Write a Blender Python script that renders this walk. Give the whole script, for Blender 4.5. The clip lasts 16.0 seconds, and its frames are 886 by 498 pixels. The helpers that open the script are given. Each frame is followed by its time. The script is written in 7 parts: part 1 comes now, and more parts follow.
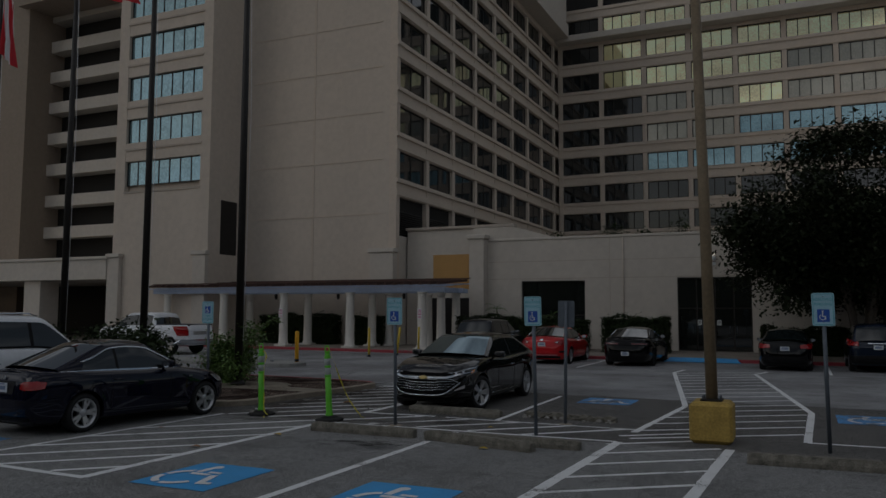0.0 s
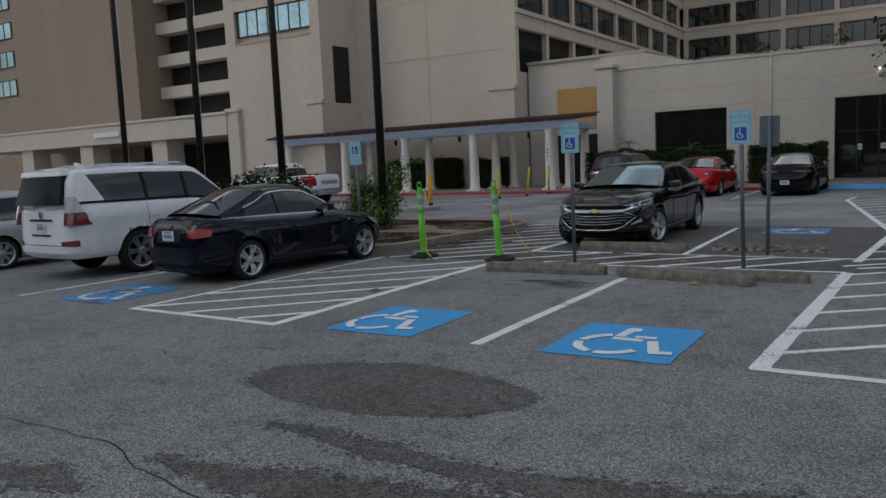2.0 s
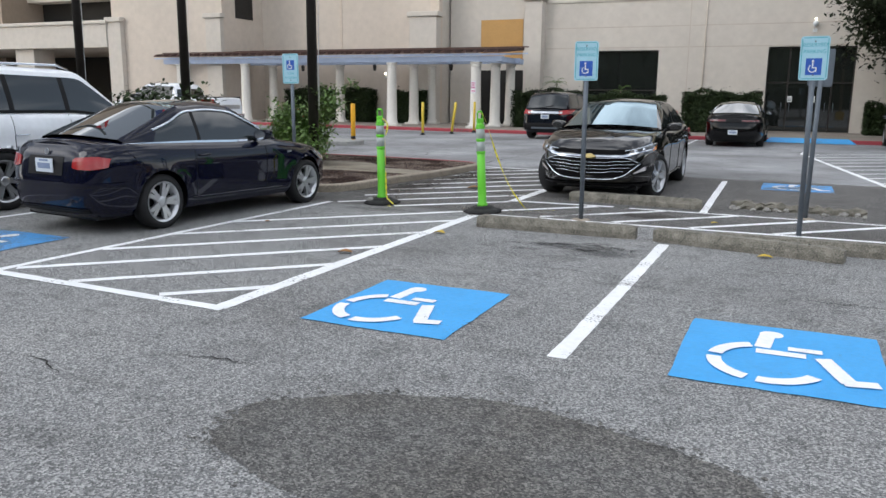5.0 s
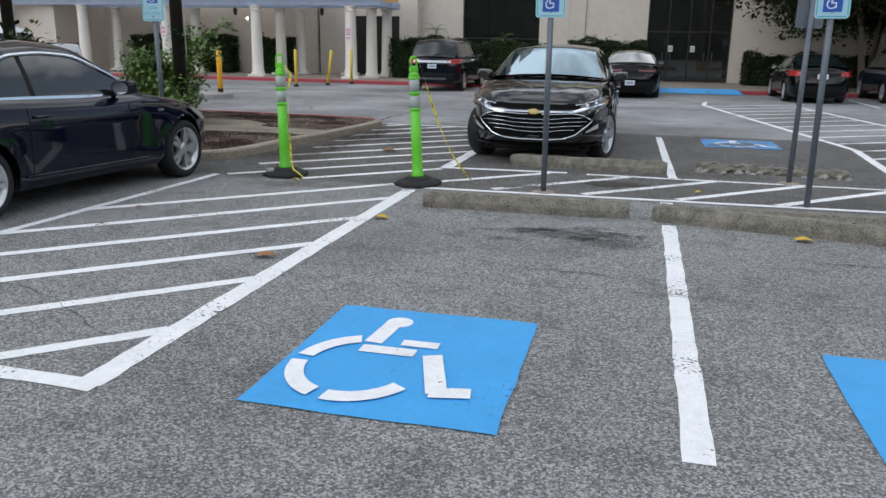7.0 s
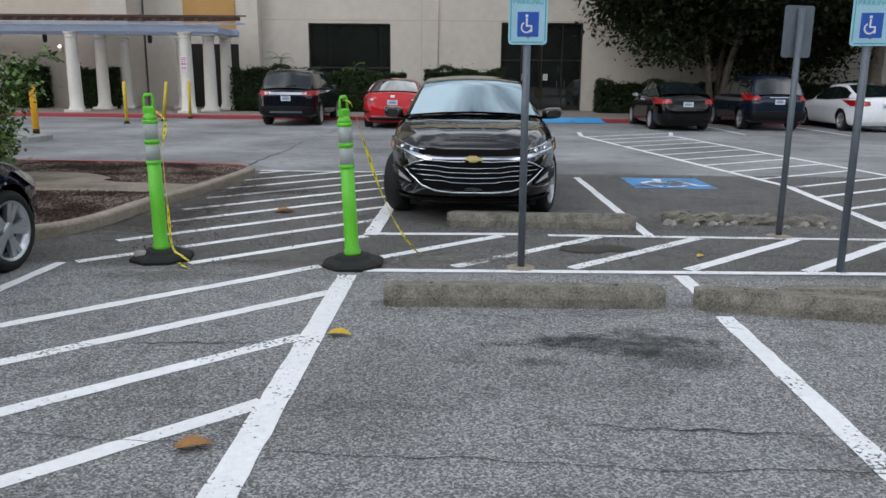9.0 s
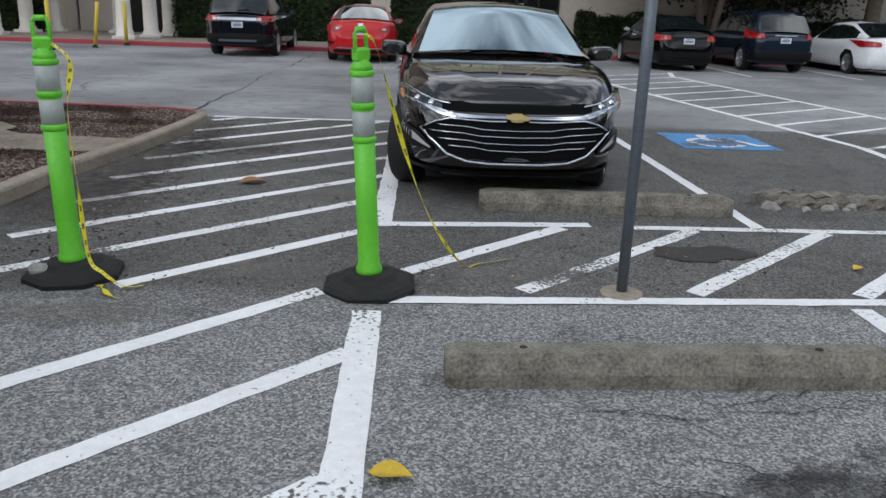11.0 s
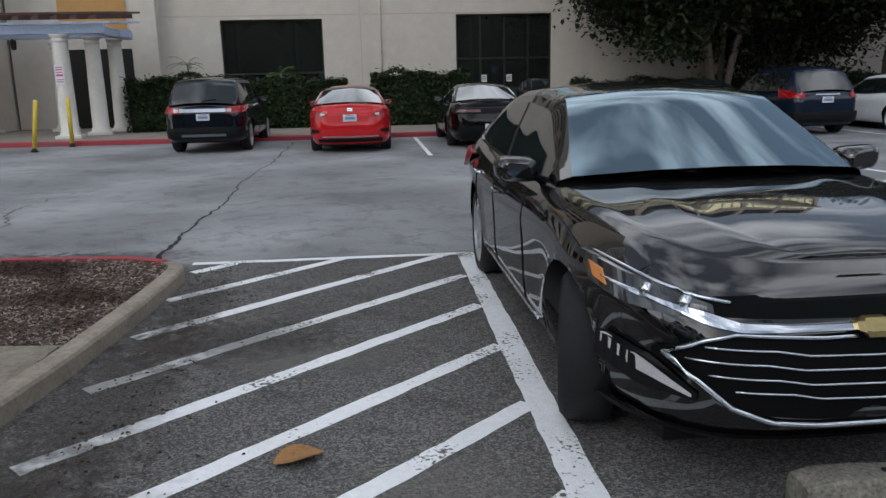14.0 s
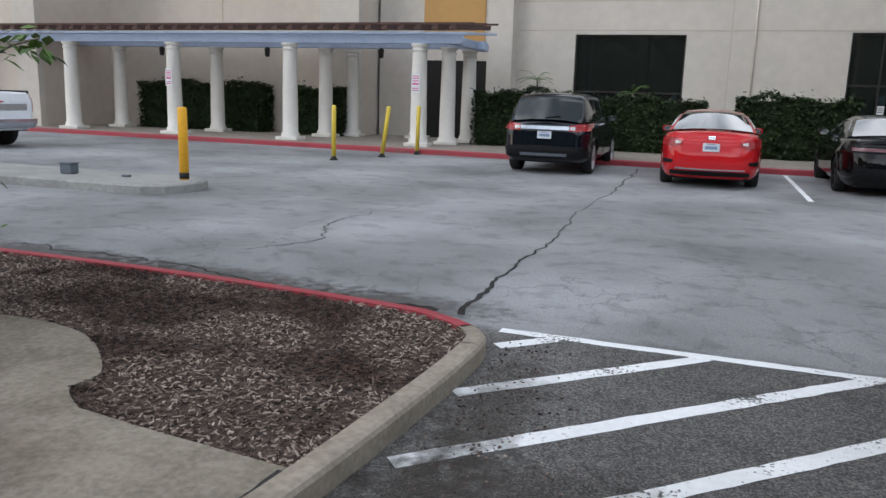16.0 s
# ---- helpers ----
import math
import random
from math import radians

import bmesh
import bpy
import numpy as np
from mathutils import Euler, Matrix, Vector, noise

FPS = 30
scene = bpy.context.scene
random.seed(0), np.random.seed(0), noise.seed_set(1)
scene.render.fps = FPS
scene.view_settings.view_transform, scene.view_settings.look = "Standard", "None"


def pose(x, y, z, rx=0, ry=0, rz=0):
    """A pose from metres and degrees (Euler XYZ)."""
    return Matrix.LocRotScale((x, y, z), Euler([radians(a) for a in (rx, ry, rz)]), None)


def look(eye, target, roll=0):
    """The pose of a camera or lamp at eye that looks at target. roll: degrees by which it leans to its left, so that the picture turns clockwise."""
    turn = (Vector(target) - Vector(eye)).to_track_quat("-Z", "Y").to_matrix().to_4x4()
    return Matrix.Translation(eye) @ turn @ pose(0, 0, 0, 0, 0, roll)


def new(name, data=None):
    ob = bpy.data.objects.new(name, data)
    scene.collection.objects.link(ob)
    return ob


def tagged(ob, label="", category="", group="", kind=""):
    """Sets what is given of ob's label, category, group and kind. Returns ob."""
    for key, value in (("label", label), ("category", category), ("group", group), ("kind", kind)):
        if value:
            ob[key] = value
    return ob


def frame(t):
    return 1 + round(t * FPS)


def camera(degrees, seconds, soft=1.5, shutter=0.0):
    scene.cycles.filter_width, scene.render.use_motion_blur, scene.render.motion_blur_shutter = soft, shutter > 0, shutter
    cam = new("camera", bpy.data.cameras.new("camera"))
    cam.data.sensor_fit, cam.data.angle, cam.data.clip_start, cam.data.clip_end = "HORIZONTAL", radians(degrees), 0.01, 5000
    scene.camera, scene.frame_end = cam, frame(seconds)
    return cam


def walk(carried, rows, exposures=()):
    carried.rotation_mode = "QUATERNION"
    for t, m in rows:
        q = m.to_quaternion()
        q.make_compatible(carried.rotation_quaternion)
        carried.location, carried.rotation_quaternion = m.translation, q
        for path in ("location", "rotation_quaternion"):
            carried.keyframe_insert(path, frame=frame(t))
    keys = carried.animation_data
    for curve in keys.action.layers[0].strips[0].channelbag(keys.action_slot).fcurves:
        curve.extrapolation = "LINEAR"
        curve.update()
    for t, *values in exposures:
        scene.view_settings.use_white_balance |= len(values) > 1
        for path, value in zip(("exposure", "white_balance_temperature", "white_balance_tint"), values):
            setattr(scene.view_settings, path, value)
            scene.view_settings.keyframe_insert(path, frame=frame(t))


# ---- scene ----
cam = camera(59.4, 16.0)
PATH = [
    (0, (1.154, 0.168, 2.093), (0.323, 1.98, 2.254), 0.2),
    (0.5, (0.723, 0.381, 2.051), (-0.168, 2.163, 2.227), -0.2),
    (1, (0.344, 0.532, 2.026), (-0.636, 2.271, 2.153), -1.5),
    (1.5, (-0.094, 0.744, 1.955), (-1.145, 2.445, 1.927), -2.5),
    (2, (-0.591, 0.853, 1.827), (-1.656, 2.53, 1.6), -2.6),
    (2.5, (-1.051, 1.001, 1.716), (-2.087, 2.655, 1.277), -1.1),
    (3, (-1.541, 1.233, 1.666), (-2.53, 2.866, 1.069), 0.3),
    (3.5, (-2.011, 1.408, 1.645), (-2.964, 3.065, 1.057), 1.4),
    (4, (-2.401, 1.848, 1.643), (-3.337, 3.554, 1.181), 1.4),
    (4.2, (-2.53, 2.032, 1.667), (-3.458, 3.761, 1.282), 1.3),
    (6.3, (-4.179, 3.828, 1.538), (-4.718, 5.7, 1.088), 1.7),
    (6.5, (-4.329, 4.021, 1.512), (-4.847, 5.894, 1.043), 1.6),
    (7, (-4.734, 4.506, 1.549), (-5.194, 6.386, 1.043), 0.9),
    (7.5, (-5.147, 4.995, 1.543), (-5.539, 6.887, 1.028), 0.2),
    (8, (-5.519, 5.435, 1.575), (-5.789, 7.352, 1.074), 0.5),
    (8.5, (-5.89, 5.914, 1.626), (-6.045, 7.855, 1.169), 0.7),
    (8.7, (-6.036, 6.15, 1.61), (-6.128, 8.101, 1.182), 0.3),
    (10.8, (-6.739, 8.653, 1.575), (-6.682, 10.564, 0.988), 1.5),
    (11, (-6.898, 8.839, 1.551), (-6.814, 10.745, 0.953), 1.9),
    (11.5, (-7.021, 9.39, 1.595), (-6.923, 11.287, 0.97), 2.1),
    (12, (-7.257, 10.038, 1.634), (-7.168, 11.949, 1.052), 2.3),
    (12.5, (-7.559, 10.632, 1.688), (-7.498, 12.565, 1.182), 1.9),
    (13, (-7.677, 11.225, 1.654), (-7.626, 13.172, 1.199), 1.4),
    (13.5, (-7.819, 11.75, 1.648), (-7.717, 13.698, 1.205), 0.4),
    (14, (-7.929, 12.36, 1.663), (-7.751, 14.305, 1.231), -1.3),
    (14.5, (-8.012, 12.923, 1.652), (-8.185, 14.887, 1.314), -0.6),
    (15, (-8.237, 13.426, 1.671), (-8.805, 15.326, 1.417), -0.1),
    (15.5, (-8.302, 13.951, 1.647), (-8.952, 15.82, 1.356), 0.9),
    (16, (-8.316, 14.489, 1.617), (-8.948, 16.347, 1.232), 1.7),
]
EXPOSURES = [(t, e, k, 10) for t, e, k in ((0.0, -2.2, 6150), (1.0, -2.2, 6150), (1.5, -1.75, 6100), (2.0, -0.95, 6050), (2.4, -0.15, 6100), (2.7, 0.33, 6250), (4.0, 0.52, 6250), (6.5, 0.24, 6150), (8.7, 0.13, 6150), (10.8, 0.06, 6150), (12.5, -0.08, 6100), (13.8, -0.15, 6050), (14.6, 0.15, 6000), (16.0, 0.28, 6000))]
walk(cam, [(t, look(eye, target, roll)) for t, eye, target, roll in PATH], EXPOSURES)

# ---- light: an overcast evening sky, the sun low behind cloud ----
world = bpy.data.worlds.new("evening_sky")
scene.world = world
world.use_nodes = True
wn = world.node_tree.nodes
wl = world.node_tree.links
wn.clear()
w_out = wn.new("ShaderNodeOutputWorld")
w_bg = wn.new("ShaderNodeBackground")
w_sky = wn.new("ShaderNodeTexSky")
w_sky.sky_type, w_sky.sun_disc = "NISHITA", False
SUN_AZ, SUN_EL = 215.0, 14.0
w_sky.sun_elevation, w_sky.sun_rotation = radians(SUN_EL), radians(SUN_AZ)
w_sky.dust_density, w_sky.air_density = 0.8, 1.0
w_co = wn.new("ShaderNodeTexCoord")
w_map = wn.new("ShaderNodeMapping")
w_map.inputs["Scale"].default_value = (1.6, 1.6, 4.5)
w_cl = wn.new("ShaderNodeTexNoise")
w_cl.inputs["Scale"].default_value, w_cl.inputs["Detail"].default_value = 1.5, 7.0
w_ramp = wn.new("ShaderNodeValToRGB")
w_ramp.color_ramp.elements[0].position, w_ramp.color_ramp.elements[1].position = 0.45, 0.66
w_ramp.color_ramp.elements[0].color = (0.13, 0.13, 0.13, 1)
w_mix = wn.new("ShaderNodeMixRGB")
w_mix.inputs[2].default_value = (20.5, 20.4, 20.4, 1)
wl.new(w_co.outputs["Generated"], w_map.inputs["Vector"])
wl.new(w_map.outputs["Vector"], w_cl.inputs["Vector"])
wl.new(w_cl.outputs["Fac"], w_ramp.inputs["Fac"])
wl.new(w_ramp.outputs["Color"], w_mix.inputs[0])
wl.new(w_sky.outputs["Color"], w_mix.inputs[1])
wl.new(w_mix.outputs["Color"], w_bg.inputs["Color"])
w_bg.inputs["Strength"].default_value = 0.1
wl.new(w_bg.outputs["Background"], w_out.inputs["Surface"])
sun = new("sun", bpy.data.lights.new("sun", "SUN"))
sun.data.energy, sun.data.angle, sun.data.color = 0.55, radians(25), (1.0, 0.97, 0.92)
_a, _e = radians(SUN_AZ), radians(SUN_EL + 25)
sun.matrix_world = look((0, 0, 60), (-math.sin(_a) * math.cos(_e) * 40, -math.cos(_a) * math.cos(_e) * 40, 60 - math.sin(_e) * 40))


# ---- materials ----
def mat(name, color, rough=0.6, metal=0.0, var=0.12, scale=6.0, bump=0.0, bscale=60.0, color2=None, spec=0.5, coat=0.0, rnd=0.0, streak=False):
    """A node material: base colour varied at two scales, with fine relief."""
    m = bpy.data.materials.new(name)
    m.use_nodes = True
    nt = m.node_tree
    b = nt.nodes["Principled BSDF"]
    b.inputs["Roughness"].default_value, b.inputs["Metallic"].default_value = rough, metal
    b.inputs["Specular IOR Level"].default_value = spec
    b.inputs["Coat Weight"].default_value = coat
    b.inputs["Coat Roughness"].default_value = 0.03
    co = nt.nodes.new("ShaderNodeTexCoord")
    geo = nt.nodes.new("ShaderNodeNewGeometry")
    src = geo.outputs["Position"]
    if streak:
        mp = nt.nodes.new("ShaderNodeMapping")
        mp.inputs["Scale"].default_value = (1, 1, 0.08)
        nt.links.new(src, mp.inputs["Vector"])
        src = mp.outputs["Vector"]
    n1 = nt.nodes.new("ShaderNodeTexNoise")
    n1.inputs["Scale"].default_value, n1.inputs["Detail"].default_value = scale, 5
    n2 = nt.nodes.new("ShaderNodeTexNoise")
    n2.inputs["Scale"].default_value, n2.inputs["Detail"].default_value = scale * 9, 3
    nt.links.new(src, n1.inputs["Vector"])
    nt.links.new(geo.outputs["Position"], n2.inputs["Vector"])
    add = nt.nodes.new("ShaderNodeMath")
    add.operation = "ADD"
    nt.links.new(n1.outputs["Fac"], add.inputs[0])
    nt.links.new(n2.outputs["Fac"], add.inputs[1])
    fac = add.outputs[0]
    if rnd:
        oi = nt.nodes.new("ShaderNodeObjectInfo")
        ml = nt.nodes.new("ShaderNodeMath")
        ml.operation = "MULTIPLY_ADD"
        ml.inputs[1].default_value = rnd
        nt.links.new(oi.outputs["Random"], ml.inputs[0])
        nt.links.new(fac, ml.inputs[2])
        fac = ml.outputs[0]
    mr = nt.nodes.new("ShaderNodeMapRange")
    mr.inputs["From Min"].default_value, mr.inputs["From Max"].default_value = 0.7, 1.3
    nt.links.new(fac, mr.inputs["Value"])
    mx = nt.nodes.new("ShaderNodeMixRGB")
    c2 = color2 or tuple(c * (1 + var) for c in color)
    c1 = color if color2 else tuple(c * (1 - var) for c in color)
    mx.inputs[1].default_value, mx.inputs[2].default_value = (*c1, 1), (*c2, 1)
    nt.links.new(mr.outputs["Result"], mx.inputs[0])
    nt.links.new(mx.outputs["Color"], b.inputs["Base Color"])
    if bump:
        bp = nt.nodes.new("ShaderNodeBump")
        bp.inputs["Strength"].default_value, bp.inputs["Distance"].default_value = min(1, bump), 0.01
        nb = nt.nodes.new("ShaderNodeTexNoise")
        nb.inputs["Scale"].default_value, nb.inputs["Detail"].default_value = bscale, 4
        nt.links.new(geo.outputs["Position"], nb.inputs["Vector"])
        nt.links.new(nb.outputs["Fac"], bp.inputs["Height"])
        nt.links.new(bp.outputs["Normal"], b.inputs["Normal"])
    return m


def asphalt(name="asphalt", dark=1.0):
    """Aggregate asphalt: dark binder with pale stones, worn paler in the driving aisle, stained in broad patches."""
    m = bpy.data.materials.new(name)
    m.use_nodes = True
    nt, N, L = m.node_tree, m.node_tree.nodes, m.node_tree.links
    b = N["Principled BSDF"]
    b.inputs["Roughness"].default_value = 0.85
    b.inputs["Specular IOR Level"].default_value = 0.35
    geo = N.new("ShaderNodeNewGeometry")
    pos = geo.outputs["Position"]

    def noise_node(scale, detail=4, vec=pos):
        n = N.new("ShaderNodeTexNoise")
        n.inputs["Scale"].default_value, n.inputs["Detail"].default_value = scale, detail
        L.new(vec, n.inputs["Vector"])
        return n.outputs["Fac"]

    def ramp(fac, stops):
        r = N.new("ShaderNodeValToRGB")
        els = r.color_ramp.elements
        while len(els) < len(stops):
            els.new(0.5)
        for e, (p, c) in zip(els, stops):
            e.position, e.color = p, (*c, 1)
        L.new(fac, r.inputs["Fac"])
        return r.outputs["Color"]

    def mixc(fac, a, c, kind="MIX"):
        x = N.new("ShaderNodeMixRGB")
        x.blend_type = kind
        for i, v in ((0, fac), (1, a), (2, c)):
            if isinstance(v, (int, float)):
                x.inputs[i].default_value = v
            elif isinstance(v, tuple):
                x.inputs[i].default_value = (*v, 1)
            else:
                L.new(v, x.inputs[i])
        return x.outputs["Color"]

    vor = N.new("ShaderNodeTexVoronoi")
    vor.inputs["Scale"].default_value = 105
    L.new(pos, vor.inputs["Vector"])
    sep = N.new("ShaderNodeSeparateColor")
    L.new(vor.outputs["Color"], sep.inputs["Color"])
    near = ramp(sep.outputs["Red"], [(0.0, (0.088 * dark, 0.089 * dark, 0.091 * dark)), (0.5, (0.2 * dark, 0.202 * dark, 0.203 * dark)), (0.8, (0.34 * dark, 0.34 * dark, 0.335 * dark)), (1.0, (0.46 * dark, 0.455 * dark, 0.445 * dark))])
    far = ramp(noise_node(90, 3), [(0.3, (0.28, 0.285, 0.295)), (0.7, (0.42, 0.425, 0.435))])
    far = mixc(0.8, far, ramp(noise_node(0.35, 6), [(0.3, (0.6, 0.6, 0.6)), (0.65, (1.05, 1.05, 1.05))]), "MULTIPLY")
    far = mixc(0.55, far, ramp(sep.outputs["Green"], [(0.0, (0.72, 0.72, 0.72)), (1.0, (1.25, 1.25, 1.25))]), "MULTIPLY")
    dirt = ramp(noise_node(0.22, 8), [(0.42, (0.62, 0.61, 0.6)), (0.55, (1, 1, 1))])
    far = mixc(0.6, far, dirt, "MULTIPLY")
    net = N.new("ShaderNodeTexVoronoi")
    net.feature = "DISTANCE_TO_EDGE"
    net.inputs["Scale"].default_value = 1.3
    warp = N.new("ShaderNodeTexNoise")
    warp.inputs["Scale"].default_value, warp.inputs["Detail"].default_value = 2.2, 6
    L.new(pos, warp.inputs["Vector"])
    wadd = N.new("ShaderNodeMixRGB")
    wadd.blend_type = "ADD"
    wadd.inputs[0].default_value = 0.8
    L.new(pos, wadd.inputs[1])
    L.new(warp.outputs["Color"], wadd.inputs[2])
    L.new(wadd.outputs["Color"], net.inputs["Vector"])
    line = ramp(net.outputs["Distance"], [(0.004, (0.25, 0.25, 0.25)), (0.02, (1, 1, 1))])
    where = ramp(noise_node(0.3, 3), [(0.5, (0, 0, 0)), (0.6, (1, 1, 1))])
    far = mixc(where, far, mixc(0.42, far, line, "MULTIPLY"))
    # the aisle begins along the head of the bays, with a ragged seam
    sx = N.new("ShaderNodeSeparateXYZ")
    L.new(pos, sx.inputs["Vector"])
    ad = N.new("ShaderNodeMath")
    ad.operation = "MULTIPLY_ADD"
    ad.inputs[1].default_value = 0.35
    L.new(noise_node(2.5), ad.inputs[0])
    L.new(sx.outputs["Y"], ad.inputs[2])
    mr = N.new("ShaderNodeMapRange")
    mr.inputs["From Min"].default_value, mr.inputs["From Max"].default_value = 19.78, 19.92
    L.new(ad.outputs[0], mr.inputs["Value"])
    col = mixc(mr.outputs["Result"], near, far)
    # the strip between the bays is older and darker
    def band(lo, hi, soft):
        a = N.new("ShaderNodeMapRange")
        a.inputs["From Min"].default_value, a.inputs["From Max"].default_value = lo, lo + soft
        c = N.new("ShaderNodeMapRange")
        c.inputs["From Min"].default_value, c.inputs["From Max"].default_value = hi + soft, hi
        L.new(ad.outputs[0], a.inputs["Value"])
        L.new(ad.outputs[0], c.inputs["Value"])
        x = N.new("ShaderNodeMath")
        x.operation = "MULTIPLY"
        L.new(a.outputs["Result"], x.inputs[0])
        L.new(c.outputs["Result"], x.inputs[1])
        return x.outputs[0]
    col = mixc(band(12.9, 19.7, 0.25), col, mixc(1.0, col, (0.53, 0.51, 0.49), "MULTIPLY"))
    broad = ramp(noise_node(0.55, 7), [(0.3, (0.72, 0.71, 0.7)), (0.5, (1, 1, 1)), (0.7, (1.12, 1.11, 1.1))])
    col = mixc(0.85, col, broad, "MULTIPLY")
    blot = ramp(noise_node(3.2, 8), [(0.36, (0.6, 0.6, 0.6)), (0.46, (1, 1, 1))])
    col = mixc(0.5, col, blot, "MULTIPLY")
    if dark < 1:
        fine = ramp(noise_node(14, 6), [(0.38, (0.85, 0.83, 0.8)), (0.62, (1.2, 1.18, 1.14))])
        col = mixc(1.0, col, fine, "MULTIPLY")
        col = mixc(0.35, col, ramp(noise_node(1.1, 4), [(0.35, (1.0, 0.9, 0.78)), (0.6, (1.1, 1.1, 1.1))]), "MULTIPLY")
    L.new(col, b.inputs["Base Color"])
    bp = N.new("ShaderNodeBump")
    bp.inputs["Strength"].default_value, bp.inputs["Distance"].default_value = 0.7, 0.006
    L.new(vor.outputs["Distance"], bp.inputs["Height"])
    L.new(bp.outputs["Normal"], b.inputs["Normal"])
    return m


def paint(name, color, wear=0.42, rough=0.6):
    """Road paint, chipped so that dark asphalt shows through, with the asphalt's grain."""
    m = mat(name, color, rough, var=0.08, scale=2.5, bump=0.5, bscale=110)
    nt, N, L = m.node_tree, m.node_tree.nodes, m.node_tree.links
    b = N["Principled BSDF"]
    old = b.inputs["Base Color"].links[0].from_socket
    geo = N.new("ShaderNodeNewGeometry")
    n1, n2 = N.new("ShaderNodeTexNoise"), N.new("ShaderNodeTexNoise")
    n1.inputs["Scale"].default_value, n1.inputs["Detail"].default_value = 42, 9
    n2.inputs["Scale"].default_value, n2.inputs["Detail"].default_value = 1.6, 5
    L.new(geo.outputs["Position"], n1.inputs["Vector"])
    L.new(geo.outputs["Position"], n2.inputs["Vector"])
    ml = N.new("ShaderNodeMath")
    ml.operation = "MULTIPLY"
    L.new(n1.outputs["Fac"], ml.inputs[0])
    L.new(n2.outputs["Fac"], ml.inputs[1])
    mr = N.new("ShaderNodeMapRange")
    mr.inputs["From Min"].default_value, mr.inputs["From Max"].default_value = wear * 0.42, wear * 0.42 + 0.03
    L.new(ml.outputs[0], mr.inputs["Value"])
    mx = N.new("ShaderNodeMixRGB")
    mx.inputs[1].default_value = (0.1, 0.098, 0.095, 1)
    L.new(mr.outputs["Result"], mx.inputs[0])
    L.new(old, mx.inputs[2])
    L.new(mx.outputs["Color"], b.inputs["Base Color"])
    return m


def glass_dark(name, color, rough=0.04, wav=0.25):
    m = mat(name, color, rough, var=0.2, scale=0.7, spec=0.9, bump=wav, bscale=0.35, rnd=0.25)
    return m


M_ASPHALT = asphalt()
M_WHITE = paint("white_road_paint", (0.84, 0.85, 0.86), 0.34)
M_SYMBOL = paint("white_symbol_paint", (0.84, 0.85, 0.86), 0.24)
M_WORN = paint("worn_white_road_paint", (0.8, 0.81, 0.81), 0.43)
M_BLUE = paint("blue_road_paint", (0.055, 0.36, 0.76), 0.24)
M_BLUEWORN = paint("worn_blue_road_paint", (0.07, 0.29, 0.62), 0.46)
M_REDKERB = paint("red_kerb_paint", (0.34, 0.04, 0.055), 0.36)
M_DAMP = asphalt("damp_asphalt", 0.5)
M_MUD = mat("wet_mud", (0.022, 0.018, 0.014), 0.6, var=0.4, scale=12, bump=0.4)
def dirt_film(name, color, cover=0.75):
    """Washed-out soil lying on the road, thinning to nothing at its edge."""
    m = mat(name, color, 0.8, var=0.3, scale=9, bump=0.4)
    N, L = m.node_tree.nodes, m.node_tree.links
    tc, gr, no = N.new("ShaderNodeTexCoord"), N.new("ShaderNodeTexGradient"), N.new("ShaderNodeTexNoise")
    mp = N.new("ShaderNodeMapping")
    mp.inputs["Location"].default_value, mp.inputs["Scale"].default_value = (-1, -1, 0), (2, 2, 0)
    gr.gradient_type = "SPHERICAL"
    no.inputs["Scale"].default_value, no.inputs["Detail"].default_value = 9.0, 12
    ad, rp = N.new("ShaderNodeMath"), N.new("ShaderNodeMapRange")
    ad.operation = "MULTIPLY_ADD"
    ad.inputs[1].default_value = 1.5
    rp.inputs["From Min"].default_value, rp.inputs["From Max"].default_value, rp.inputs["To Max"].default_value = 0.85, 1.45, cover
    ge = N.new("ShaderNodeNewGeometry")
    L.new(tc.outputs["Generated"], mp.inputs["Vector"])
    L.new(mp.outputs["Vector"], gr.inputs["Vector"])
    L.new(ge.outputs["Position"], no.inputs["Vector"])
    L.new(no.outputs["Fac"], ad.inputs[0])
    L.new(gr.outputs["Fac"], ad.inputs[2])
    L.new(ad.outputs[0], rp.inputs["Value"])
    L.new(rp.outputs["Result"], N["Principled BSDF"].inputs["Alpha"])
    return m


M_SOIL = dirt_film("washed_soil", (0.05, 0.041, 0.034), 0.45)
M_OIL = dirt_film("oil_stain", (0.03, 0.029, 0.028), 0.34)
M_RUST = dirt_film("brown_slab_stain", (0.11, 0.075, 0.04), 0.22)
M_SCUFF = dirt_film("scuffed_dark_asphalt", (0.03, 0.029, 0.028), 0.3)
M_DUST = dirt_film("pale_road_dust", (0.2, 0.19, 0.175), 0.5)
M_CRACK = mat("crack_filler", (0.018, 0.017, 0.016), 0.9, var=0.3)
M_CONC = mat("concrete", (0.15, 0.127, 0.094), 0.88, scale=3.2, bump=0.5, bscale=45, color2=(0.29, 0.255, 0.2))
M_KERB = mat("kerb_concrete", (0.21, 0.178, 0.138), 0.88, scale=3.0, bump=0.6, bscale=40, color2=(0.36, 0.31, 0.245))
M_STOP = mat("weathered_concrete", (0.075, 0.07, 0.056), 0.92, scale=7.5, bump=1.0, bscale=30, color2=(0.29, 0.27, 0.225))
M_MULCH = mat("mulch", (0.05, 0.033, 0.026), 0.95, scale=26, bump=1.0, bscale=70, color2=(0.12, 0.088, 0.072))
M_CHIP = mat("wood_chip", (0.07, 0.045, 0.033), 0.9, scale=30, color2=(0.33, 0.26, 0.2), bump=0.3)
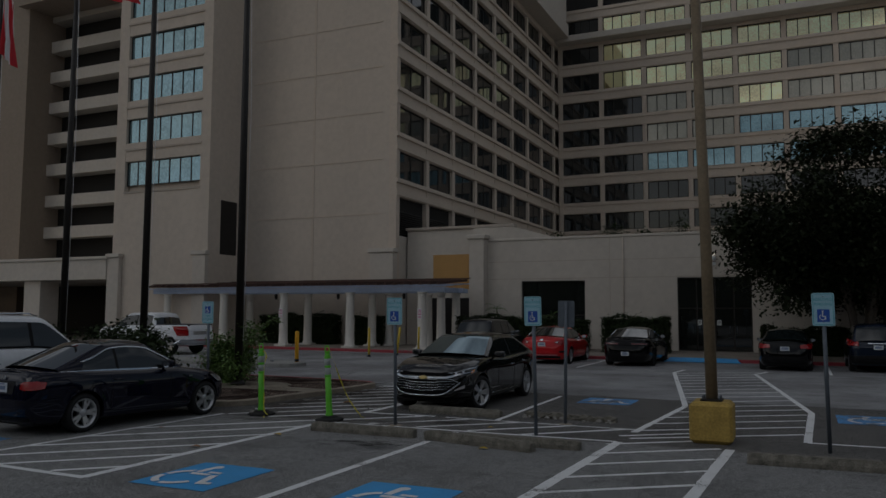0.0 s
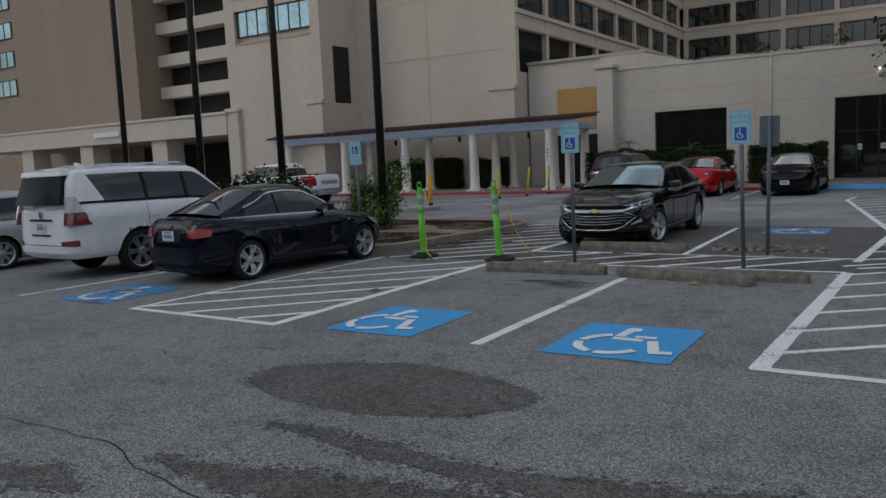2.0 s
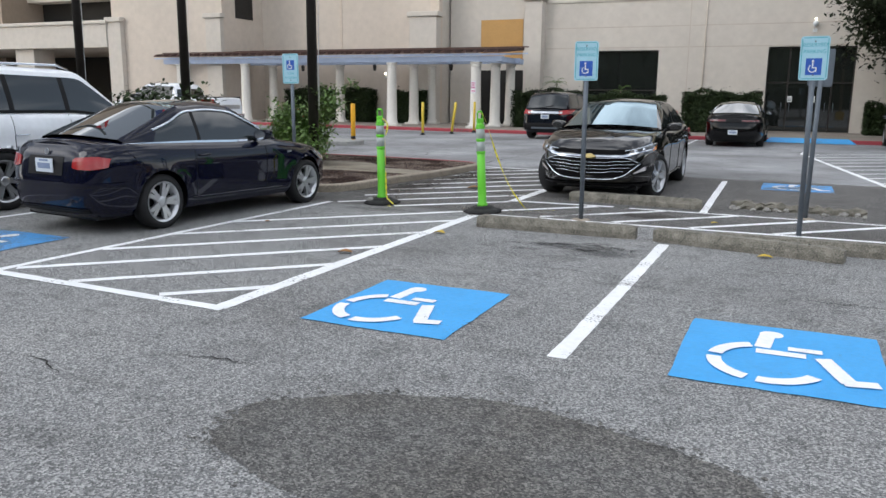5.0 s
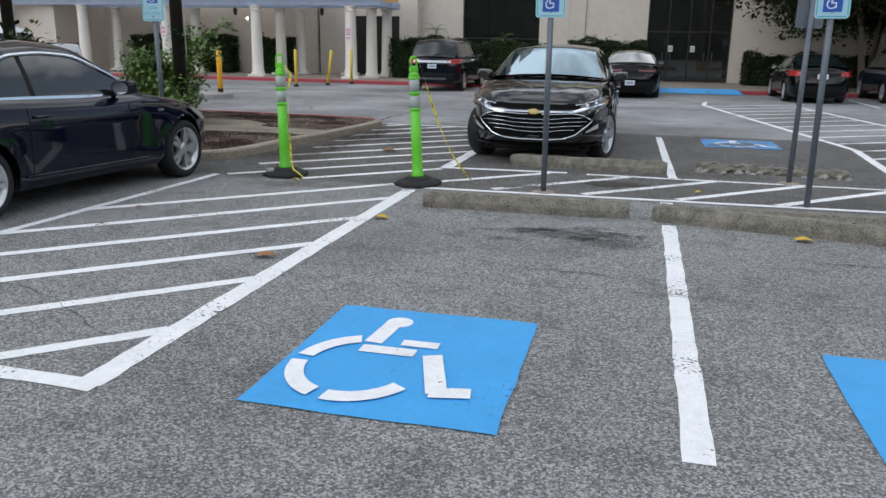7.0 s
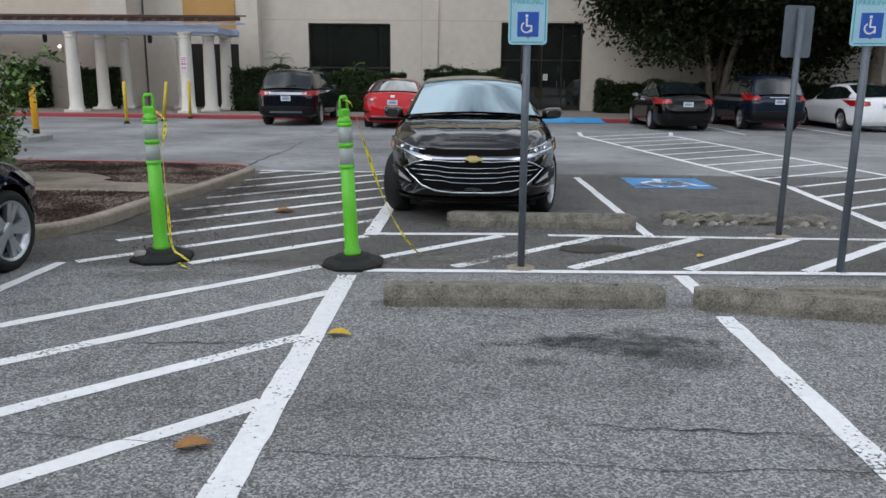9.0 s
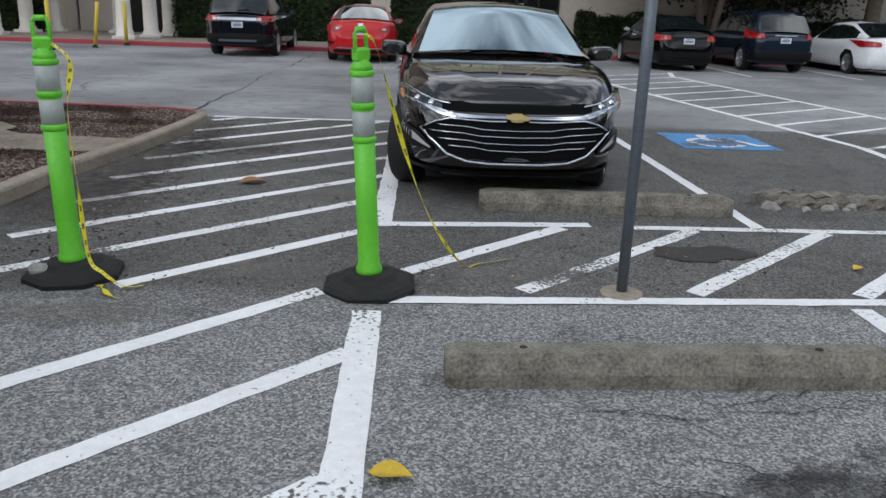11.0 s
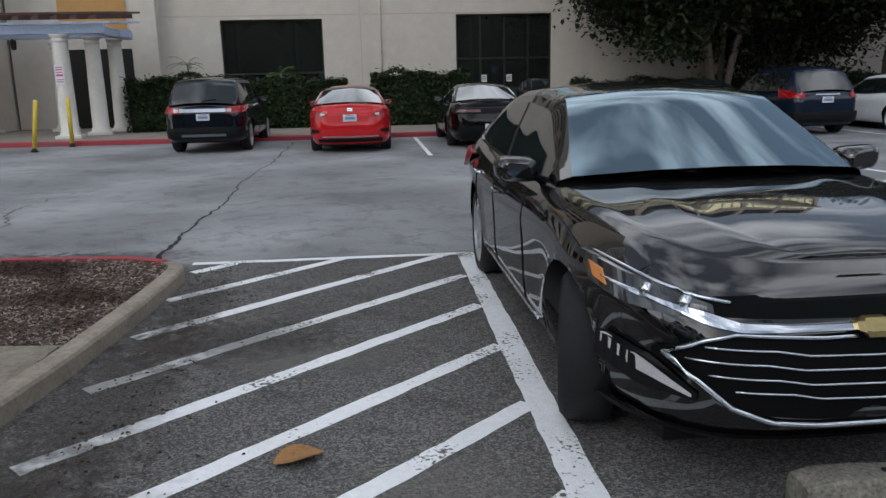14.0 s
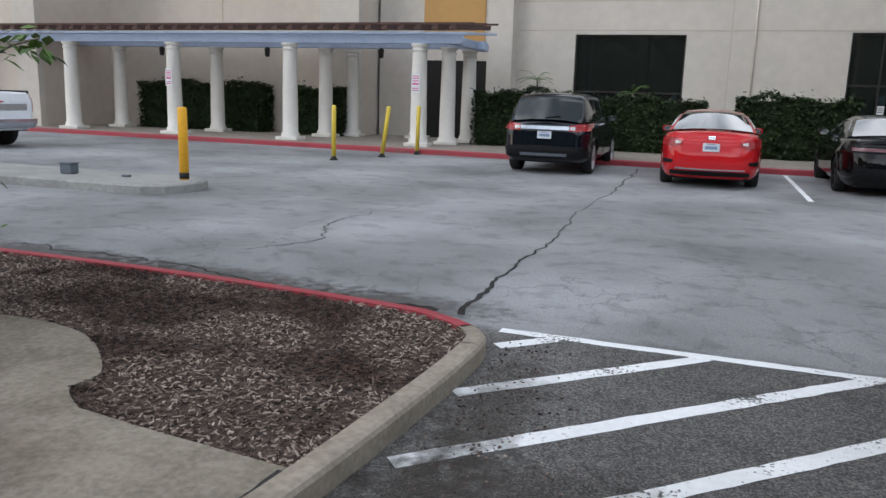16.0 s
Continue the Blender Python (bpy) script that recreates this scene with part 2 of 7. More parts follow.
M_STUCCO = mat("beige_stucco", (0.58, 0.51, 0.435), 0.9, var=0.07, scale=0.35, bump=0.35, bscale=55, streak=True)
M_STUCCO2 = mat("pale_stucco", (0.57, 0.525, 0.465), 0.9, var=0.07, scale=0.35, bump=0.35, bscale=55, streak=True)
M_SPAN = mat("pale_spandrel_paint", (0.6, 0.515, 0.43), 0.85, var=0.06, scale=0.5, bump=0.2, streak=True)
M_TRIM = mat("tan_stone_trim", (0.47, 0.41, 0.35), 0.85, var=0.08, scale=1.0, bump=0.2)
M_TANBAND = mat("ochre_panel", (0.5, 0.29, 0.1), 0.75, var=0.06, scale=2)
M_FRAME = mat("bronze_frame", (0.03, 0.026, 0.023), 0.45, metal=0.4, var=0.2)
M_GLASS = glass_dark("window_glass", (0.012, 0.016, 0.018))
# sky reflection put into the pane colour, teal here and gold below
M_GLASSB = glass_dark("sky_tinted_glass", (0.24, 0.36, 0.4), wav=0.12)
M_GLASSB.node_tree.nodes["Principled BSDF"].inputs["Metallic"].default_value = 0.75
M_GLASSG = glass_dark("gold_sky_glass", (1.0, 0.86, 0.52), wav=0.12)
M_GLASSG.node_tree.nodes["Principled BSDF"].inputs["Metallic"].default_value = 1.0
M_GLASSD = glass_dark("grey_pane_glass", (0.36, 0.34, 0.28), wav=0.12)
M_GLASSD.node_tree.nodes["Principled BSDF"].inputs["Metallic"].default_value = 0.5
# darker copy of the beige stucco; the far block's shade is in its colour
M_STUCCOT = mat("shaded_stucco", (0.3, 0.245, 0.195), 0.9, var=0.08, scale=0.35, bump=0.35, bscale=55, streak=True)
M_SHOP = glass_dark("shop_glass", (0.012, 0.014, 0.013), 0.03, 0.1)
# near-black colour stands for the shade inside recesses and openings
M_DARK = mat("shade_black", (0.012, 0.011, 0.01), 0.8, var=0.3)
M_LOUVRE = mat("dark_louvre", (0.022, 0.02, 0.018), 0.6, var=0.2)
M_COLUMN = mat("cream_column_paint", (0.7, 0.67, 0.61), 0.6, var=0.06, scale=1.5, bump=0.15)
M_BLUEBEAM = mat("pale_blue_beam_paint", (0.42, 0.5, 0.66), 0.6, var=0.1, scale=1.5, bump=0.2)
M_REDWOOD = mat("red_brown_timber", (0.075, 0.038, 0.029), 0.75, var=0.25, scale=3, bump=0.4)
M_STEEL = mat("galvanised_steel", (0.135, 0.155, 0.18), 0.55, metal=0.5, var=0.15, scale=8)
M_BRONZE = mat("dark_bronze_pole", (0.02, 0.017, 0.015), 0.5, metal=0.2, var=0.3)
M_TANPOLE = mat("tan_painted_pole", (0.22, 0.165, 0.1), 0.6, var=0.2, scale=2)
M_YELLOW = mat("yellow_paint", (0.86, 0.44, 0.02), 0.55, var=0.12, scale=3, bump=0.2)
M_YBASE = mat("faded_yellow_concrete", (0.46, 0.31, 0.075), 0.8, var=0.3, scale=3, bump=0.5)
M_YFLEX = mat("yellow_plastic", (0.68, 0.5, 0.05), 0.5, var=0.1)
M_GREEN = mat("lime_plastic", (0.14, 0.56, 0.03), 0.42, var=0.08, scale=4)
M_RUBBER = mat("black_rubber", (0.008, 0.008, 0.008), 0.75, var=0.3, scale=12, bump=0.5)
M_REFLECT = mat("silver_reflective_sheet", (0.36, 0.4, 0.38), 0.4, var=0.1, scale=20)
M_TAPE = mat("caution_tape", (0.75, 0.66, 0.03), 0.35, var=0.1)
M_TAPEINK = mat("caution_tape_print", (0.02, 0.02, 0.02), 0.5)
M_SIGNW = mat("white_sign_face", (0.72, 0.74, 0.74), 0.4, var=0.04)
M_SIGNF = mat("pale_blue_sign_face", (0.36, 0.59, 0.69), 0.4, var=0.06)
M_SIGNB = mat("sign_blue", (0.02, 0.09, 0.42), 0.4, var=0.05)
M_SIGNG = mat("sign_teal", (0.05, 0.36, 0.42), 0.4, var=0.05)
M_PINK = mat("magenta_notice", (0.55, 0.12, 0.28), 0.5, var=0.05)
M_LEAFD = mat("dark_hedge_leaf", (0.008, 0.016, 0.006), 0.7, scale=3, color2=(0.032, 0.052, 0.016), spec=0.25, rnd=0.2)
M_LEAF = mat("shrub_leaf", (0.042, 0.1, 0.02), 0.5, scale=6, color2=(0.15, 0.24, 0.045))
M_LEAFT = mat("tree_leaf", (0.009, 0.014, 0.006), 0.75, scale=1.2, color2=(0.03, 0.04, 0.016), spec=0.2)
M_FAR = mat("far_foliage", (0.02, 0.03, 0.014), 0.9, scale=0.3, color2=(0.05, 0.06, 0.03))
M_BARK = mat("bark", (0.17, 0.14, 0.115), 0.9, var=0.3, scale=6, bump=0.8, bscale=20)
M_DEADLEAF = mat("dry_leaf", (0.3, 0.15, 0.05), 0.7, var=0.3, scale=30)
M_YLEAF = mat("yellow_leaf", (0.55, 0.38, 0.03), 0.6, var=0.2, scale=30)
M_FLAGR = mat("flag_red", (0.5, 0.02, 0.03), 0.8)
M_FLAGW = mat("flag_white", (0.7, 0.7, 0.72), 0.8)
M_FLAGB = mat("flag_blue", (0.03, 0.05, 0.22), 0.8)
M_ROCK = mat("broken_concrete", (0.3, 0.29, 0.27), 0.9, var=0.25, scale=12, bump=0.6)
M_LAMPGL = bpy.data.materials.new("lamp_glow")
M_LAMPGL.use_nodes = True
M_LAMPGL.node_tree.nodes["Principled BSDF"].inputs["Emission Color"].default_value = (1.0, 0.85, 0.62, 1)
M_LAMPGL.node_tree.nodes["Principled BSDF"].inputs["Emission Strength"].default_value = 3.0


# ---- mesh tools ----
class Geo:
    """Gathers vertices and faces of one mesh."""

    def __init__(self):
        self.v, self.f, self.smooth = [], [], []

    def add(self, verts, faces, smooth=False):
        o = len(self.v)
        self.v += [tuple(p) for p in verts]
        self.f += [tuple(i + o for i in f) for f in faces]
        self.smooth += [smooth] * len(faces)
        return self

    def box(self, x0, y0, z0, x1, y1, z1, c=0.0):
        if c <= 0:
            v = [(x, y, z) for z in (z0, z1) for x, y in ((x0, y0), (x1, y0), (x1, y1), (x0, y1))]
            return self.add(v, [(3, 2, 1, 0), (4, 5, 6, 7), (0, 1, 5, 4), (1, 2, 6, 5), (2, 3, 7, 6), (3, 0, 4, 7)])
        def ring(z, i):
            a0, a1, b0, b1 = x0 + i, x1 - i, y0 + i, y1 - i
            k = c * 0.7
            return [(a0 + k, b0, z), (a1 - k, b0, z), (a1, b0 + k, z), (a1, b1 - k, z), (a1 - k, b1, z), (a0 + k, b1, z), (a0, b1 - k, z), (a0, b0 + k, z)]
        return self.loft([ring(z0, c), ring(z0 + c, 0), ring(z1 - c, 0), ring(z1, c)], caps=True)

    def loft(self, rings, caps=True, smooth=False, closed=True):
        n = len(rings[0])
        v = [p for r in rings for p in r]
        f = []
        for i in range(len(rings) - 1):
            for j in range(n if closed else n - 1):
                k = (j + 1) % n
                f.append((i * n + j, i * n + k, (i + 1) * n + k, (i + 1) * n + j))
        self.add(v, f, smooth)
        if caps:
            o = len(self.v) - len(v)
            self.f += [tuple(o + j for j in reversed(range(n))), tuple(o + (len(rings) - 1) * n + j for j in range(n))]
            self.smooth += [False, False]
        return self

    def tube(self, p0, p1, r0, r1=None, n=12, caps=True, smooth=True):
        return self.path([p0, p1], [r0, r0 if r1 is None else r1], n, caps, smooth)

    def path(self, pts, radii, n=10, caps=True, smooth=True):
        pts = [Vector(p) for p in pts]
        rings = []
        for i, p in enumerate(pts):
            d = (pts[min(i + 1, len(pts) - 1)] - pts[max(i - 1, 0)]).normalized()
            a = d.orthogonal().normalized() if abs(d.z) < 0.9 else Vector((1, 0, 0)) - d * d.x
            a.normalize()
            b = d.cross(a)
            r = radii[i] if isinstance(radii, (list, tuple)) else radii
            rings.append([p + (a * math.cos(t) + b * math.sin(t)) * r for t in (2 * math.pi * k / n for k in range(n))])
        return self.loft(rings, caps, smooth)

    def lathe(self, prof, n=20, cx=0.0, cy=0.0, smooth=True):
        return self.loft([[(cx + r * math.cos(a), cy + r * math.sin(a), z) for a in (2 * math.pi * k / n for k in range(n))] for r, z in prof], True, smooth)

    def prism(self, poly, z0, z1):
        n = len(poly)
        v = [(x, y, z0) for x, y in poly] + [(x, y, z1) for x, y in poly]
        f = [tuple(reversed(range(n))), tuple(range(n, 2 * n))] + [(i, (i + 1) % n, n + (i + 1) % n, n + i) for i in range(n)]
        return self.add(v, f)

    def mesh(self, name, *mats):
        me = bpy.data.meshes.new(name)
        me.from_pydata(self.v, [], self.f)
        me.polygons.foreach_set("use_smooth", self.smooth)
        for m in mats:
            me.materials.append(m)
        me.validate()
        me.update()
        return me


def thing(name, m=None, label="", category="", group="", kind=""):
    ob = new(name)
    ob.matrix_world = m or Matrix()
    ob.empty_display_size = 0.2
    return tagged(ob, label, category, group, kind)


def part(name, g, material, parent=None, label=""):
    ob = new(name, g if isinstance(g, bpy.types.Mesh) else g.mesh(name, material))
    if parent:
        ob.parent = parent
    if label:
        ob["label"] = label
    return ob


def solid(name, g, material, label="", category="", group="", kind=""):
    return tagged(part(name, g, material), label, category, group, kind)


R = random.Random(5)

# ---- ground ----
g = Geo()
nx = 40
xs = [-3000, -600, -150] + [-70 + 140 * i / nx for i in range(nx + 1)] + [150, 600, 3000]
ys = [-3000, -600, -150] + [-50 + 140 * i / nx for i in range(nx + 1)] + [150, 600, 3000]
g.add([(x, y, 0) for y in ys for x in xs], [(j * len(xs) + i, j * len(xs) + i + 1, (j + 1) * len(xs) + i + 1, (j + 1) * len(xs) + i) for j in range(len(ys) - 1) for i in range(len(xs) - 1)])
ground = solid("ground", g, M_ASPHALT, "worn grey asphalt car park with pale stones", "ground", kind="structure")


def stripe(name, a, b, w, material, label="white painted parking line on asphalt", z=0.004):
    """A painted line from a to b with slightly ragged edges."""
    a, b = Vector(a), Vector(b)
    d = (b - a).normalized()
    n = Vector((-d.y, d.x))
    k = max(2, int((b - a).length / 0.12))
    le, ri = [], []
    for i in range(k + 1):
        p = a.lerp(b, i / k)
        le.append(p + n * (w / 2 + R.uniform(-0.006, 0.006)))
        ri.append(p - n * (w / 2 + R.uniform(-0.006, 0.006)))
    g = Geo()
    v = [(p.x, p.y, z) for p in le] + [(p.x, p.y, z) for p in ri]
    g.add(v, [(k + 1 + i, k + 2 + i, i + 1, i) for i in range(k)])
    return solid(name, g, material, label, "road marking", kind="structure")


def hatch(xl, xr, cs, slope, y0, y1, w=0.115, material=None):
    """Slanted lines y = slope * x + c, cut to a box."""
    for c in cs:
        pts = []
        xa, xb = xl, xr
        ya, yb = slope * xa + c, slope * xb + c
        if ya < y0:
            xa = (y0 - c) / slope
        if yb > y1:
            xb = (y1 - c) / slope
        if xb - xa > 0.25:
            stripe("hatch_line", (xa, slope * xa + c), (xb, slope * xb + c), w, material or M_WHITE, "white diagonal hatch line on asphalt", 0.0042)


# hatched strip beside the blue coupe
stripe("bay_line", (-9.84, 7.4), (-9.64, 12.95), 0.1, M_WHITE)
stripe("bay_line", (-7.12, 7.34), (-7.12, 12.66), 0.15, M_WHITE, z=0.005)
stripe("bay_line", (-9.86, 7.42), (-7.06, 7.34), 0.12, M_WHITE, z=0.006)
hatch(-9.75, -7.17, [20.12 - 1.016 * k for k in range(6)], 0.97, 7.45, 12.95)
# hatched strip beside the planter
stripe("bay_line", (-7.12, 14.3), (-7.05, 19.62), 0.16, M_WHITE, z=0.005)
stripe("bay_line", (-9.62, 19.64), (-6.98, 19.6), 0.1, M_WHITE, z=0.006)
hatch(-9.55, -7.16, [15.18 + 0.905 * k + 0.92 * 7.13 for k in (-1, 1, 2, 3, 5, 6, 7)], 0.92, 12.98, 19.6)
hatch(-9.55, -7.16, [15.18 + 0.905 * k + 0.92 * 7.13 for k in (0, 4)], 0.92, 12.98, 19.6, material=M_WORN)
# strip between the two rows of bays
stripe("bay_line", (-7.05, 12.82), (-1.6, 12.98), 0.1, M_WHITE, z=0.006)
stripe("bay_line", (-7.18, 14.36), (-5.55, 14.44), 0.12, M_WHITE, z=0.006)
stripe("bay_line", (-5.3, 14.4), (-1.5, 14.4), 0.1, M_WORN, z=0.006)
for i in range(5):
    stripe("hatch_line", (-7.25 + i * 1.0, 13.0), (-5.78 + i * 1.0, 14.36), 0.12, M_WORN if i in (1, 2) else M_WHITE, "white diagonal hatch line on asphalt", 0.0042)
# bays
stripe("bay_line", (-4.4, 7.36), (-4.38, 11.68), 0.125, M_WHITE)
stripe("bay_line", (-4.37, 12.1), (-4.37, 12.8), 0.12, M_WHITE)
stripe("bay_line", (-4.33, 19.2), (-4.25, 14.42), 0.11, M_WHITE)
stripe("bay_line", (-12.78, 7.5), (-12.4, 13.0), 0.1, M_WHITE)
stripe("bay_line", (-6.62, 34.7), (-6.6, 29.33), 0.1, M_WHITE)
stripe("bay_line", (2.05, 34.7), (2.05, 29.6), 0.1, M_WHITE)
stripe("bay_line", (5.1, 34.7), (5.1, 29.6), 0.1, M_WHITE)
stripe("bay_line", (1.2, 14.2), (3.6, 14.3), 0.1, M_WHITE)
# crossing to the entrance
stripe("bay_line", (-1.78, 7.46), (-1.58, 12.95), 0.16, M_WHITE, z=0.005)
stripe("bay_line", (-0.12, 7.5), (0.12, 13.0), 0.15, M_WHITE, z=0.005)
stripe("bay_line", (-1.84, 7.48), (-0.05, 7.46), 0.12, M_WHITE, z=0.006)
for k in range(-1, 6):
    c = 9.0 + k * 0.92
    ya, yb = c, c + 1.25
    xa, xb = -1.7, -0.02
    if ya < 7.5:
        xa, ya = xa + (7.5 - ya) / 0.75, 7.5
    stripe("hatch_line", (xa, ya), (xb, yb), 0.1, M_WHITE, "white diagonal hatch line on asphalt", 0.0042)
edge_l = [(-1.55, 14.1), (-1.24, 18.43), (-2.9, 28.4), (-2.75, 29.9)]
edge_r = [(1.2, 14.2), (1.31, 18.3), (-0.3, 28.9), (0.05, 30.2)]
for e in (edge_l, edge_r):
    for a, b in zip(e, e[1:]):
        stripe("crossing_edge_line", a, b, 0.13, M_WHITE, "white painted crossing edge line on asphalt", 0.005)


def at_y(e, y):
    for a, b in zip(e, e[1:]):
        if a[1] <= y <= b[1]:
            return a[0] + (b[0] - a[0]) * (y - a[1]) / (b[1] - a[1])
    return e[-1][0]


y = 13.4
while y < 28.6:
    xa = at_y(edge_l, max(y, 14.1))
    xb = at_y(edge_r, y + 1.5)
    stripe("hatch_line", (xa + 0.06, y), (xb - 0.06, y + 0.62 * (xb - xa)), 0.1, M_WHITE, "white diagonal crossing line on asphalt", 0.0042)
    y += 0.98


def badge(x0, y0, x1, y1, du=0.0, worn=False, z=0.007):
    """A blue square with the white wheelchair mark, stencilled in separate strokes."""
    w, h = x1 - x0, y1 - y0
    g = Geo()
    n = 8
    pts = []
    for i in range(n):
        pts.append((x0 + w * i / n, y0 + R.uniform(-0.008, 0.008)))
    for i in range(n):
        pts.append((x1 + R.uniform(-0.008, 0.008), y0 + h * i / n))
    for i in range(n):
        pts.append((x1 - w * i / n, y1 + R.uniform(-0.008, 0.008)))
    for i in range(n):
        pts.append((x0 + R.uniform(-0.008, 0.008), y1 - h * i / n))
    g.add([(x, y, z) for x, y in pts], [tuple(range(len(pts)))])
    sq = solid("accessible_bay_marking", g, M_BLUEWORN if worn else M_BLUE, "worn blue painted square with faded wheelchair symbol on asphalt" if worn else "blue painted square with white wheelchair symbol on asphalt", "road marking")
    s = Geo()

    lift = [0.003]

    def P(u, v):
        return (x0 + w * (u + du), y0 + h * v, z + lift[0])

    def bar(a, b, t):
        lift[0] += 0.0012
        a, b = Vector(a), Vector(b)
        d = (b - a).normalized() * t / 2
        q = Vector((-d.y, d.x))
        s.add([P(*(a + q)), P(*(a - q)), P(*(b - q)), P(*(b + q))], [(0, 1, 2, 3)])

    def arc(cu, cv, r, t, a0, a1):
        k = 14
        v = []
        for i in range(k + 1):
            a = radians(a0 + (a1 - a0) * i / k)
            v += [P(cu + (r - t / 2) * math.cos(a), cv + (r - t / 2) * math.sin(a)), P(cu + (r + t / 2) * math.cos(a), cv + (r + t / 2) * math.sin(a))]
        s.add(v, [(2 * i, 2 * i + 1, 2 * i + 3, 2 * i + 2) for i in range(k)])

    k = 18
    s.add([P(0.45 + 0.065 * math.cos(2 * math.pi * i / k), 0.845 + 0.06 * math.sin(2 * math.pi * i / k)) for i in range(k)], [tuple(range(k))])
    bar((0.43, 0.83), (0.41, 0.6), 0.085)
    bar((0.38, 0.535), (0.63, 0.535), 0.07)
    bar((0.54, 0.625), (0.71, 0.625), 0.06)
    bar((0.71, 0.53), (0.82, 0.22), 0.085)
    bar((0.79, 0.215), (0.95, 0.245), 0.075)
    arc(0.44, 0.37, 0.26, 0.075, 110, 172)
    arc(0.44, 0.37, 0.26, 0.075, 182, 250)
    arc(0.44, 0.37, 0.26, 0.075, 262, 330)
    part("wheelchair_symbol", s, M_WORN if worn else M_SYMBOL, sq, "white stencilled wheelchair symbol")


for q in ((-6.38, 7.37, -5.2, 8.75, -0.1), (-3.7, 7.33, -2.48, 8.7), (-3.62, 18.0, -2.4, 19.2, 0, True), (-11.85, 7.5, -10.6, 8.95, 0, True), (1.75, 16.9, 2.95, 18.3, 0, True)):
    badge(*q)


def smooth_line(pts, n=6):
    """Catmull-Rom through the points."""
    out = []
    P = [pts[0], *pts, pts[-1]]
    for i in range(1, len(P) - 2):
        p0, p1, p2, p3 = (Vector(q) for q in P[i - 1:i + 3])
        for k in range(n):
            t = k / n
            out.append(tuple(0.5 * (2 * p1 + (p2 - p0) * t + (2 * p0 - 5 * p1 + 4 * p2 - p3) * t * t + (3 * p1 - p0 - 3 * p2 + p3) * t ** 3)))
    out.append(tuple(pts[-1]))
    return out


def flecks(g, edge, spread, count, z, r):
    """Small ragged spots of damp along an edge."""
    for k in range(count):
        p = edge[r.randrange(len(edge))]
        x, y, s = p.x + r.gauss(0, spread), p.y + r.gauss(0, spread), r.uniform(0.005, 0.02)
        g.add([(x + s * r.uniform(0.6, 1.5) * math.cos(a), y + s * r.uniform(0.5, 1.2) * math.sin(a), z + 0.0003 + 0.0000025 * k) for a in (0, 1.2, 2.5, 3.7, 5.0)], [(0, 1, 2, 3, 4)])


def blob(name, cx, cy, rx, ry, rot, material, label, z=0.003, jag=0.08, n=48, seed=0):
    r = random.Random(seed)
    n *= 4
    ph = [(r.uniform(0, 6.3), r.uniform(-jag, jag)) for _ in range(9)]
    v = [(cx, cy, z)]
    for i in range(n):
        a = 2 * math.pi * i / n
        k = 1 + sum(m * math.sin((j + 2) * a + p) / (1 + j * 0.35) for j, (p, m) in enumerate(ph)) + r.uniform(-0.012, 0.012)
        x, y = rx * k * math.cos(a), ry * k * math.sin(a)
        v.append((cx + x * math.cos(rot) - y * math.sin(rot), cy + x * math.sin(rot) + y * math.cos(rot), z))
    g = Geo().add(v, [(0, 1 + i, 1 + (i + 1) % n) for i in range(n)])
    if material is M_DAMP:
        flecks(g, [Vector(p[:2]) for p in v[1:]], 0.05, 420, z, r)
    return solid(name, g, material, label, "stain", kind="stuff" if material is M_DAMP else "structure")


def ribbon(name, pts, widths, material, label, z=0.0032, jit=0.03, seed=1, cat="crack", step=0.09):
    """A flat irregular band along a line: a crack or a run of damp."""
    r = random.Random(seed)
    pts = [Vector(p) for p in (smooth_line(pts, 5) if material is M_DAMP else pts)]
    z += 0.00002 * seed
    le, ri, off, swell = [], [], 0, 0.0
    tot = sum((b - a).length for a, b in zip(pts, pts[1:]))
    run = 0
    for i, (a, b) in enumerate(zip(pts, pts[1:])):
        k = max(1, int((b - a).length / step))
        d = (pts[min(i + 2, len(pts) - 1)] - pts[max(i - 1, 0)]).normalized()
        n = Vector((-d.y, d.x))
        for j in range(k + (i == len(pts) - 2)):
            p = a.lerp(b, j / k)
            off = off * 0.7 + r.uniform(-jit, jit)
            u = (run + (b - a).length * j / k) / tot * (len(widths) - 1)
            w = widths[int(u)] + (widths[min(int(u) + 1, len(widths) - 1)] - widths[int(u)]) * (u % 1)
            swell = swell * 0.86 + r.uniform(-0.12, 0.12)
            w *= 1 + swell + r.uniform(-0.1, 0.1)
            p = p + n * off
            le.append(p + n * w / 2)
            ri.append(p - n * w / 2)
        run += (b - a).length
    m = len(le)
    g = Geo().add([(p.x, p.y, z) for p in le + ri], [(m + i, m + i + 1, i + 1, i) for i in range(m - 1)])
    if material is M_DAMP:
        flecks(g, le + ri, 0.045, int(260 * tot), z, r)
    return solid(name, g, material, label, cat, kind="stuff" if material is M_DAMP else "structure")


blob("damp_patch", -4.4, 5.82, 1.28, 0.66, 0.06, M_DAMP, "dark damp oval patch on asphalt", jag=0.05, seed=3)
ribbon("damp_run", [(-4.6, 4.75), (-4.0, 4.7), (-3.2, 4.62), (-2.5, 4.6), (-1.8, 4.7), (-0.6, 5.0)], [0.08, 0.22, 0.2, 0.3, 0.4], M_DAMP, "dark damp run on asphalt", seed=4, cat="stain", step=0.035, jit=0.012)
ribbon("damp_run", [(-4.8, 3.95), (-4.3, 3.9), (-3.6, 4.0), (-2.6, 4.05), (-1.8, 4.25), (-0.5, 4.4)], [0.08, 0.35, 0.5, 0.35, 0.6], M_DAMP, "dark damp run on asphalt", seed=5, cat="stain", step=0.035, jit=0.012)
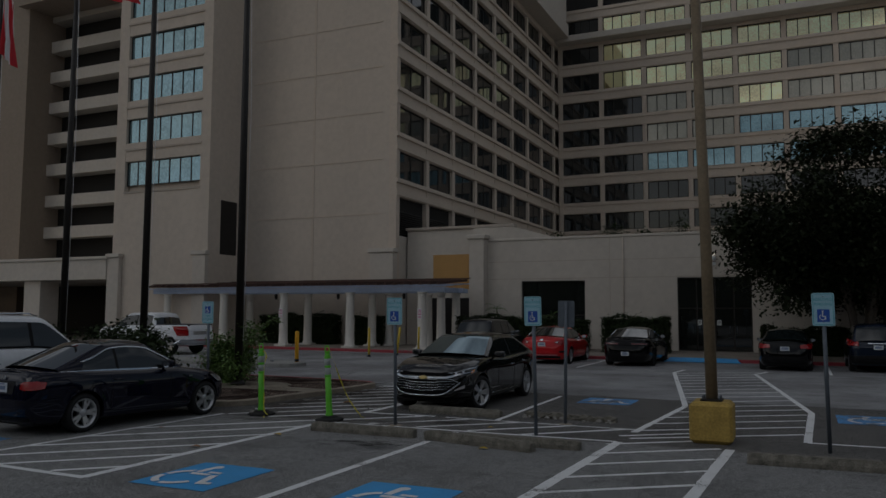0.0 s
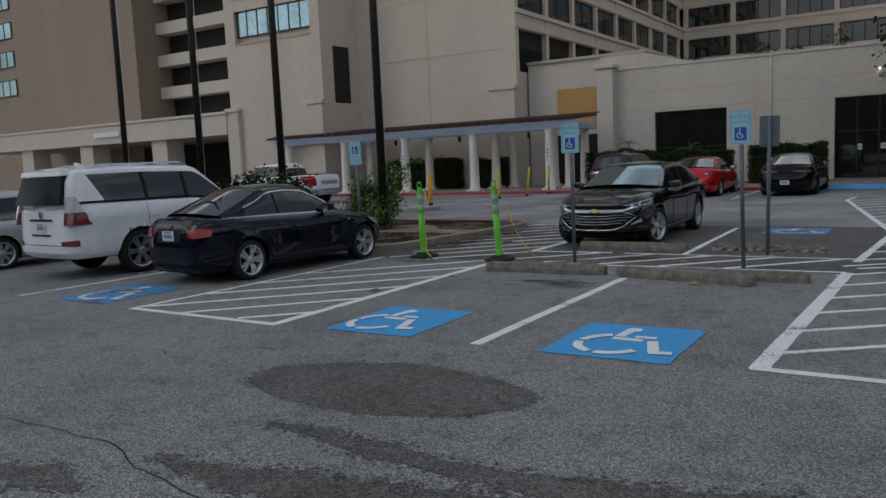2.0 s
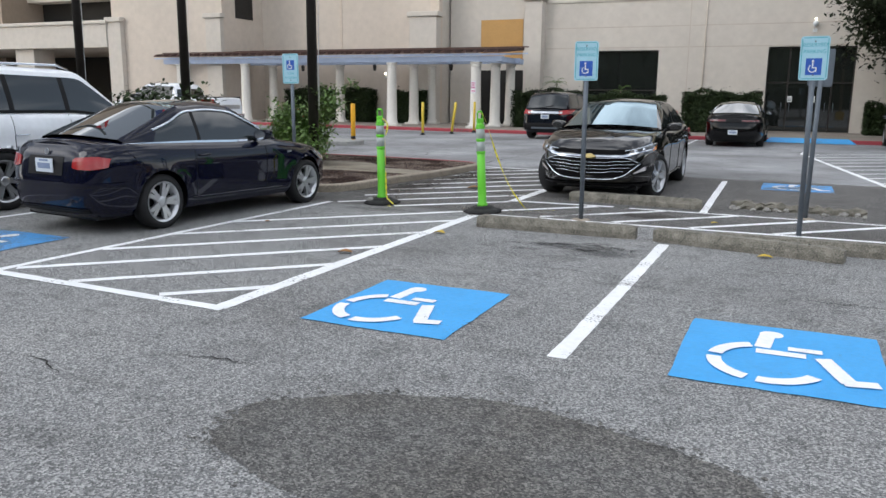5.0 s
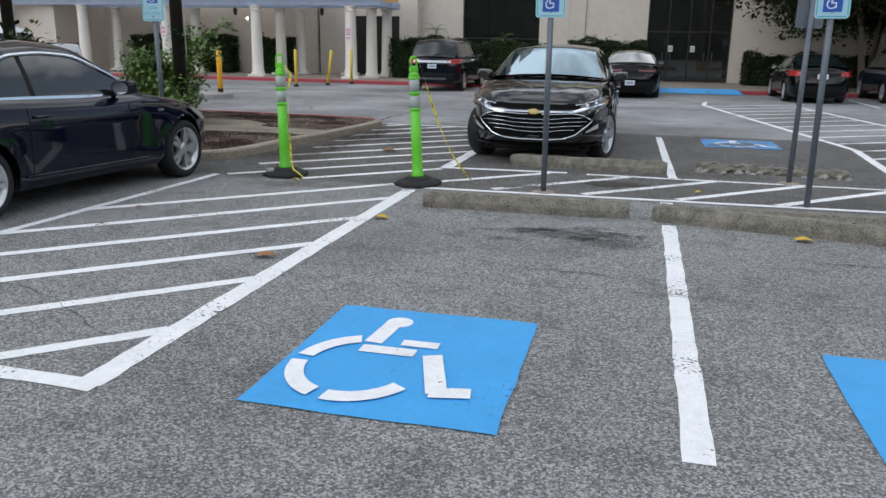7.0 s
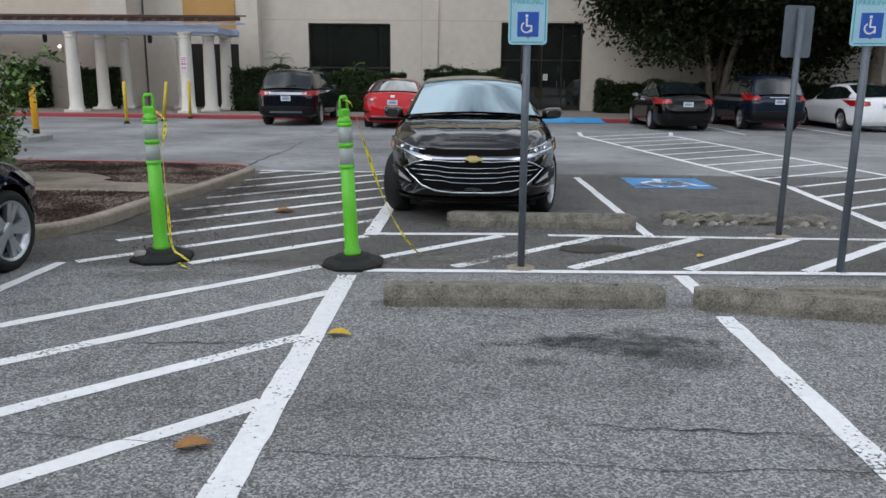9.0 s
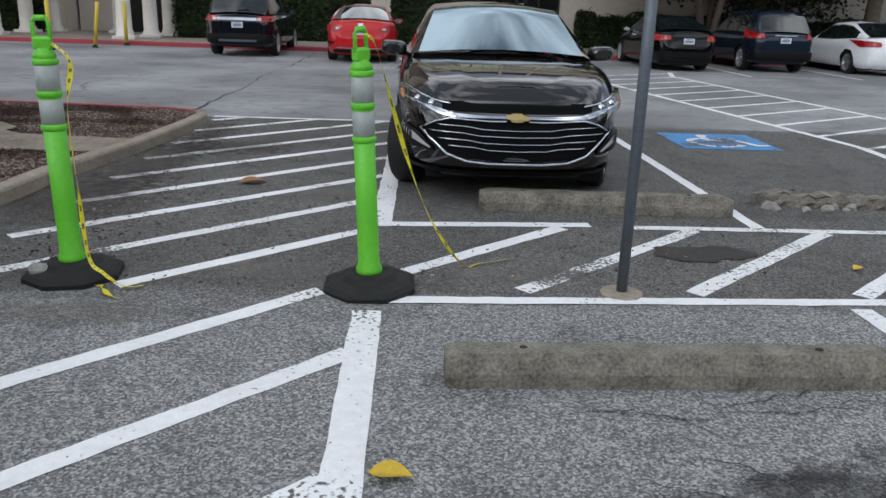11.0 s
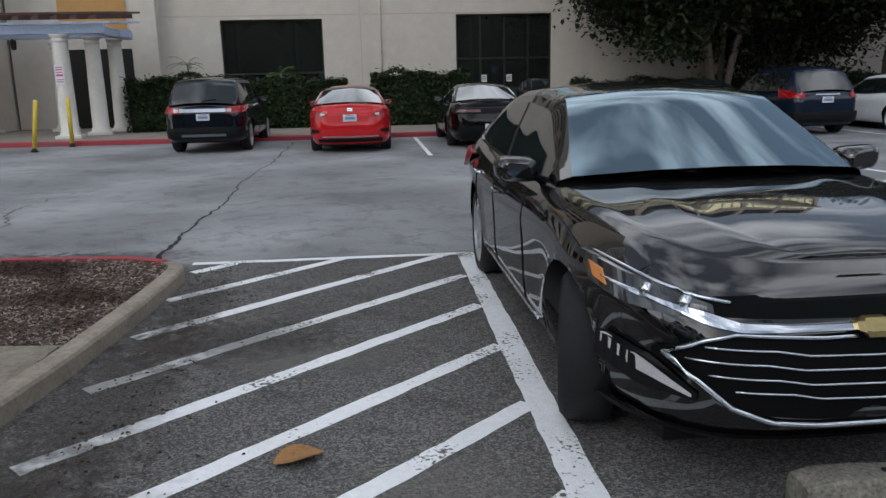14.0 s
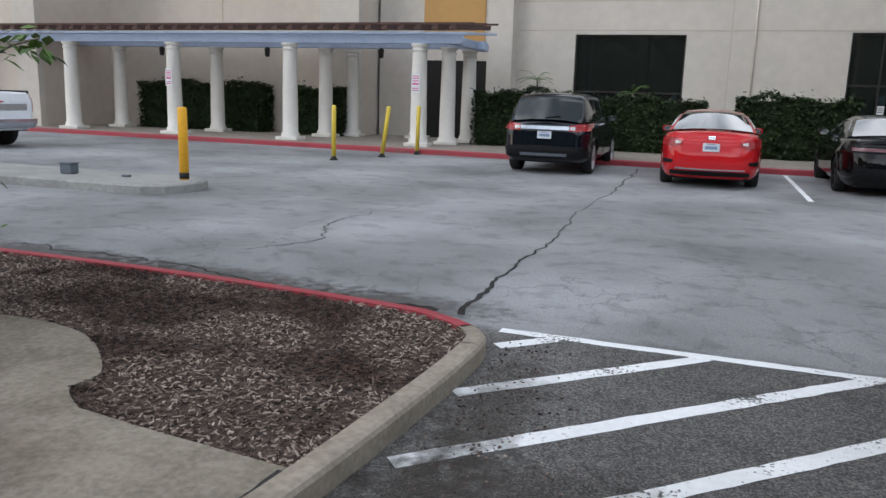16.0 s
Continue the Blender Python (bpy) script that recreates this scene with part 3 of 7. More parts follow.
ribbon("damp_run", [(-5.2, 2.75), (-4.4, 2.9), (-3.5, 3.05), (-2.9, 3.2)], [0.4, 0.5, 0.6, 0.1], M_DAMP, "dark damp run on asphalt", seed=6, cat="stain", step=0.035, jit=0.012)
ribbon("damp_run", [(-5.75, 3.25), (-5.2, 3.4), (-4.8, 3.35)], [0.06, 0.3, 0.08], M_DAMP, "dark damp run on asphalt", seed=16, cat="stain", step=0.035, jit=0.012)
for k, (x, y, rx, ry, a) in enumerate(((-9.4, 16.4, 0.5, 1.9, 0.05), (-9.3, 18.2, 0.32, 1.2, 0.06), (-9.5, 14.9, 0.8, 1.2, 0.0), (-8.9, 17.3, 0.9, 0.5, 0.3))):
    blob("washed_soil", x, y, rx, ry, a, M_SOIL, "dark soil washed onto asphalt beside kerb", 0.0062 + 0.0004 * k, 0.06, seed=40 + k)
for k, (x, y, rx, ry, a) in enumerate(((-8.3, 16.9, 0.8, 0.4, 0.2), (-7.7, 15.3, 0.7, 0.3, 0.4), (-7.95, 13.3, 0.8, 0.28, 0.1), (-6.3, 13.3, 0.6, 0.22, 0.1), (-8.6, 12.6, 0.7, 0.25, 0.2))):
    blob("road_dust", x, y, rx, ry, a, M_DUST, "pale dusty patch on asphalt", 0.0034 + 0.0003 * k, 0.1, seed=60 + k)
for k, (x, y, rx, ry) in enumerate(((-10.6, 20.05, 1.3, 0.4), (-12.4, 20.2, 1.8, 0.42), (-14.5, 20.3, 1.9, 0.4))):
    blob("washed_soil", x, y, rx, ry, -0.05, M_SOIL, "dark soil washed along red kerb", 0.0052 + 0.0003 * k, 0.1, seed=70 + k)
blob("damp_patch", -4.92, 13.78, 0.3, 0.2, 0.1, M_MUD, "damp hollow in asphalt", jag=0.22, seed=8, z=0.0075)
blob("damp_patch", -5.25, 11.1, 0.75, 0.2, 0.05, M_OIL, "oil-dark stain on asphalt", jag=0.3, seed=9)
blob("damp_patch", -4.9, 10.85, 0.5, 0.28, 0.3, M_OIL, "oil-dark stain on asphalt", jag=0.15, seed=10, z=0.0034)
ribbon("crack", [(-7.4, 4.0), (-6.55, 3.95), (-5.4, 3.95), (-4.5, 3.7), (-3.7, 3.6), (-2.8, 3.72), (-1.8, 3.6), (-0.5, 3.7)], [0.006, 0.012, 0.008, 0.004], M_CRACK, "jagged crack in asphalt", 0.0046, 0.022, 7)
ribbon("crack", [(-9.8, 9.9), (-8.6, 9.75), (-7.3, 9.65), (-6.0, 9.55), (-4.6, 9.5), (-3.2, 9.6)], [0.003, 0.006, 0.004], M_CRACK, "thin crack in asphalt", 0.0046, 0.022, 8)
ribbon("crack", [(-10.0, 19.9), (-10.05, 21.5), (-9.98, 23.0), (-10.1, 26.0), (-9.95, 29.0), (-9.98, 34.2)], [0.07, 0.02, 0.016, 0.035, 0.03], M_CRACK, "long dark crack across the aisle", 0.0046, 0.03, 9)
ribbon("crack", [(-10.2, 19.95), (-11.5, 20.15), (-13.0, 20.4), (-15, 20.6)], [0.07, 0.03, 0.02], M_CRACK, "crack along the kerb", 0.0046, 0.06, 10)
ribbon("crack", [(-12.8, 21.3), (-12.4, 22.3), (-12.9, 23.4), (-12.5, 25.5)], [0.015, 0.02, 0.01], M_CRACK, "thin crack in asphalt", 0.0046, 0.06, 11)
ribbon("crack", [(-10.0, 30.6), (-7.0, 30.4), (-3.5, 30.3)], [0.015, 0.02], M_CRACK, "thin crack in asphalt", 0.0046, 0.04, 12)
ribbon("crack", [(-7.0, 21.6), (-6.3, 21.5), (-5.4, 21.7)], [0.01, 0.03, 0.01], M_CRACK, "short crack in asphalt", 0.0046, 0.06, 13)
ribbon("crack", [(-7.4, 7.9), (-8.4, 8.5), (-9.6, 8.6)], [0.004, 0.008], M_CRACK, "thin crack in asphalt", 0.0046, 0.025, 14)


rc = random.Random(45)
for k in range(12):
    x, y = rc.uniform(-6.3, -4.7), rc.choice((11.62, 11.3, 11.05)) + rc.gauss(0, 0.07)
    a, n = rc.uniform(-0.35, 0.35), rc.randint(2, 4)
    line = [(x, y)]
    for j in range(n):
        line.append((line[-1][0] + 0.16 * math.cos(a), line[-1][1] + 0.12 * math.sin(a) + rc.uniform(-0.03, 0.03)))
        a += rc.uniform(-0.8, 0.8)
    ribbon("crack", line, [0.003, rc.uniform(0.005, 0.011), 0.003], M_CRACK, "short ragged crack in worn asphalt", 0.0047, 0.02, 100 + k, step=0.035)
for k, (x, y, l, a) in enumerate(((-6.6, 6.35, 0.55, 0.1), (-7.5, 5.9, 0.5, -0.2), (-3.0, 9.6, 0.9, 0.05), (-3.4, 10.6, 0.7, 0.1), (-8.3, 10.9, 0.9, 0.1), (-5.6, 9.9, 1.1, -0.05))):
    ribbon("crack", [(x, y), (x + l * 0.5, y + l * 0.5 * a + 0.03), (x + l, y + l * a)], [0.004, 0.014, 0.004], M_CRACK, "thin crack in asphalt", 0.0047, 0.025, 150 + k, step=0.05)


for k in range(10):
    blob("scuffed_patch", rc.uniform(-6.1, -4.8), rc.choice((11.35, 11.15, 10.95)) + rc.gauss(0, 0.08), rc.uniform(0.12, 0.3), rc.uniform(0.04, 0.1), rc.uniform(-0.3, 0.3), M_SCUFF, "dark scuffed patch in worn asphalt", 0.0036 + 0.0001 * k, 0.2, 24, 200 + k)


def offset_line(pts, d):
    out = []
    for i, p in enumerate(pts):
        a, b = Vector(pts[max(i - 1, 0)]), Vector(pts[min(i + 1, len(pts) - 1)])
        t = (b - a).normalized()
        out.append((p[0] - t.y * d, p[1] + t.x * d))
    return out


def kerb_run(name, pts, w, h, material, label):
    """A kerb with a rounded top edge along a line; the body lies to the left of the walking direction."""
    rings = []
    lines = [(0.0, 0.0), (0.0, h - 0.03), (0.012, h - 0.01), (0.035, h), (w, h), (w, 0.0)]
    offs = [offset_line(pts, d) for d, _ in lines]
    for i in range(len(pts)):
        rings.append([(offs[k][i][0], offs[k][i][1], lines[k][1]) for k in range(len(lines))])
    return solid(name, Geo().loft(rings), material, label, "kerb", kind="structure")


# ---- planter island ----
side = smooth_line([(-14.5, 13.75), (-11.5, 13.75), (-10.4, 13.85), (-10.02, 14.5), (-9.92, 15.6), (-9.72, 16.8), (-9.58, 18.2), (-9.55, 18.9)], 5)
tip = smooth_line([(-9.55, 18.9), (-9.58, 19.12), (-9.7, 19.3)], 5)
red = smooth_line([(-9.7, 19.3), (-9.95, 19.46), (-10.4, 19.6), (-12.2, 19.78), (-14.4, 19.85), (-18, 19.8), (-24, 19.6), (-30, 19.5)], 4)
kerb_run("planter_kerb", side, 0.128, 0.13, M_KERB, "pale rounded concrete kerb of planter island")
kerb_run("planter_kerb", tip, 0.128, 0.13, M_KERB, "pale rounded concrete kerb of planter island")
kerb_run("planter_kerb", red, 0.128, 0.13, M_REDKERB, "red painted kerb of planter island")
bed = offset_line(side, 0.12) + offset_line(tip, 0.12)[1:] + offset_line(red, 0.12)[1:] + [(-30, 13.9)]
g = Geo()
g.prism(bed, 0.0, 0.1)
planter_bed = solid("planter_bed", g, M_MULCH, "dark brown mulch bed inside planter island", "planter bed", kind="structure")
pad = smooth_line([(-9.8, 17.06), (-10.5, 17.14), (-11.05, 17.22)], 3) + smooth_line([(-11.05, 17.22), (-11.28, 17.4), (-11.3, 17.64), (-11.7, 18.02), (-12.1, 18.2), (-12.6, 18.24), (-13.1, 18.1), (-13.6, 17.6)], 4)[1:] + [(-30, 17.4), (-30, 16.35), (-13.0, 16.2), (-11.2, 16.35), (-10.06, 16.3), (-9.88, 16.28)]
solid("planter_walk", Geo().prism(list(reversed(pad)), 0.02, 0.118), M_CONC, "pale concrete walkway slab through planter", "walkway", kind="structure")

ribbon("slab_joint", [(-9.845, 17.03), (-9.87, 16.7), (-9.9, 16.3)], [0.03, 0.022, 0.03], M_CRACK, "dark soil-filled joint between slab and kerb", 0.1195, 0.002, 31, "joint", 0.03)
blob("slab_stain", -12.5, 17.3, 0.8, 0.5, 0.2, M_RUST, "brown stain on concrete walkway", 0.1192, 0.15, 24, 33)
blob("slab_stain", -11.3, 16.75, 0.9, 0.3, 0.1, M_RUST, "brown stain on concrete walkway", 0.1194, 0.15, 24, 34)


def inside(p, poly):
    c, n = False, len(poly)
    for i in range(n):
        (x1, y1), (x2, y2) = poly[i][:2], poly[(i + 1) % n][:2]
        if (y1 > p[1]) != (y2 > p[1]) and p[0] < (x2 - x1) * (p[1] - y1) / (y2 - y1) + x1:
            c = not c
    return c


g = Geo()
r = random.Random(21)
cnt = 0
while cnt < 52000:
    x, y = r.uniform(-15.5, -9.6), r.uniform(13.9, 19.75)
    if not inside((x, y), bed) or inside((x, y), pad):
        continue
    cnt += 1
    l, w, t = r.uniform(0.007, 0.02) * (1.8 if r.random() < 0.07 else 1), r.uniform(0.003, 0.007), r.uniform(0.002, 0.006)
    m = pose(x, y, 0.104 + r.uniform(0, 0.02), r.uniform(-25, 25), r.uniform(-25, 25), r.uniform(0, 180))
    g.add([m @ Vector(p) for p in ((-l, -w, 0), (l, -w * 0.6, 0), (l * 0.9, w, 0), (-l, w * 0.7, 0), (-l, -w, t), (l, -w * 0.6, t), (l * 0.9, w, t), (-l, w * 0.7, t))], [(4, 5, 6, 7), (0, 1, 5, 4), (1, 2, 6, 5), (2, 3, 7, 6), (3, 0, 4, 7)])
chips = solid("mulch_chips", g, M_CHIP, "loose grey-brown wood chips on planter bed", "mulch", kind="stuff")
nt = M_CHIP.node_tree
gi = nt.nodes.new("ShaderNodeNewGeometry")
cr = nt.nodes.new("ShaderNodeValToRGB")
cr.color_ramp.elements.new(0.8)
for e, (p, c) in zip(cr.color_ramp.elements, ((0, (0.02, 0.012, 0.009, 1)), (0.55, (0.125, 0.088, 0.072, 1)), (1, (0.36, 0.305, 0.26, 1)))):
    e.position, e.color = p, c
patchy = nt.nodes.new("ShaderNodeTexNoise")
patchy.inputs["Scale"].default_value, patchy.inputs["Detail"].default_value = 1.25, 6
pr = nt.nodes.new("ShaderNodeValToRGB")
for e, (p, c) in zip(pr.color_ramp.elements, ((0.44, (0.28, 0.18, 0.14, 1)), (0.56, (1.2, 1.17, 1.13, 1)))):
    e.position, e.color = p, c
pm = nt.nodes.new("ShaderNodeMixRGB")
pm.blend_type = "MULTIPLY"
pm.inputs[0].default_value = 1.0
nt.links.new(gi.outputs["Position"], patchy.inputs["Vector"])
nt.links.new(patchy.outputs["Fac"], pr.inputs["Fac"])
nt.links.new(gi.outputs["Random Per Island"], cr.inputs["Fac"])
nt.links.new(cr.outputs["Color"], pm.inputs[1])
nt.links.new(pr.outputs["Color"], pm.inputs[2])
nt.links.new(pm.outputs["Color"], nt.nodes["Principled BSDF"].inputs["Base Color"])

# bark and grit washed onto the hatched strip
g = Geo()
r = random.Random(77)
for _ in range(900):
    y = r.uniform(13.3, 19.4)
    x = -9.5 + abs(r.gauss(0, 0.38)) + (0.35 if y < 14.2 else 0.0) * r.random()
    if r.random() < 0.3:
        x = r.uniform(-9.4, -4.6)
        y = r.uniform(13.0, 15.2)
    l, w, t = r.uniform(0.004, 0.014), r.uniform(0.003, 0.008), r.uniform(0.003, 0.008)
    m = pose(x, y, 0.004, 0, 0, r.uniform(0, 180))
    g.add([m @ Vector(p) for p in ((-l, -w, 0), (l, -w * 0.6, 0), (l * 0.9, w, 0), (-l, w * 0.7, 0), (-l * 0.7, -w * 0.6, t), (l * 0.7, -w * 0.4, t), (l * 0.6, w * 0.6, t), (-l * 0.6, w * 0.5, t))], [(4, 5, 6, 7), (0, 1, 5, 4), (1, 2, 6, 5), (2, 3, 7, 6), (3, 0, 4, 7)])
solid("bark_grit", g, M_CHIP, "scattered bark and grit on hatched asphalt", "debris", kind="stuff")

# ---- drive median, far pavement ----
g = Geo()
med = [(-30, 24.2), (-17.0, 24.2), (-16.6, 24.24), (-16.28, 24.42), (-16.15, 24.8), (-16.15, 25.2), (-16.3, 25.55), (-16.7, 25.68), (-17.0, 25.7), (-30, 25.7)]
rings = []
cx, cy = -22, 24.95
for z, k in ((0, 0), (0.12, 0), (0.15, 0.04)):
    rings.append([(x + (k if x < cx else -k), y + (k if y < cy else -k), z) for x, y in med])
g.loft(rings)
solid("drive_median", g, mat("pale_median_concrete", (0.25, 0.25, 0.235), 0.88, scale=1.5, bump=0.4, bscale=45, color2=(0.37, 0.37, 0.35)), "low pale concrete traffic median", "median", kind="structure")
front = [(30, 34.9), (-8, 34.9), (-13, 35.0), (-22, 35.45), (-36, 36.0), (-60, 36.2)]
kerb_run("front_kerb", list(reversed(front)), 0.16, 0.14, M_REDKERB, "red painted kerb before the pergola")
g = Geo()
g.prism([(30, 35.03), (-8, 35.03), (-13, 35.13), (-22, 35.58), (-36, 36.13), (-60, 36.33), (-60, 60), (30, 60)], -0.2, 0.137)
solid("pavement", g, mat("paving_concrete", (0.27, 0.235, 0.2), 0.9, var=0.2, scale=0.8, bump=0.4), "pale brown concrete pavement along building", "pavement", kind="structure")
g = Geo()
g.add([(-4.2, 34.4, 0.02), (-1.1, 34.4, 0.02), (-1.3, 34.95, 0.16), (-4.0, 34.95, 0.16)], [(0, 1, 2, 3)])
g.box(-4.0, 34.9, 0.0, -1.3, 35.2, 0.165, 0.02)
solid("kerb_ramp", g, M_BLUE, "blue painted kerb ramp at entrance", "kerb ramp", kind="structure")

# ---- hotel ----
FLOOR = 2.8
TOPS = [11.75 + FLOOR * k for k in range(7)]


def window_meshes(w, h, panes):
    """Frame with mullions and the panes of one window, in its own plane: x across, z up, facing -y."""
    f = Geo()
    t = 0.08 if panes == 4 else 0.055
    f.box(0, -0.02, 0, w, 0.06, t)
    f.box(0, -0.02, h - t, w, 0.06, h)
    for i in range(panes + 1):
        x = (w - t) * i / panes
        f.box(x, -0.022, t, x + t, 0.06, h - t)
    p = Geo()
    pw = (w - t) / panes
    p.box(0, 0, 0, pw - t, 0.02, h - 2 * t)
    return f.mesh("window_frame", M_FRAME), p, pw, t


PANES = {}


def pieces(name, parent, material, boxes):
    """Each box one part of its own."""
    for q in boxes:
        part(name, Geo().box(*q), material, parent)



def window(parent, m, w, h, panes, glass, name="window"):
    key = (round(w, 2), round(h, 2), panes, glass.name)
    if key not in PANES:
        f, p, pw, t = window_meshes(w, h, panes)
        PANES[key] = (f, p.mesh("pane", glass), pw, t)
    f, p, pw, t = PANES[key]
    fr = part(name, f, None, parent)
    fr.matrix_basis = m
    for i in range(panes):
        o = part("pane", p, None, fr)
        o.matrix_basis = pose(t + i * pw, 0.015, t)
    return fr


hotel = thing("hotel_building", pose(0, 0, 0), "tall beige stucco hotel with rows of dark windows", "building")
# tower beside the wing: solid street front, windowed side
g = Geo()
TX, TY, BY = -20.4, 40.5, 75.0
g.box(-31.5, TY, 0, TX - 0.5, BY + 18, 34)
part("tower_wall", g, M_STUCCO, hotel)
g = Geo()
for z in (7.9, 11.2, 14.1, 16.9, 19.7):
    g.box(-31.0, TY - 0.03, z, -21.4, TY + 0.01, z + 0.08)
g.box(-26.35, TY - 0.028, 4.0, -26.2, TY + 0.01, 24)
part("wall_joint", g, M_SPAN, hotel)
g = Geo()
g.box(-21.85, TY - 0.55, 0, -20.3, TY - 0.003, 5.55, 0.02)
g.box(-21.95, TY - 0.65, 5.55, -20.2, TY - 0.004, 5.8, 0.03)
part("tower_pier", g, M_STUCCO2, hotel)
# right side of the tower: piers, spandrels, windows
P_Y = 4.1
n_col = 8
pieces("side_pier", hotel, M_SPAN, [(TX - 0.5, TY + i * P_Y, 0, TX, min(TY + i * P_Y + 0.42, BY), 34) for i in range(n_col + 1)])
for zt in [8.95, *TOPS]:
    g = Geo()
    g.box(TX - 0.5, TY + 0.003, zt, TX - 0.05, BY, zt + FLOOR - 1.72)
    g.box(TX - 0.5, TY + 0.004, zt + 0.84, TX + 0.1, BY, zt + FLOOR - 1.722)
    g.box(TX - 0.5, TY + 0.004, zt + 0.06, TX + 0.05, BY, zt + 0.42)
    part("side_spandrel", g, M_SPAN, hotel)
part("side_base", Geo().box(TX - 0.5, TY + 0.002, 0, TX - 0.05, BY, 6.6), M_STUCCO2, hotel)
for k, zt in enumerate([8.15, *TOPS]):
    for i in range(n_col):
        y0 = TY + i * P_Y + 0.42
        if k == 0 and i > 1:
            continue
        if k == 0:
            lv = Geo()
            for j in range(12):
                lv.add([(TX - 0.1, y0 - 0.4, 6.6 + j * 0.13), (TX - 0.1, y0 + P_Y - 0.7, 6.6 + j * 0.13), (TX - 0.2, y0 + P_Y - 0.7, 6.7 + j * 0.13), (TX - 0.2, y0 - 0.4, 6.7 + j * 0.13)], [(0, 1, 2, 3)])
            part("louvre", lv, M_LOUVRE, hotel)
            continue
        window(hotel, pose(TX - 0.22, y0, zt - 1.72, 0, 0, 90), P_Y - 0.42, 1.72, 2, M_GLASS)
g = Geo()
g.box(TX - 0.48, TY + 0.3, 6, TX - 0.3, BY, 33)
part("tower_core", g, M_DARK, hotel)
# overhanging top storeys
g = Geo()
g.box(TX - 0.2, 47.5, 29.2, TX + 1.5, BY - 1.4, 30.5)
g.box(TX - 0.2, 47.5, 30.5, TX + 1.3, BY - 1.4, 36)
part("top_storey", g, M_STUCCO2, hotel)
# long block behind the wing, facing the car park
RX0, RX1 = TX, 34.0
P_X = 4.15
cols = int((RX1 - RX0) / P_X)
pieces("rear_pier", hotel, M_SPAN, [(RX0 + i * P_X, BY, 0, RX0 + i * P_X + 0.42, BY + 0.5, 36) for i in range(cols + 1)])
RT = [8.95 + FLOOR * k for k in range(9)]
for zt in RT:
    g = Geo()
    g.box(RX0, BY + 0.03, zt, RX1, BY + 0.5, zt + FLOOR - 1.7)
    g.box(RX0, BY - 0.08, zt + 0.8, RX1, BY + 0.5, zt + FLOOR - 1.702)
    g.box(RX0, BY - 0.03, zt + 0.05, RX1, BY + 0.5, zt + 0.4)
    part("rear_spandrel", g, M_SPAN, hotel)
part("rear_base", Geo().box(RX0, BY + 0.03, 0, RX1, BY + 0.5, RT[0] - 1.7), M_STUCCO2, hotel)
g = Geo()
g.box(RX0, BY + 0.42, 0, RX1, BY + 14, 36)
part("rear_core", g, M_DARK, hotel)
rg = random.Random(4)
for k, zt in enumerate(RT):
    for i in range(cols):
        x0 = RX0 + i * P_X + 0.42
        # upper rows take panes coloured for the reflected sky
        tinted_pane = k >= 3 and i >= (2 if k < 6 else 1)
        kind = M_GLASS if not tinted_pane else (M_GLASSB if k == 3 or (k == 4 and i > 3) else (M_GLASSG if k >= 7 - (i < 5) or rg.random() < 0.08 else (M_GLASSD if k < 7 else M_GLASSB)))
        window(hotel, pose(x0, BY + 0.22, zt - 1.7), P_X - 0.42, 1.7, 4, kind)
g = Geo()
g.box(TX, BY - 1.3, 28.9, RX1, BY + 0.2, 29.5, 0.03)
part("rear_cornice", g, M_STUCCO2, hotel)
# projecting bay with ribbon windows
LX0, LX1, LY = -39.4, -31.5, 37.0
part("bay_wall", Geo().box(LX0, LY + 0.4, 0, LX1, TY + 6, 34), M_STUCCO, hotel)
pieces("bay_upright", hotel, M_STUCCO, [(LX0, LY, 0, LX0 + 0.85, LY + 0.41, 34), (LX1 - 0.75, LY, 0, LX1, LY + 0.41, 34)])
part("bay_base", Geo().box(LX0 + 0.85, LY + 0.003, 0, LX1 - 0.75, LY + 0.41, 9.65), M_STUCCO, hotel)
zt0 = 11.75
pieces("bay_spandrel", hotel, M_STUCCO, [(LX0 + 0.85, LY + 0.02, zt0 + k * FLOOR, LX1 - 0.75, LY + 0.41, zt0 + k * FLOOR + FLOOR - 1.6) for k in range(8)])
pieces("bay_ledge", hotel, M_TRIM, [(LX0 + 0.8, LY - 0.05, zt0 + k * FLOOR - 2.1, LX1 - 0.7, LY + 0.3, zt0 + k * FLOOR - 1.98) for k in range(8)])
for k in range(8):
    z = zt0 + k * FLOOR - 1.6
    window(hotel, pose(LX0 + 0.85, LY + 0.22, z), LX1 - LX0 - 1.6, 1.6, 7, M_GLASSB)
g = Geo()
g.box(LX1 - 0.02, 38.1, 5.6, LX1 + 0.02, 39.6, 9.0)
for j in range(26):
    g.box(LX1 - 0.02, 38.15, 5.65 + j * 0.128, LX1 + 0.05, 39.55, 5.7 + j * 0.128)
part("louvre", g, M_LOUVRE, hotel)
for x0 in (LX0 - 0.1, LX1 - 0.9):
    g = Geo()
    g.box(x0, LY - 0.3, 0, x0 + 1.0, LY - 0.004, 5.5, 0.02)
    g.box(x0 - 0.1, LY - 0.4, 5.5, x0 + 1.1, LY - 0.005, 5.75, 0.03)
    part("bay_pier", g, M_STUCCO2, hotel)
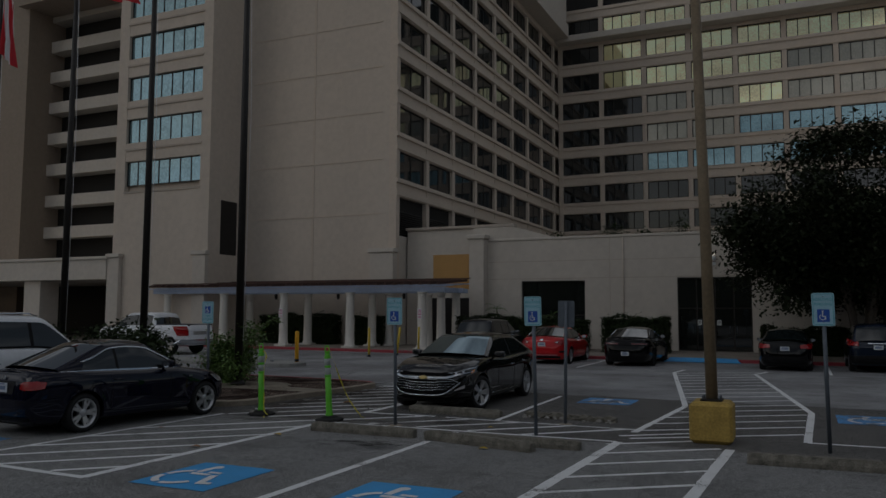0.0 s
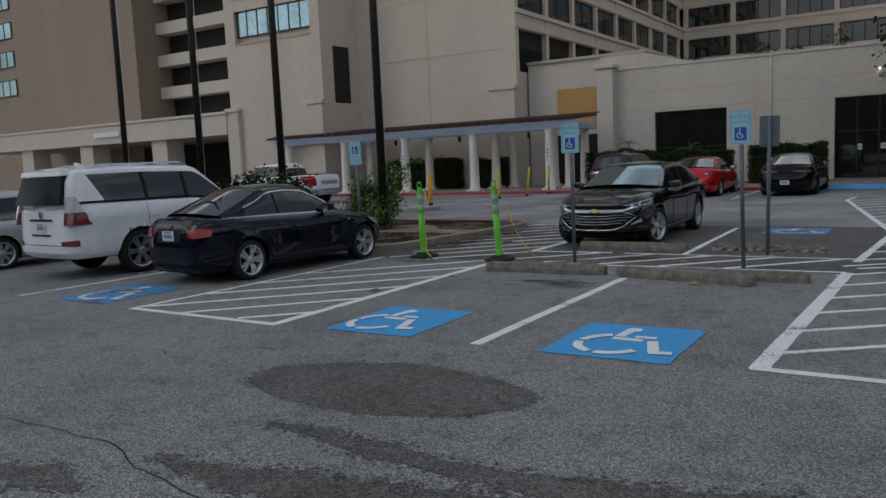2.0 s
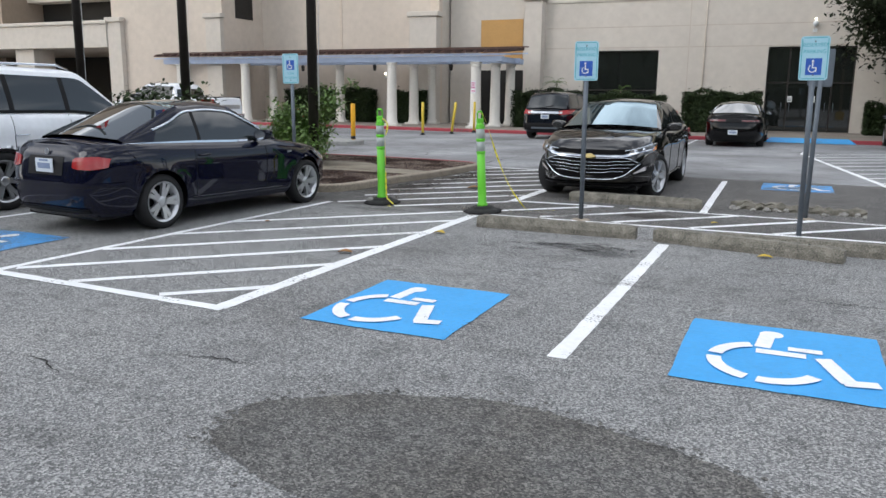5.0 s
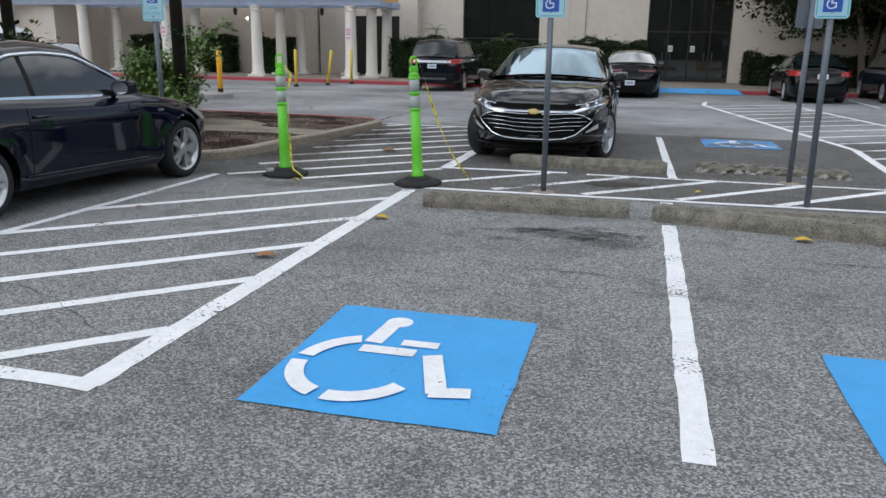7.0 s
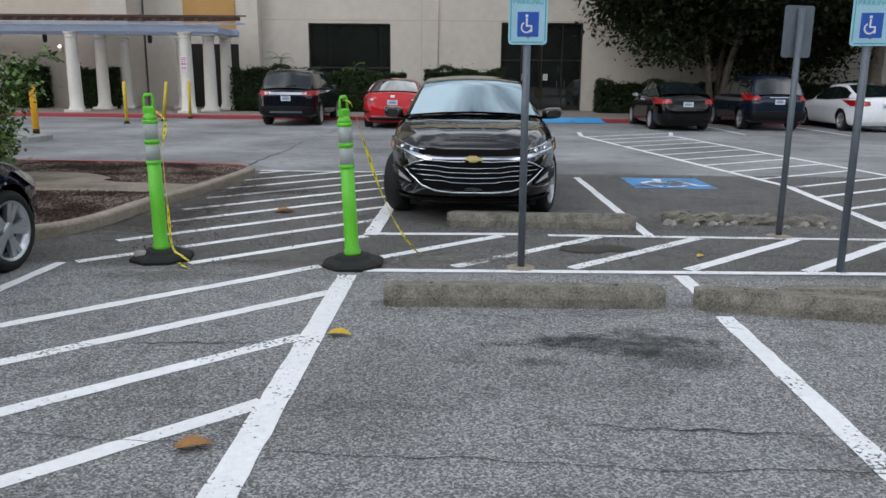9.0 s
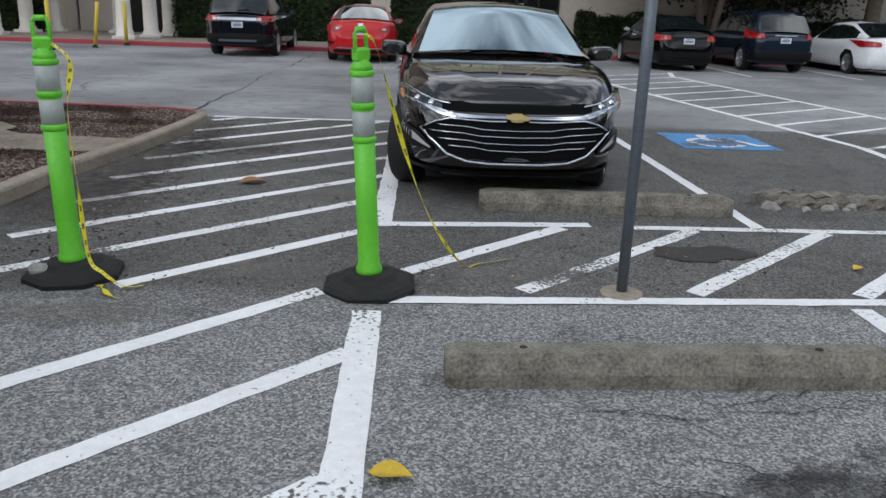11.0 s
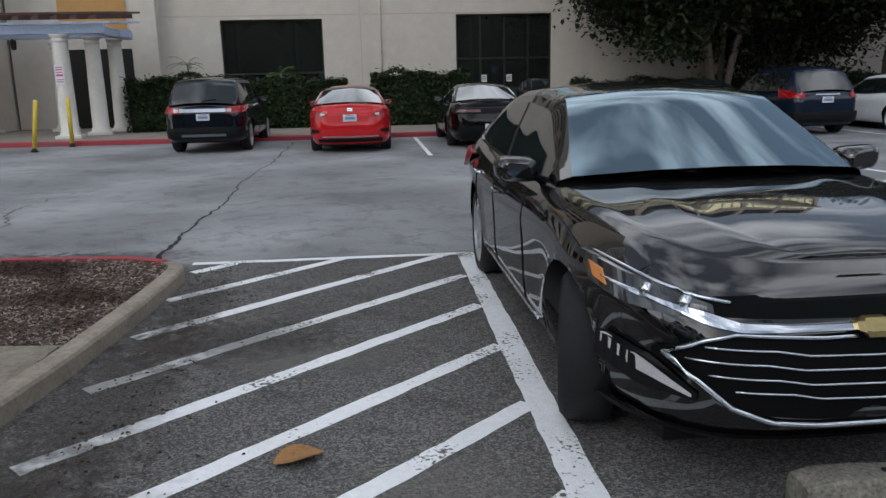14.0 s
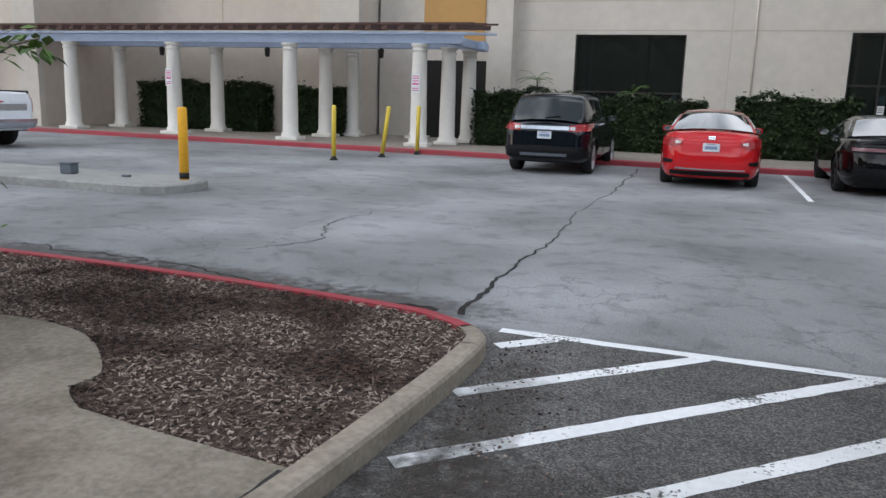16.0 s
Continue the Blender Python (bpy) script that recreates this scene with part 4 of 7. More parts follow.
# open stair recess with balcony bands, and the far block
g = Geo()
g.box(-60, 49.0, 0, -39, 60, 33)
# near-black back wall in place of the recess's shade
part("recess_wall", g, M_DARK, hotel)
pieces("balcony_band", hotel, M_STUCCO2, [(-59.5, 47.6, 5.6 + k * 2.8, -39, 49.0, 6.6 + k * 2.8) for k in range(10)])
g = Geo()
g.box(-95, 45.3, 0, -59.5, 62, 36)
g.box(-60, 44.5, 28.5, -39.0, 60, 36)
# stucco darkened for the shade on this block
part("far_block_wall", g, M_STUCCOT, hotel)
for k in range(7):
    for j in range(2):
        window(hotel, pose(-83.2 - j * 6.5, 45.2, zt0 + k * FLOOR - 1.6), 5.0, 1.6, 4, M_GLASSB)
# covered drive at the foot of the recess
g = Geo()
g.box(-72, 36.6, 4.1, -39.5, 47, 5.4, 0.02)
g.box(-72.1, 36.5, 5.4, -39.4, 47, 5.6, 0.03)
part("canopy", g, M_STUCCO2, hotel, "beige drive canopy")
for x in (-47.5, -56, -64):
    part("canopy_pier", Geo().box(x, 36.9, 0.13, x + 1.6, 38.4, 4.1, 0.03), M_STUCCO2, hotel)
part("canopy_name_plate", Geo().box(-53.5, 36.46, 4.6, -50.5, 36.498, 4.95), M_SIGNW, hotel)
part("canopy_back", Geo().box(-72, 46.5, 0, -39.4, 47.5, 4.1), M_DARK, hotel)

# ---- low wing with shop windows and the entrance ----
wing = thing("hotel_wing", pose(0, 0, 0), "low beige stucco wing with dark glazed openings", "building")
WY, WT = 41.76, 6.12
W1 = (-13.05, -9.43, 0.55, 3.82)
DR = (-4.58, -1.0, 0.137, 3.9)
g = Geo()
for x0, x1, z0, z1 in ((-15.1, W1[0], 0, WT), (W1[0], W1[1], W1[3], WT), (W1[0], W1[1], 0, W1[2]), (W1[1], DR[0], 0, WT), (DR[0], DR[1], DR[3], WT), (DR[1], 30, 0, WT)):
    part("wing_wall", Geo().box(x0, WY, z0, x1, WY + 0.4, z1), M_STUCCO2, wing)
part("wing_roof", Geo().box(-15.1, WY + 0.4, WT - 0.4, 30, BY, WT - 0.1), M_STUCCO2, wing)
g = Geo()
g.box(-15.1, WY - 0.05, WT, 30, WY + 0.5, WT + 0.14, 0.02)
part("coping", g, M_STUCCO2, wing)
g = Geo()
for z in (4.9, 3.93):
    for x0, x1 in ((-15.0, -8.1), (-8.0, 30)):
        g.box(x0, WY - 0.008, z, x1, WY + 0.003, z + 0.04)
for x in (-8.08, 4.5):
    g.box(x, WY - 0.007, 0.2, x + 0.035, WY + 0.003, WT)
part("wall_groove", g, M_TRIM, wing)
part("downpipe", Geo().tube((-7.35, WY - 0.04, 0.2), (-7.35, WY - 0.04, WT), 0.03), M_STUCCO, wing)
g = Geo()
g.box(-16.0, WY - 0.6, 0, -15.1, WY + 0.4, 6.25, 0.02)
g.box(-16.12, WY - 0.72, 6.25, -14.98, WY + 0.4, 6.5, 0.04)
part("pilaster", g, M_STUCCO2, wing)
g = Geo()
g.add([(-20.35, 41.9, 0), (-16.0, 41.9, 0), (-16.0, 41.9, 6.95), (-20.35, 41.9, 6.95), (-20.35, 43, 0), (-16, 43, 0), (-16, 43, 6.95), (-20.35, 43, 6.95)], [(0, 1, 2, 3), (7, 6, 5, 4), (3, 2, 6, 7), (1, 5, 6, 2)])
g.box(-16.0, WY + 0.02, WT, -13.6, WY + 0.5, 6.95)
g.add([(-13.6, WY + 0.02, WT), (-10.7, WY + 0.02, WT), (-13.6, WY + 0.02, 6.95), (-13.6, WY + 0.5, WT), (-10.7, WY + 0.5, WT), (-13.6, WY + 0.5, 6.95)], [(0, 1, 2), (5, 4, 3), (1, 4, 5, 2)])
part("link_wall", g, M_STUCCO2, wing)
g = Geo()
g.box(-20.4, 41.75, 6.95, -13.5, WY + 0.6, 7.12, 0.02)
part("link_coping", g, M_TRIM, wing)
part("ochre_panel", Geo().box(-18.6, 41.86, 3.4, -16.3, 41.898, 5.45), M_TANBAND, wing, "ochre boarded panel")
# flat near-black sheet painted as the shade of an opening
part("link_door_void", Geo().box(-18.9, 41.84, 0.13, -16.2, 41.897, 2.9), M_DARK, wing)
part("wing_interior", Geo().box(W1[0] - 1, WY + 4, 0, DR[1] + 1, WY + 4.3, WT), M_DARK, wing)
f = window(wing, pose(W1[0], WY + 0.18, W1[2]), W1[1] - W1[0], W1[3] - W1[2], 1, M_SHOP, "shop_window")
part("transom", Geo().box(0, -0.03, 1.35, W1[1] - W1[0], 0.05, 1.41), M_FRAME, f)
# entrance: fixed upper lights and two pairs of doors
ent = thing("entrance_doors", pose(DR[0], WY + 0.18, DR[2]), "dark bronze framed glass entrance doors, closed", "door")
g = Geo()
w, h = DR[1] - DR[0], DR[3] - DR[2]
for x in (0, w / 4, w / 2, 3 * w / 4, w - 0.06):
    g.box(x, -0.02, 0, x + 0.06, 0.06, h)
for z in (2.15, h - 0.06):
    g.box(0, -0.025, z, w, 0.06, z + 0.06)
part("door_frame", g, M_FRAME, ent)
for i in range(4):
    o = part("door_leaf", Geo().box(i * w / 4 + 0.065, 0.0, 0.03, (i + 1) * w / 4 - 0.01, 0.03, 2.14), M_SHOP, ent)
    part("door_handle", Geo().tube((i * w / 4 + (0.72 if i % 2 == 0 else 0.16), -0.05, 0.9), (i * w / 4 + (0.72 if i % 2 == 0 else 0.16), -0.05, 1.3), 0.012), M_STEEL, o)
    part("upper_light", Geo().box(i * w / 4 + 0.065, 0.0, 2.22, (i + 1) * w / 4 - 0.01, 0.03, h - 0.07), M_SHOP, ent)
for x in (1.05, 2.0):
    nt_ = thing("door_notice", pose(DR[0] + x, WY + 0.172, DR[2] + 1.45), "small white paper notice on dark glass door", "notice", "door notices")
    part("sheet", Geo().box(-0.1, -0.003, -0.13, 0.1, 0.003, 0.13), M_SIGNW, nt_)
    for z in (0.06, 0.0, -0.06):
        part("print_bar", Geo().box(-0.07, -0.005, z - 0.012, 0.07, -0.0035, z + 0.012), M_TAPEINK, nt_)
lamp = thing("wall_lamp", pose(-2.75, WY, 4.75), "small white wall lantern over entrance, lit", "lamp")
part("back_plate", Geo().box(-0.09, -0.03, -0.25, 0.09, -0.001, -0.1, 0.01), M_SIGNW, lamp)
part("globe", Geo().lathe([(0.02, -0.02), (0.1, 0.03), (0.12, 0.12), (0.09, 0.2), (0.02, 0.25)], 16, 0, -0.14), M_SIGNW, lamp)
part("bulb", Geo().lathe([(0.01, 0.25), (0.05, 0.28), (0.05, 0.33), (0.01, 0.36)], 12, 0, -0.14), M_LAMPGL, lamp, "glowing bulb")
part("arm", Geo().tube((0, -0.01, -0.15), (0, -0.14, -0.02), 0.015), M_SIGNW, lamp)

# roof plants behind the parapet
def leaf_cloud(g, n, place, size, r, droop=0.3):
    """n folded leaves at the points given by place(r)."""
    for _ in range(n):
        p = place(r)
        if p is None:
            continue
        s = size * r.uniform(0.6, 1.3)
        a, b = r.uniform(0, 6.283), r.uniform(-0.9, 0.7)
        d = Vector((math.cos(a) * math.cos(b), math.sin(a) * math.cos(b), math.sin(b) - droop)).normalized()
        w = d.cross(Vector((r.uniform(-0.4, 0.4), r.uniform(-0.4, 0.4), 1))).normalized()
        u = w.cross(d)
        p = Vector(p)
        g.add([p, p + d * s * 0.5 + w * s * 0.3 + u * s * 0.06, p + d * s, p + d * s * 0.5 - w * s * 0.3 + u * s * 0.06], [(0, 1, 2), (0, 2, 3)])


def shrub(name, x, y, z, rx, ry, rz, n, size, material, label, seed, stems=8, group=""):
    r = random.Random(seed)
    ob = thing(name, pose(x, y, z), label, "shrub", group)
    clumps = [(r.gauss(0, 0.4) * rx, r.gauss(0, 0.4) * ry, abs(r.gauss(0.55, 0.28)) * rz) for _ in range(18)]
    g = Geo()

    def place(q):
        c = clumps[q.randrange(len(clumps))]
        return (c[0] + q.gauss(0, 0.2) * rx, c[1] + q.gauss(0, 0.2) * ry, max(0.03, c[2] + q.gauss(0, 0.16) * rz))
    leaf_cloud(g, n, place, size, r)
    part("foliage", g, material, ob)
    g = Geo()
    for c in clumps[:stems]:
        g.path([(r.uniform(-0.06, 0.06), r.uniform(-0.06, 0.06), 0), (c[0] * 0.4, c[1] * 0.4, c[2] * 0.55), c], [0.016, 0.011, 0.004], 5)
    part("stems", g, M_BARK, ob)
    return ob


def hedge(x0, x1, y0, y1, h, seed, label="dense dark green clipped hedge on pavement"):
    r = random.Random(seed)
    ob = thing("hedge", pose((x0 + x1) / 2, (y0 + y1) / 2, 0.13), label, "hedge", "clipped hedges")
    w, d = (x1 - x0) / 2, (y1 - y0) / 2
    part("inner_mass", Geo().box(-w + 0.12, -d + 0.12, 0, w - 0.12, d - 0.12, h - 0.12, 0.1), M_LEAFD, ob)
    g = Geo()

    def place(q):
        f = q.random()
        x, y, z = q.uniform(-w, w), q.uniform(-d, d), q.uniform(0.02, h)
        wob = 0.1 * math.sin(x * 2.3 + seed) + 0.06 * math.sin(x * 6.1)
        if f < 0.46:
            y = -d + abs(q.gauss(0, 0.07)) - 0.04 + wob * 0.4
        elif f < 0.74:
            z = h + wob - abs(q.gauss(0, 0.08))
            if q.random() < 0.05:
                z += q.uniform(0, 0.2)
        elif f < 0.87:
            x = w - abs(q.gauss(0, 0.07))
        else:
            x = -w + abs(q.gauss(0, 0.07))
        return (x, y, z)
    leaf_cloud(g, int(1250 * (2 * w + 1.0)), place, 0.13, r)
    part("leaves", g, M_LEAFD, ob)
    return ob


hedge(-15.6, -12.3, 38.4, 39.6, 1.75, 1)
hedge(-12.2, -8.6, 38.5, 39.6, 1.6, 2)
hedge(-7.75, -4.6, 38.3, 39.6, 1.75, 3)
hedge(-29.4, -24.0, 39.5, 40.4, 1.75, 4)
hedge(-22.6, -20.7, 39.3, 40.0, 1.7, 5)
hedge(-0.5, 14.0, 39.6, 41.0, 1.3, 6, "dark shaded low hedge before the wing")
for i, (x, s) in enumerate(((-8.2, 1), (-6.4, 0.7), (-4.6, 1.2), (-2.6, 0.6), (0.4, 0.9), (-11.5, 0.8))):
    shrub("roof_shrub", x, WY + 2.0, WT - 0.1, 0.8 * s, 0.4, 0.9 * s, 260, 0.16, M_LEAFD, "low green shrub on the flat roof", 40 + i, 4, "roof planting")


def garden_palm(x, y, h, seed):
    r = random.Random(seed)
    ob = thing("garden_palm", pose(x, y, 0.13), "thin green palm rising behind hedge", "palm", "garden palms")
    part("stem", Geo().path([(0, 0, 0), (0.05, 0, h * 0.6), (0.02, 0, h)], [0.05, 0.04, 0.03], 8), M_BARK, ob)
    for k in range(9):
        a, e = 6.283 * k / 9 + r.uniform(-0.3, 0.3), r.uniform(0.2, 1.2)
        L = r.uniform(0.5, 0.85)
        pts = [Vector((0.02 + math.cos(a) * L * t * math.cos(e * (1 - 0.4 * t)), math.sin(a) * L * t * math.cos(e * (1 - 0.4 * t)), h + L * (math.sin(e) * t - 0.55 * t * t))) for t in (q / 8 for q in range(9))]
        g = Geo().path(pts, 0.006, 4)
        side = Vector((-math.sin(a), math.cos(a), 0))
        for q in range(1, 9):
            d = (pts[q] - pts[q - 1]).normalized()
            for s in (-1, 1):
                tip = pts[q] + (side * s * 0.75 + d * 0.6) * 0.2 * (1.1 - q / 10) - Vector((0, 0, 0.05))
                g.add([pts[q] - d * 0.012, tip, pts[q] + d * 0.016], [(0, 1, 2)])
        part("frond", g, M_LEAF, ob)


garden_palm(-14.0, 40.3, 2.1, 51)
garden_palm(-10.9, 40.4, 1.75, 52)

# ---- pergola ----
perg = thing("pergola", pose(0, 0, 0), "long pergola with cream columns, blue beams and red-brown slats", "pergola")
prof = [(0.34, 0.0), (0.34, 0.1), (0.29, 0.12), (0.29, 0.2), (0.25, 0.23), (0.245, 0.9), (0.215, 2.72), (0.215, 2.76), (0.24, 2.78), (0.24, 2.82), (0.21, 2.84), (0.215, 2.88), (0.27, 2.93), (0.27, 2.98)]
cm = Geo().lathe(prof, 24)
cm.box(-0.36, -0.36, -0.005, 0.36, 0.36, 0.1, 0.01)
cmesh = cm.mesh("column", M_COLUMN)
FRONT = [-16.72, -21.07, -25.45, -29.75, -34.1]
cols_at = [(x, 36.55) for x in FRONT] + [(x, 38.95) for x in FRONT[1:]] + [(-16.3, 38.0), (-16.1, 39.55), (-20.55, 40.0), (-18.3, 40.6)]
for x, y in cols_at:
    part("column", cmesh, None, perg).matrix_basis = pose(x, y, 0.135, 0, 0, R.uniform(0, 10))
g = Geo()
g.box(-35.2, 36.43, 3.12, -15.4, 36.67, 3.37, 0.015)
part("front_beam", g, M_BLUEBEAM, perg)
part("back_beam", Geo().box(-35.2, 38.83, 3.12, -15.4, 39.07, 3.37, 0.015), M_BLUEBEAM, perg)
part("end_beam", Geo().box(-15.9, 36.7, 3.12, -15.66, 40.2, 3.37, 0.015), M_BLUEBEAM, perg)
g = Geo()
for y, z in ((36.1, 3.374), (36.9, 3.43), (38.0, 3.5), (39.2, 3.58)):
    g.box(-35.5, y, z, -15.15, y + 0.09, z + 0.06)
part("purlin", g, M_BLUEBEAM, perg)
sl = Geo()
sl.add([(0, 35.95, 3.48), (0.2, 35.95, 3.48), (0.2, 39.6, 3.76), (0, 39.6, 3.76), (0, 35.95, 3.56), (0.2, 35.95, 3.62), (0.2, 39.6, 3.9), (0, 39.6, 3.84)], [(3, 2, 1, 0), (4, 5, 6, 7), (0, 1, 5, 4), (1, 2, 6, 5), (2, 3, 7, 6), (3, 0, 4, 7)])
slm = sl.mesh("slat", M_REDWOOD)
for i in range(39):
    part("slat", slm, None, perg).matrix_basis = pose(-35.4 + i * 0.52, 0, 0)
g = Geo()
for k in range(3):
    y = 36.6 + k * 1.3
    g.box(-35.4, y, 3.63 + (y - 35.95) * 0.077, -15.1, y + 0.06, 3.69 + (y - 35.95) * 0.077)
part("batten", g, M_REDWOOD, perg)
for x in (-18.9, -23.2, -27.6):
    ln = thing("hanging_lantern", pose(x, 38.7, 2.82), "small dark lantern hung under pergola beam", "lamp", "pergola lanterns")
    part("cage", Geo().lathe([(0.03, 0.3), (0.1, 0.24), (0.08, 0.0), (0.03, -0.03)], 8, smooth=False), M_FRAME, ln)
    part("glass", Geo().lathe([(0.06, 0.02), (0.075, 0.2)], 8), M_SIGNW, ln)
for x, y in ((FRONT[0], 36.55), (FRONT[2], 36.55)):
    n = thing("parking_notice", pose(x - 0.02, y - 0.235, 1.9), "small white notice with magenta print on column", "sign", "column notices")
    part("board", Geo().box(-0.13, -0.012, -0.2, 0.13, 0, 0.36), M_SIGNW, n)
    for z, h in ((0.27, 0.03), (0.2, 0.04), (0.13, 0.03), (0.03, 0.06), (-0.08, 0.03), (-0.14, 0.03)):
        part("print_bar", Geo().box(-0.1, -0.015, z, 0.1, -0.0125, z + h), M_PINK, n)
for x, y, z in ((-23.5, 40.4, 2.7),):
    s = thing("wall_sconce", pose(x, y, z), "small white wall sconce, lit", "lamp", "wall sconces")
    part("backplate", Geo().box(-0.06, 0.03, -0.2, 0.06, 0.08, 0.1, 0.01), M_SIGNW, s)
    part("globe", Geo().lathe([(0.02, -0.06), (0.07, 0.0), (0.02, 0.06)], 12), M_LAMPGL, s, "glowing globe")

# ---- wheel stops ----
def wheel_stop(a, b, h=0.15, w=0.2, label="", broken=False, seed=0):
    a, b = Vector(a), Vector(b)
    L = (b - a).length
    ang = math.degrees(math.atan2(b.y - a.y, b.x - a.x))
    r = random.Random(seed)
    ob = thing("wheel_stop", pose((a.x + b.x) / 2, (a.y + b.y) / 2, 0, 0, 0, ang), label or "weathered grey concrete wheel stop on asphalt", "wheel stop", "wheel stops")
    rings = []
    n = 26
    for i in range(n + 1):
        x = -L / 2 + L * i / n
        e = 0.02 if i in (0, n) else 0
        j = lambda s=0.006: r.uniform(-s, s) * (3.5 if broken else 1)
        hh = h * (r.uniform(0.55, 0.95) if broken else 1)
        rings.append([(x, -w / 2 + e + j(), 0), (x, -w / 2 + e + j(), hh * 0.45), (x, -w * 0.36 + j(), hh * 0.86 - e), (x, -w * 0.3 + j(), hh - e + j(0.004)), (x, w * 0.3 + j(), hh - e + j(0.004)), (x, w * 0.36 + j(), hh * 0.86 - e), (x, w / 2 - e + j(), hh * 0.45), (x, w / 2 - e, 0)])
    part("body", Geo().loft(rings), M_STOP, ob)
    for x in (-L * 0.33, L * 0.33):
        part("pin_hole", Geo().lathe([(0.018, h * 0.985), (0.018, h + 0.003)], 10, x, 0), M_RUBBER, ob)
    return ob


wheel_stop((-6.74, 11.9), (-4.74, 11.93), seed=1)
wheel_stop((-4.52, 11.92), (-2.55, 11.5), seed=2)
wheel_stop((-3.9, 11.98), (-1.95, 11.98), 0.14, seed=3)
wheel_stop((-6.35, 14.93), (-4.31, 14.88), seed=4)
wheel_stop((-3.93, 15.28), (-2.09, 15.2), 0.13, label="crumbling broken concrete wheel stop on asphalt", broken=True, seed=5)
wheel_stop((0.42, 12.0), (2.42, 12.1), seed=6)
wheel_stop((2.6, 15.3), (4.5, 15.3), seed=7)
r = random.Random(77)
for i in range(26):
    x, y, s = r.uniform(-3.9, -2.0), 15.2 + r.gauss(-0.06, 0.13), r.uniform(0.02, 0.06)
    g = Geo()
    g.loft([[(s * k * math.cos(a) * r.uniform(0.7, 1.2), s * k * math.sin(a) * r.uniform(0.7, 1.2), z * s) for a in (0, 1, 2, 3, 4.2, 5.3)] for k, z in ((0.9, 0), (1.0, 0.5), (0.5, 1.0))])
    o = solid("concrete_rubble", g, M_ROCK, "small broken concrete lump beside wheel stop", "rubble", "wheel stop rubble")
    o.matrix_world = pose(x, y, 0.002)

# ---- signs on posts ----
def text_mesh(body, size, material, name):
    cu = bpy.data.curves.new(name, "FONT")
    cu.body, cu.size, cu.align_x, cu.align_y, cu.extrude = body, size, "CENTER", "CENTER", 0.0006
    ob = bpy.data.objects.new(name, cu)
    scene.collection.objects.link(ob)
    bpy.context.view_layer.update()
    me = bpy.data.meshes.new_from_object(ob.evaluated_get(bpy.context.evaluated_depsgraph_get()))
    bpy.data.objects.remove(ob)
    me.materials.clear()
    me.materials.append(material)
    return me


T_RES = text_mesh("RESERVED", 0.058, M_SIGNG, "reserved_text")
T_PARK = text_mesh("PARKING", 0.058, M_SIGNG, "parking_text")
T_VAN = text_mesh("VAN", 0.06, M_SIGNG, "van_text")
T_ACC = text_mesh("ACCESSIBLE", 0.045, M_SIGNG, "accessible_text")


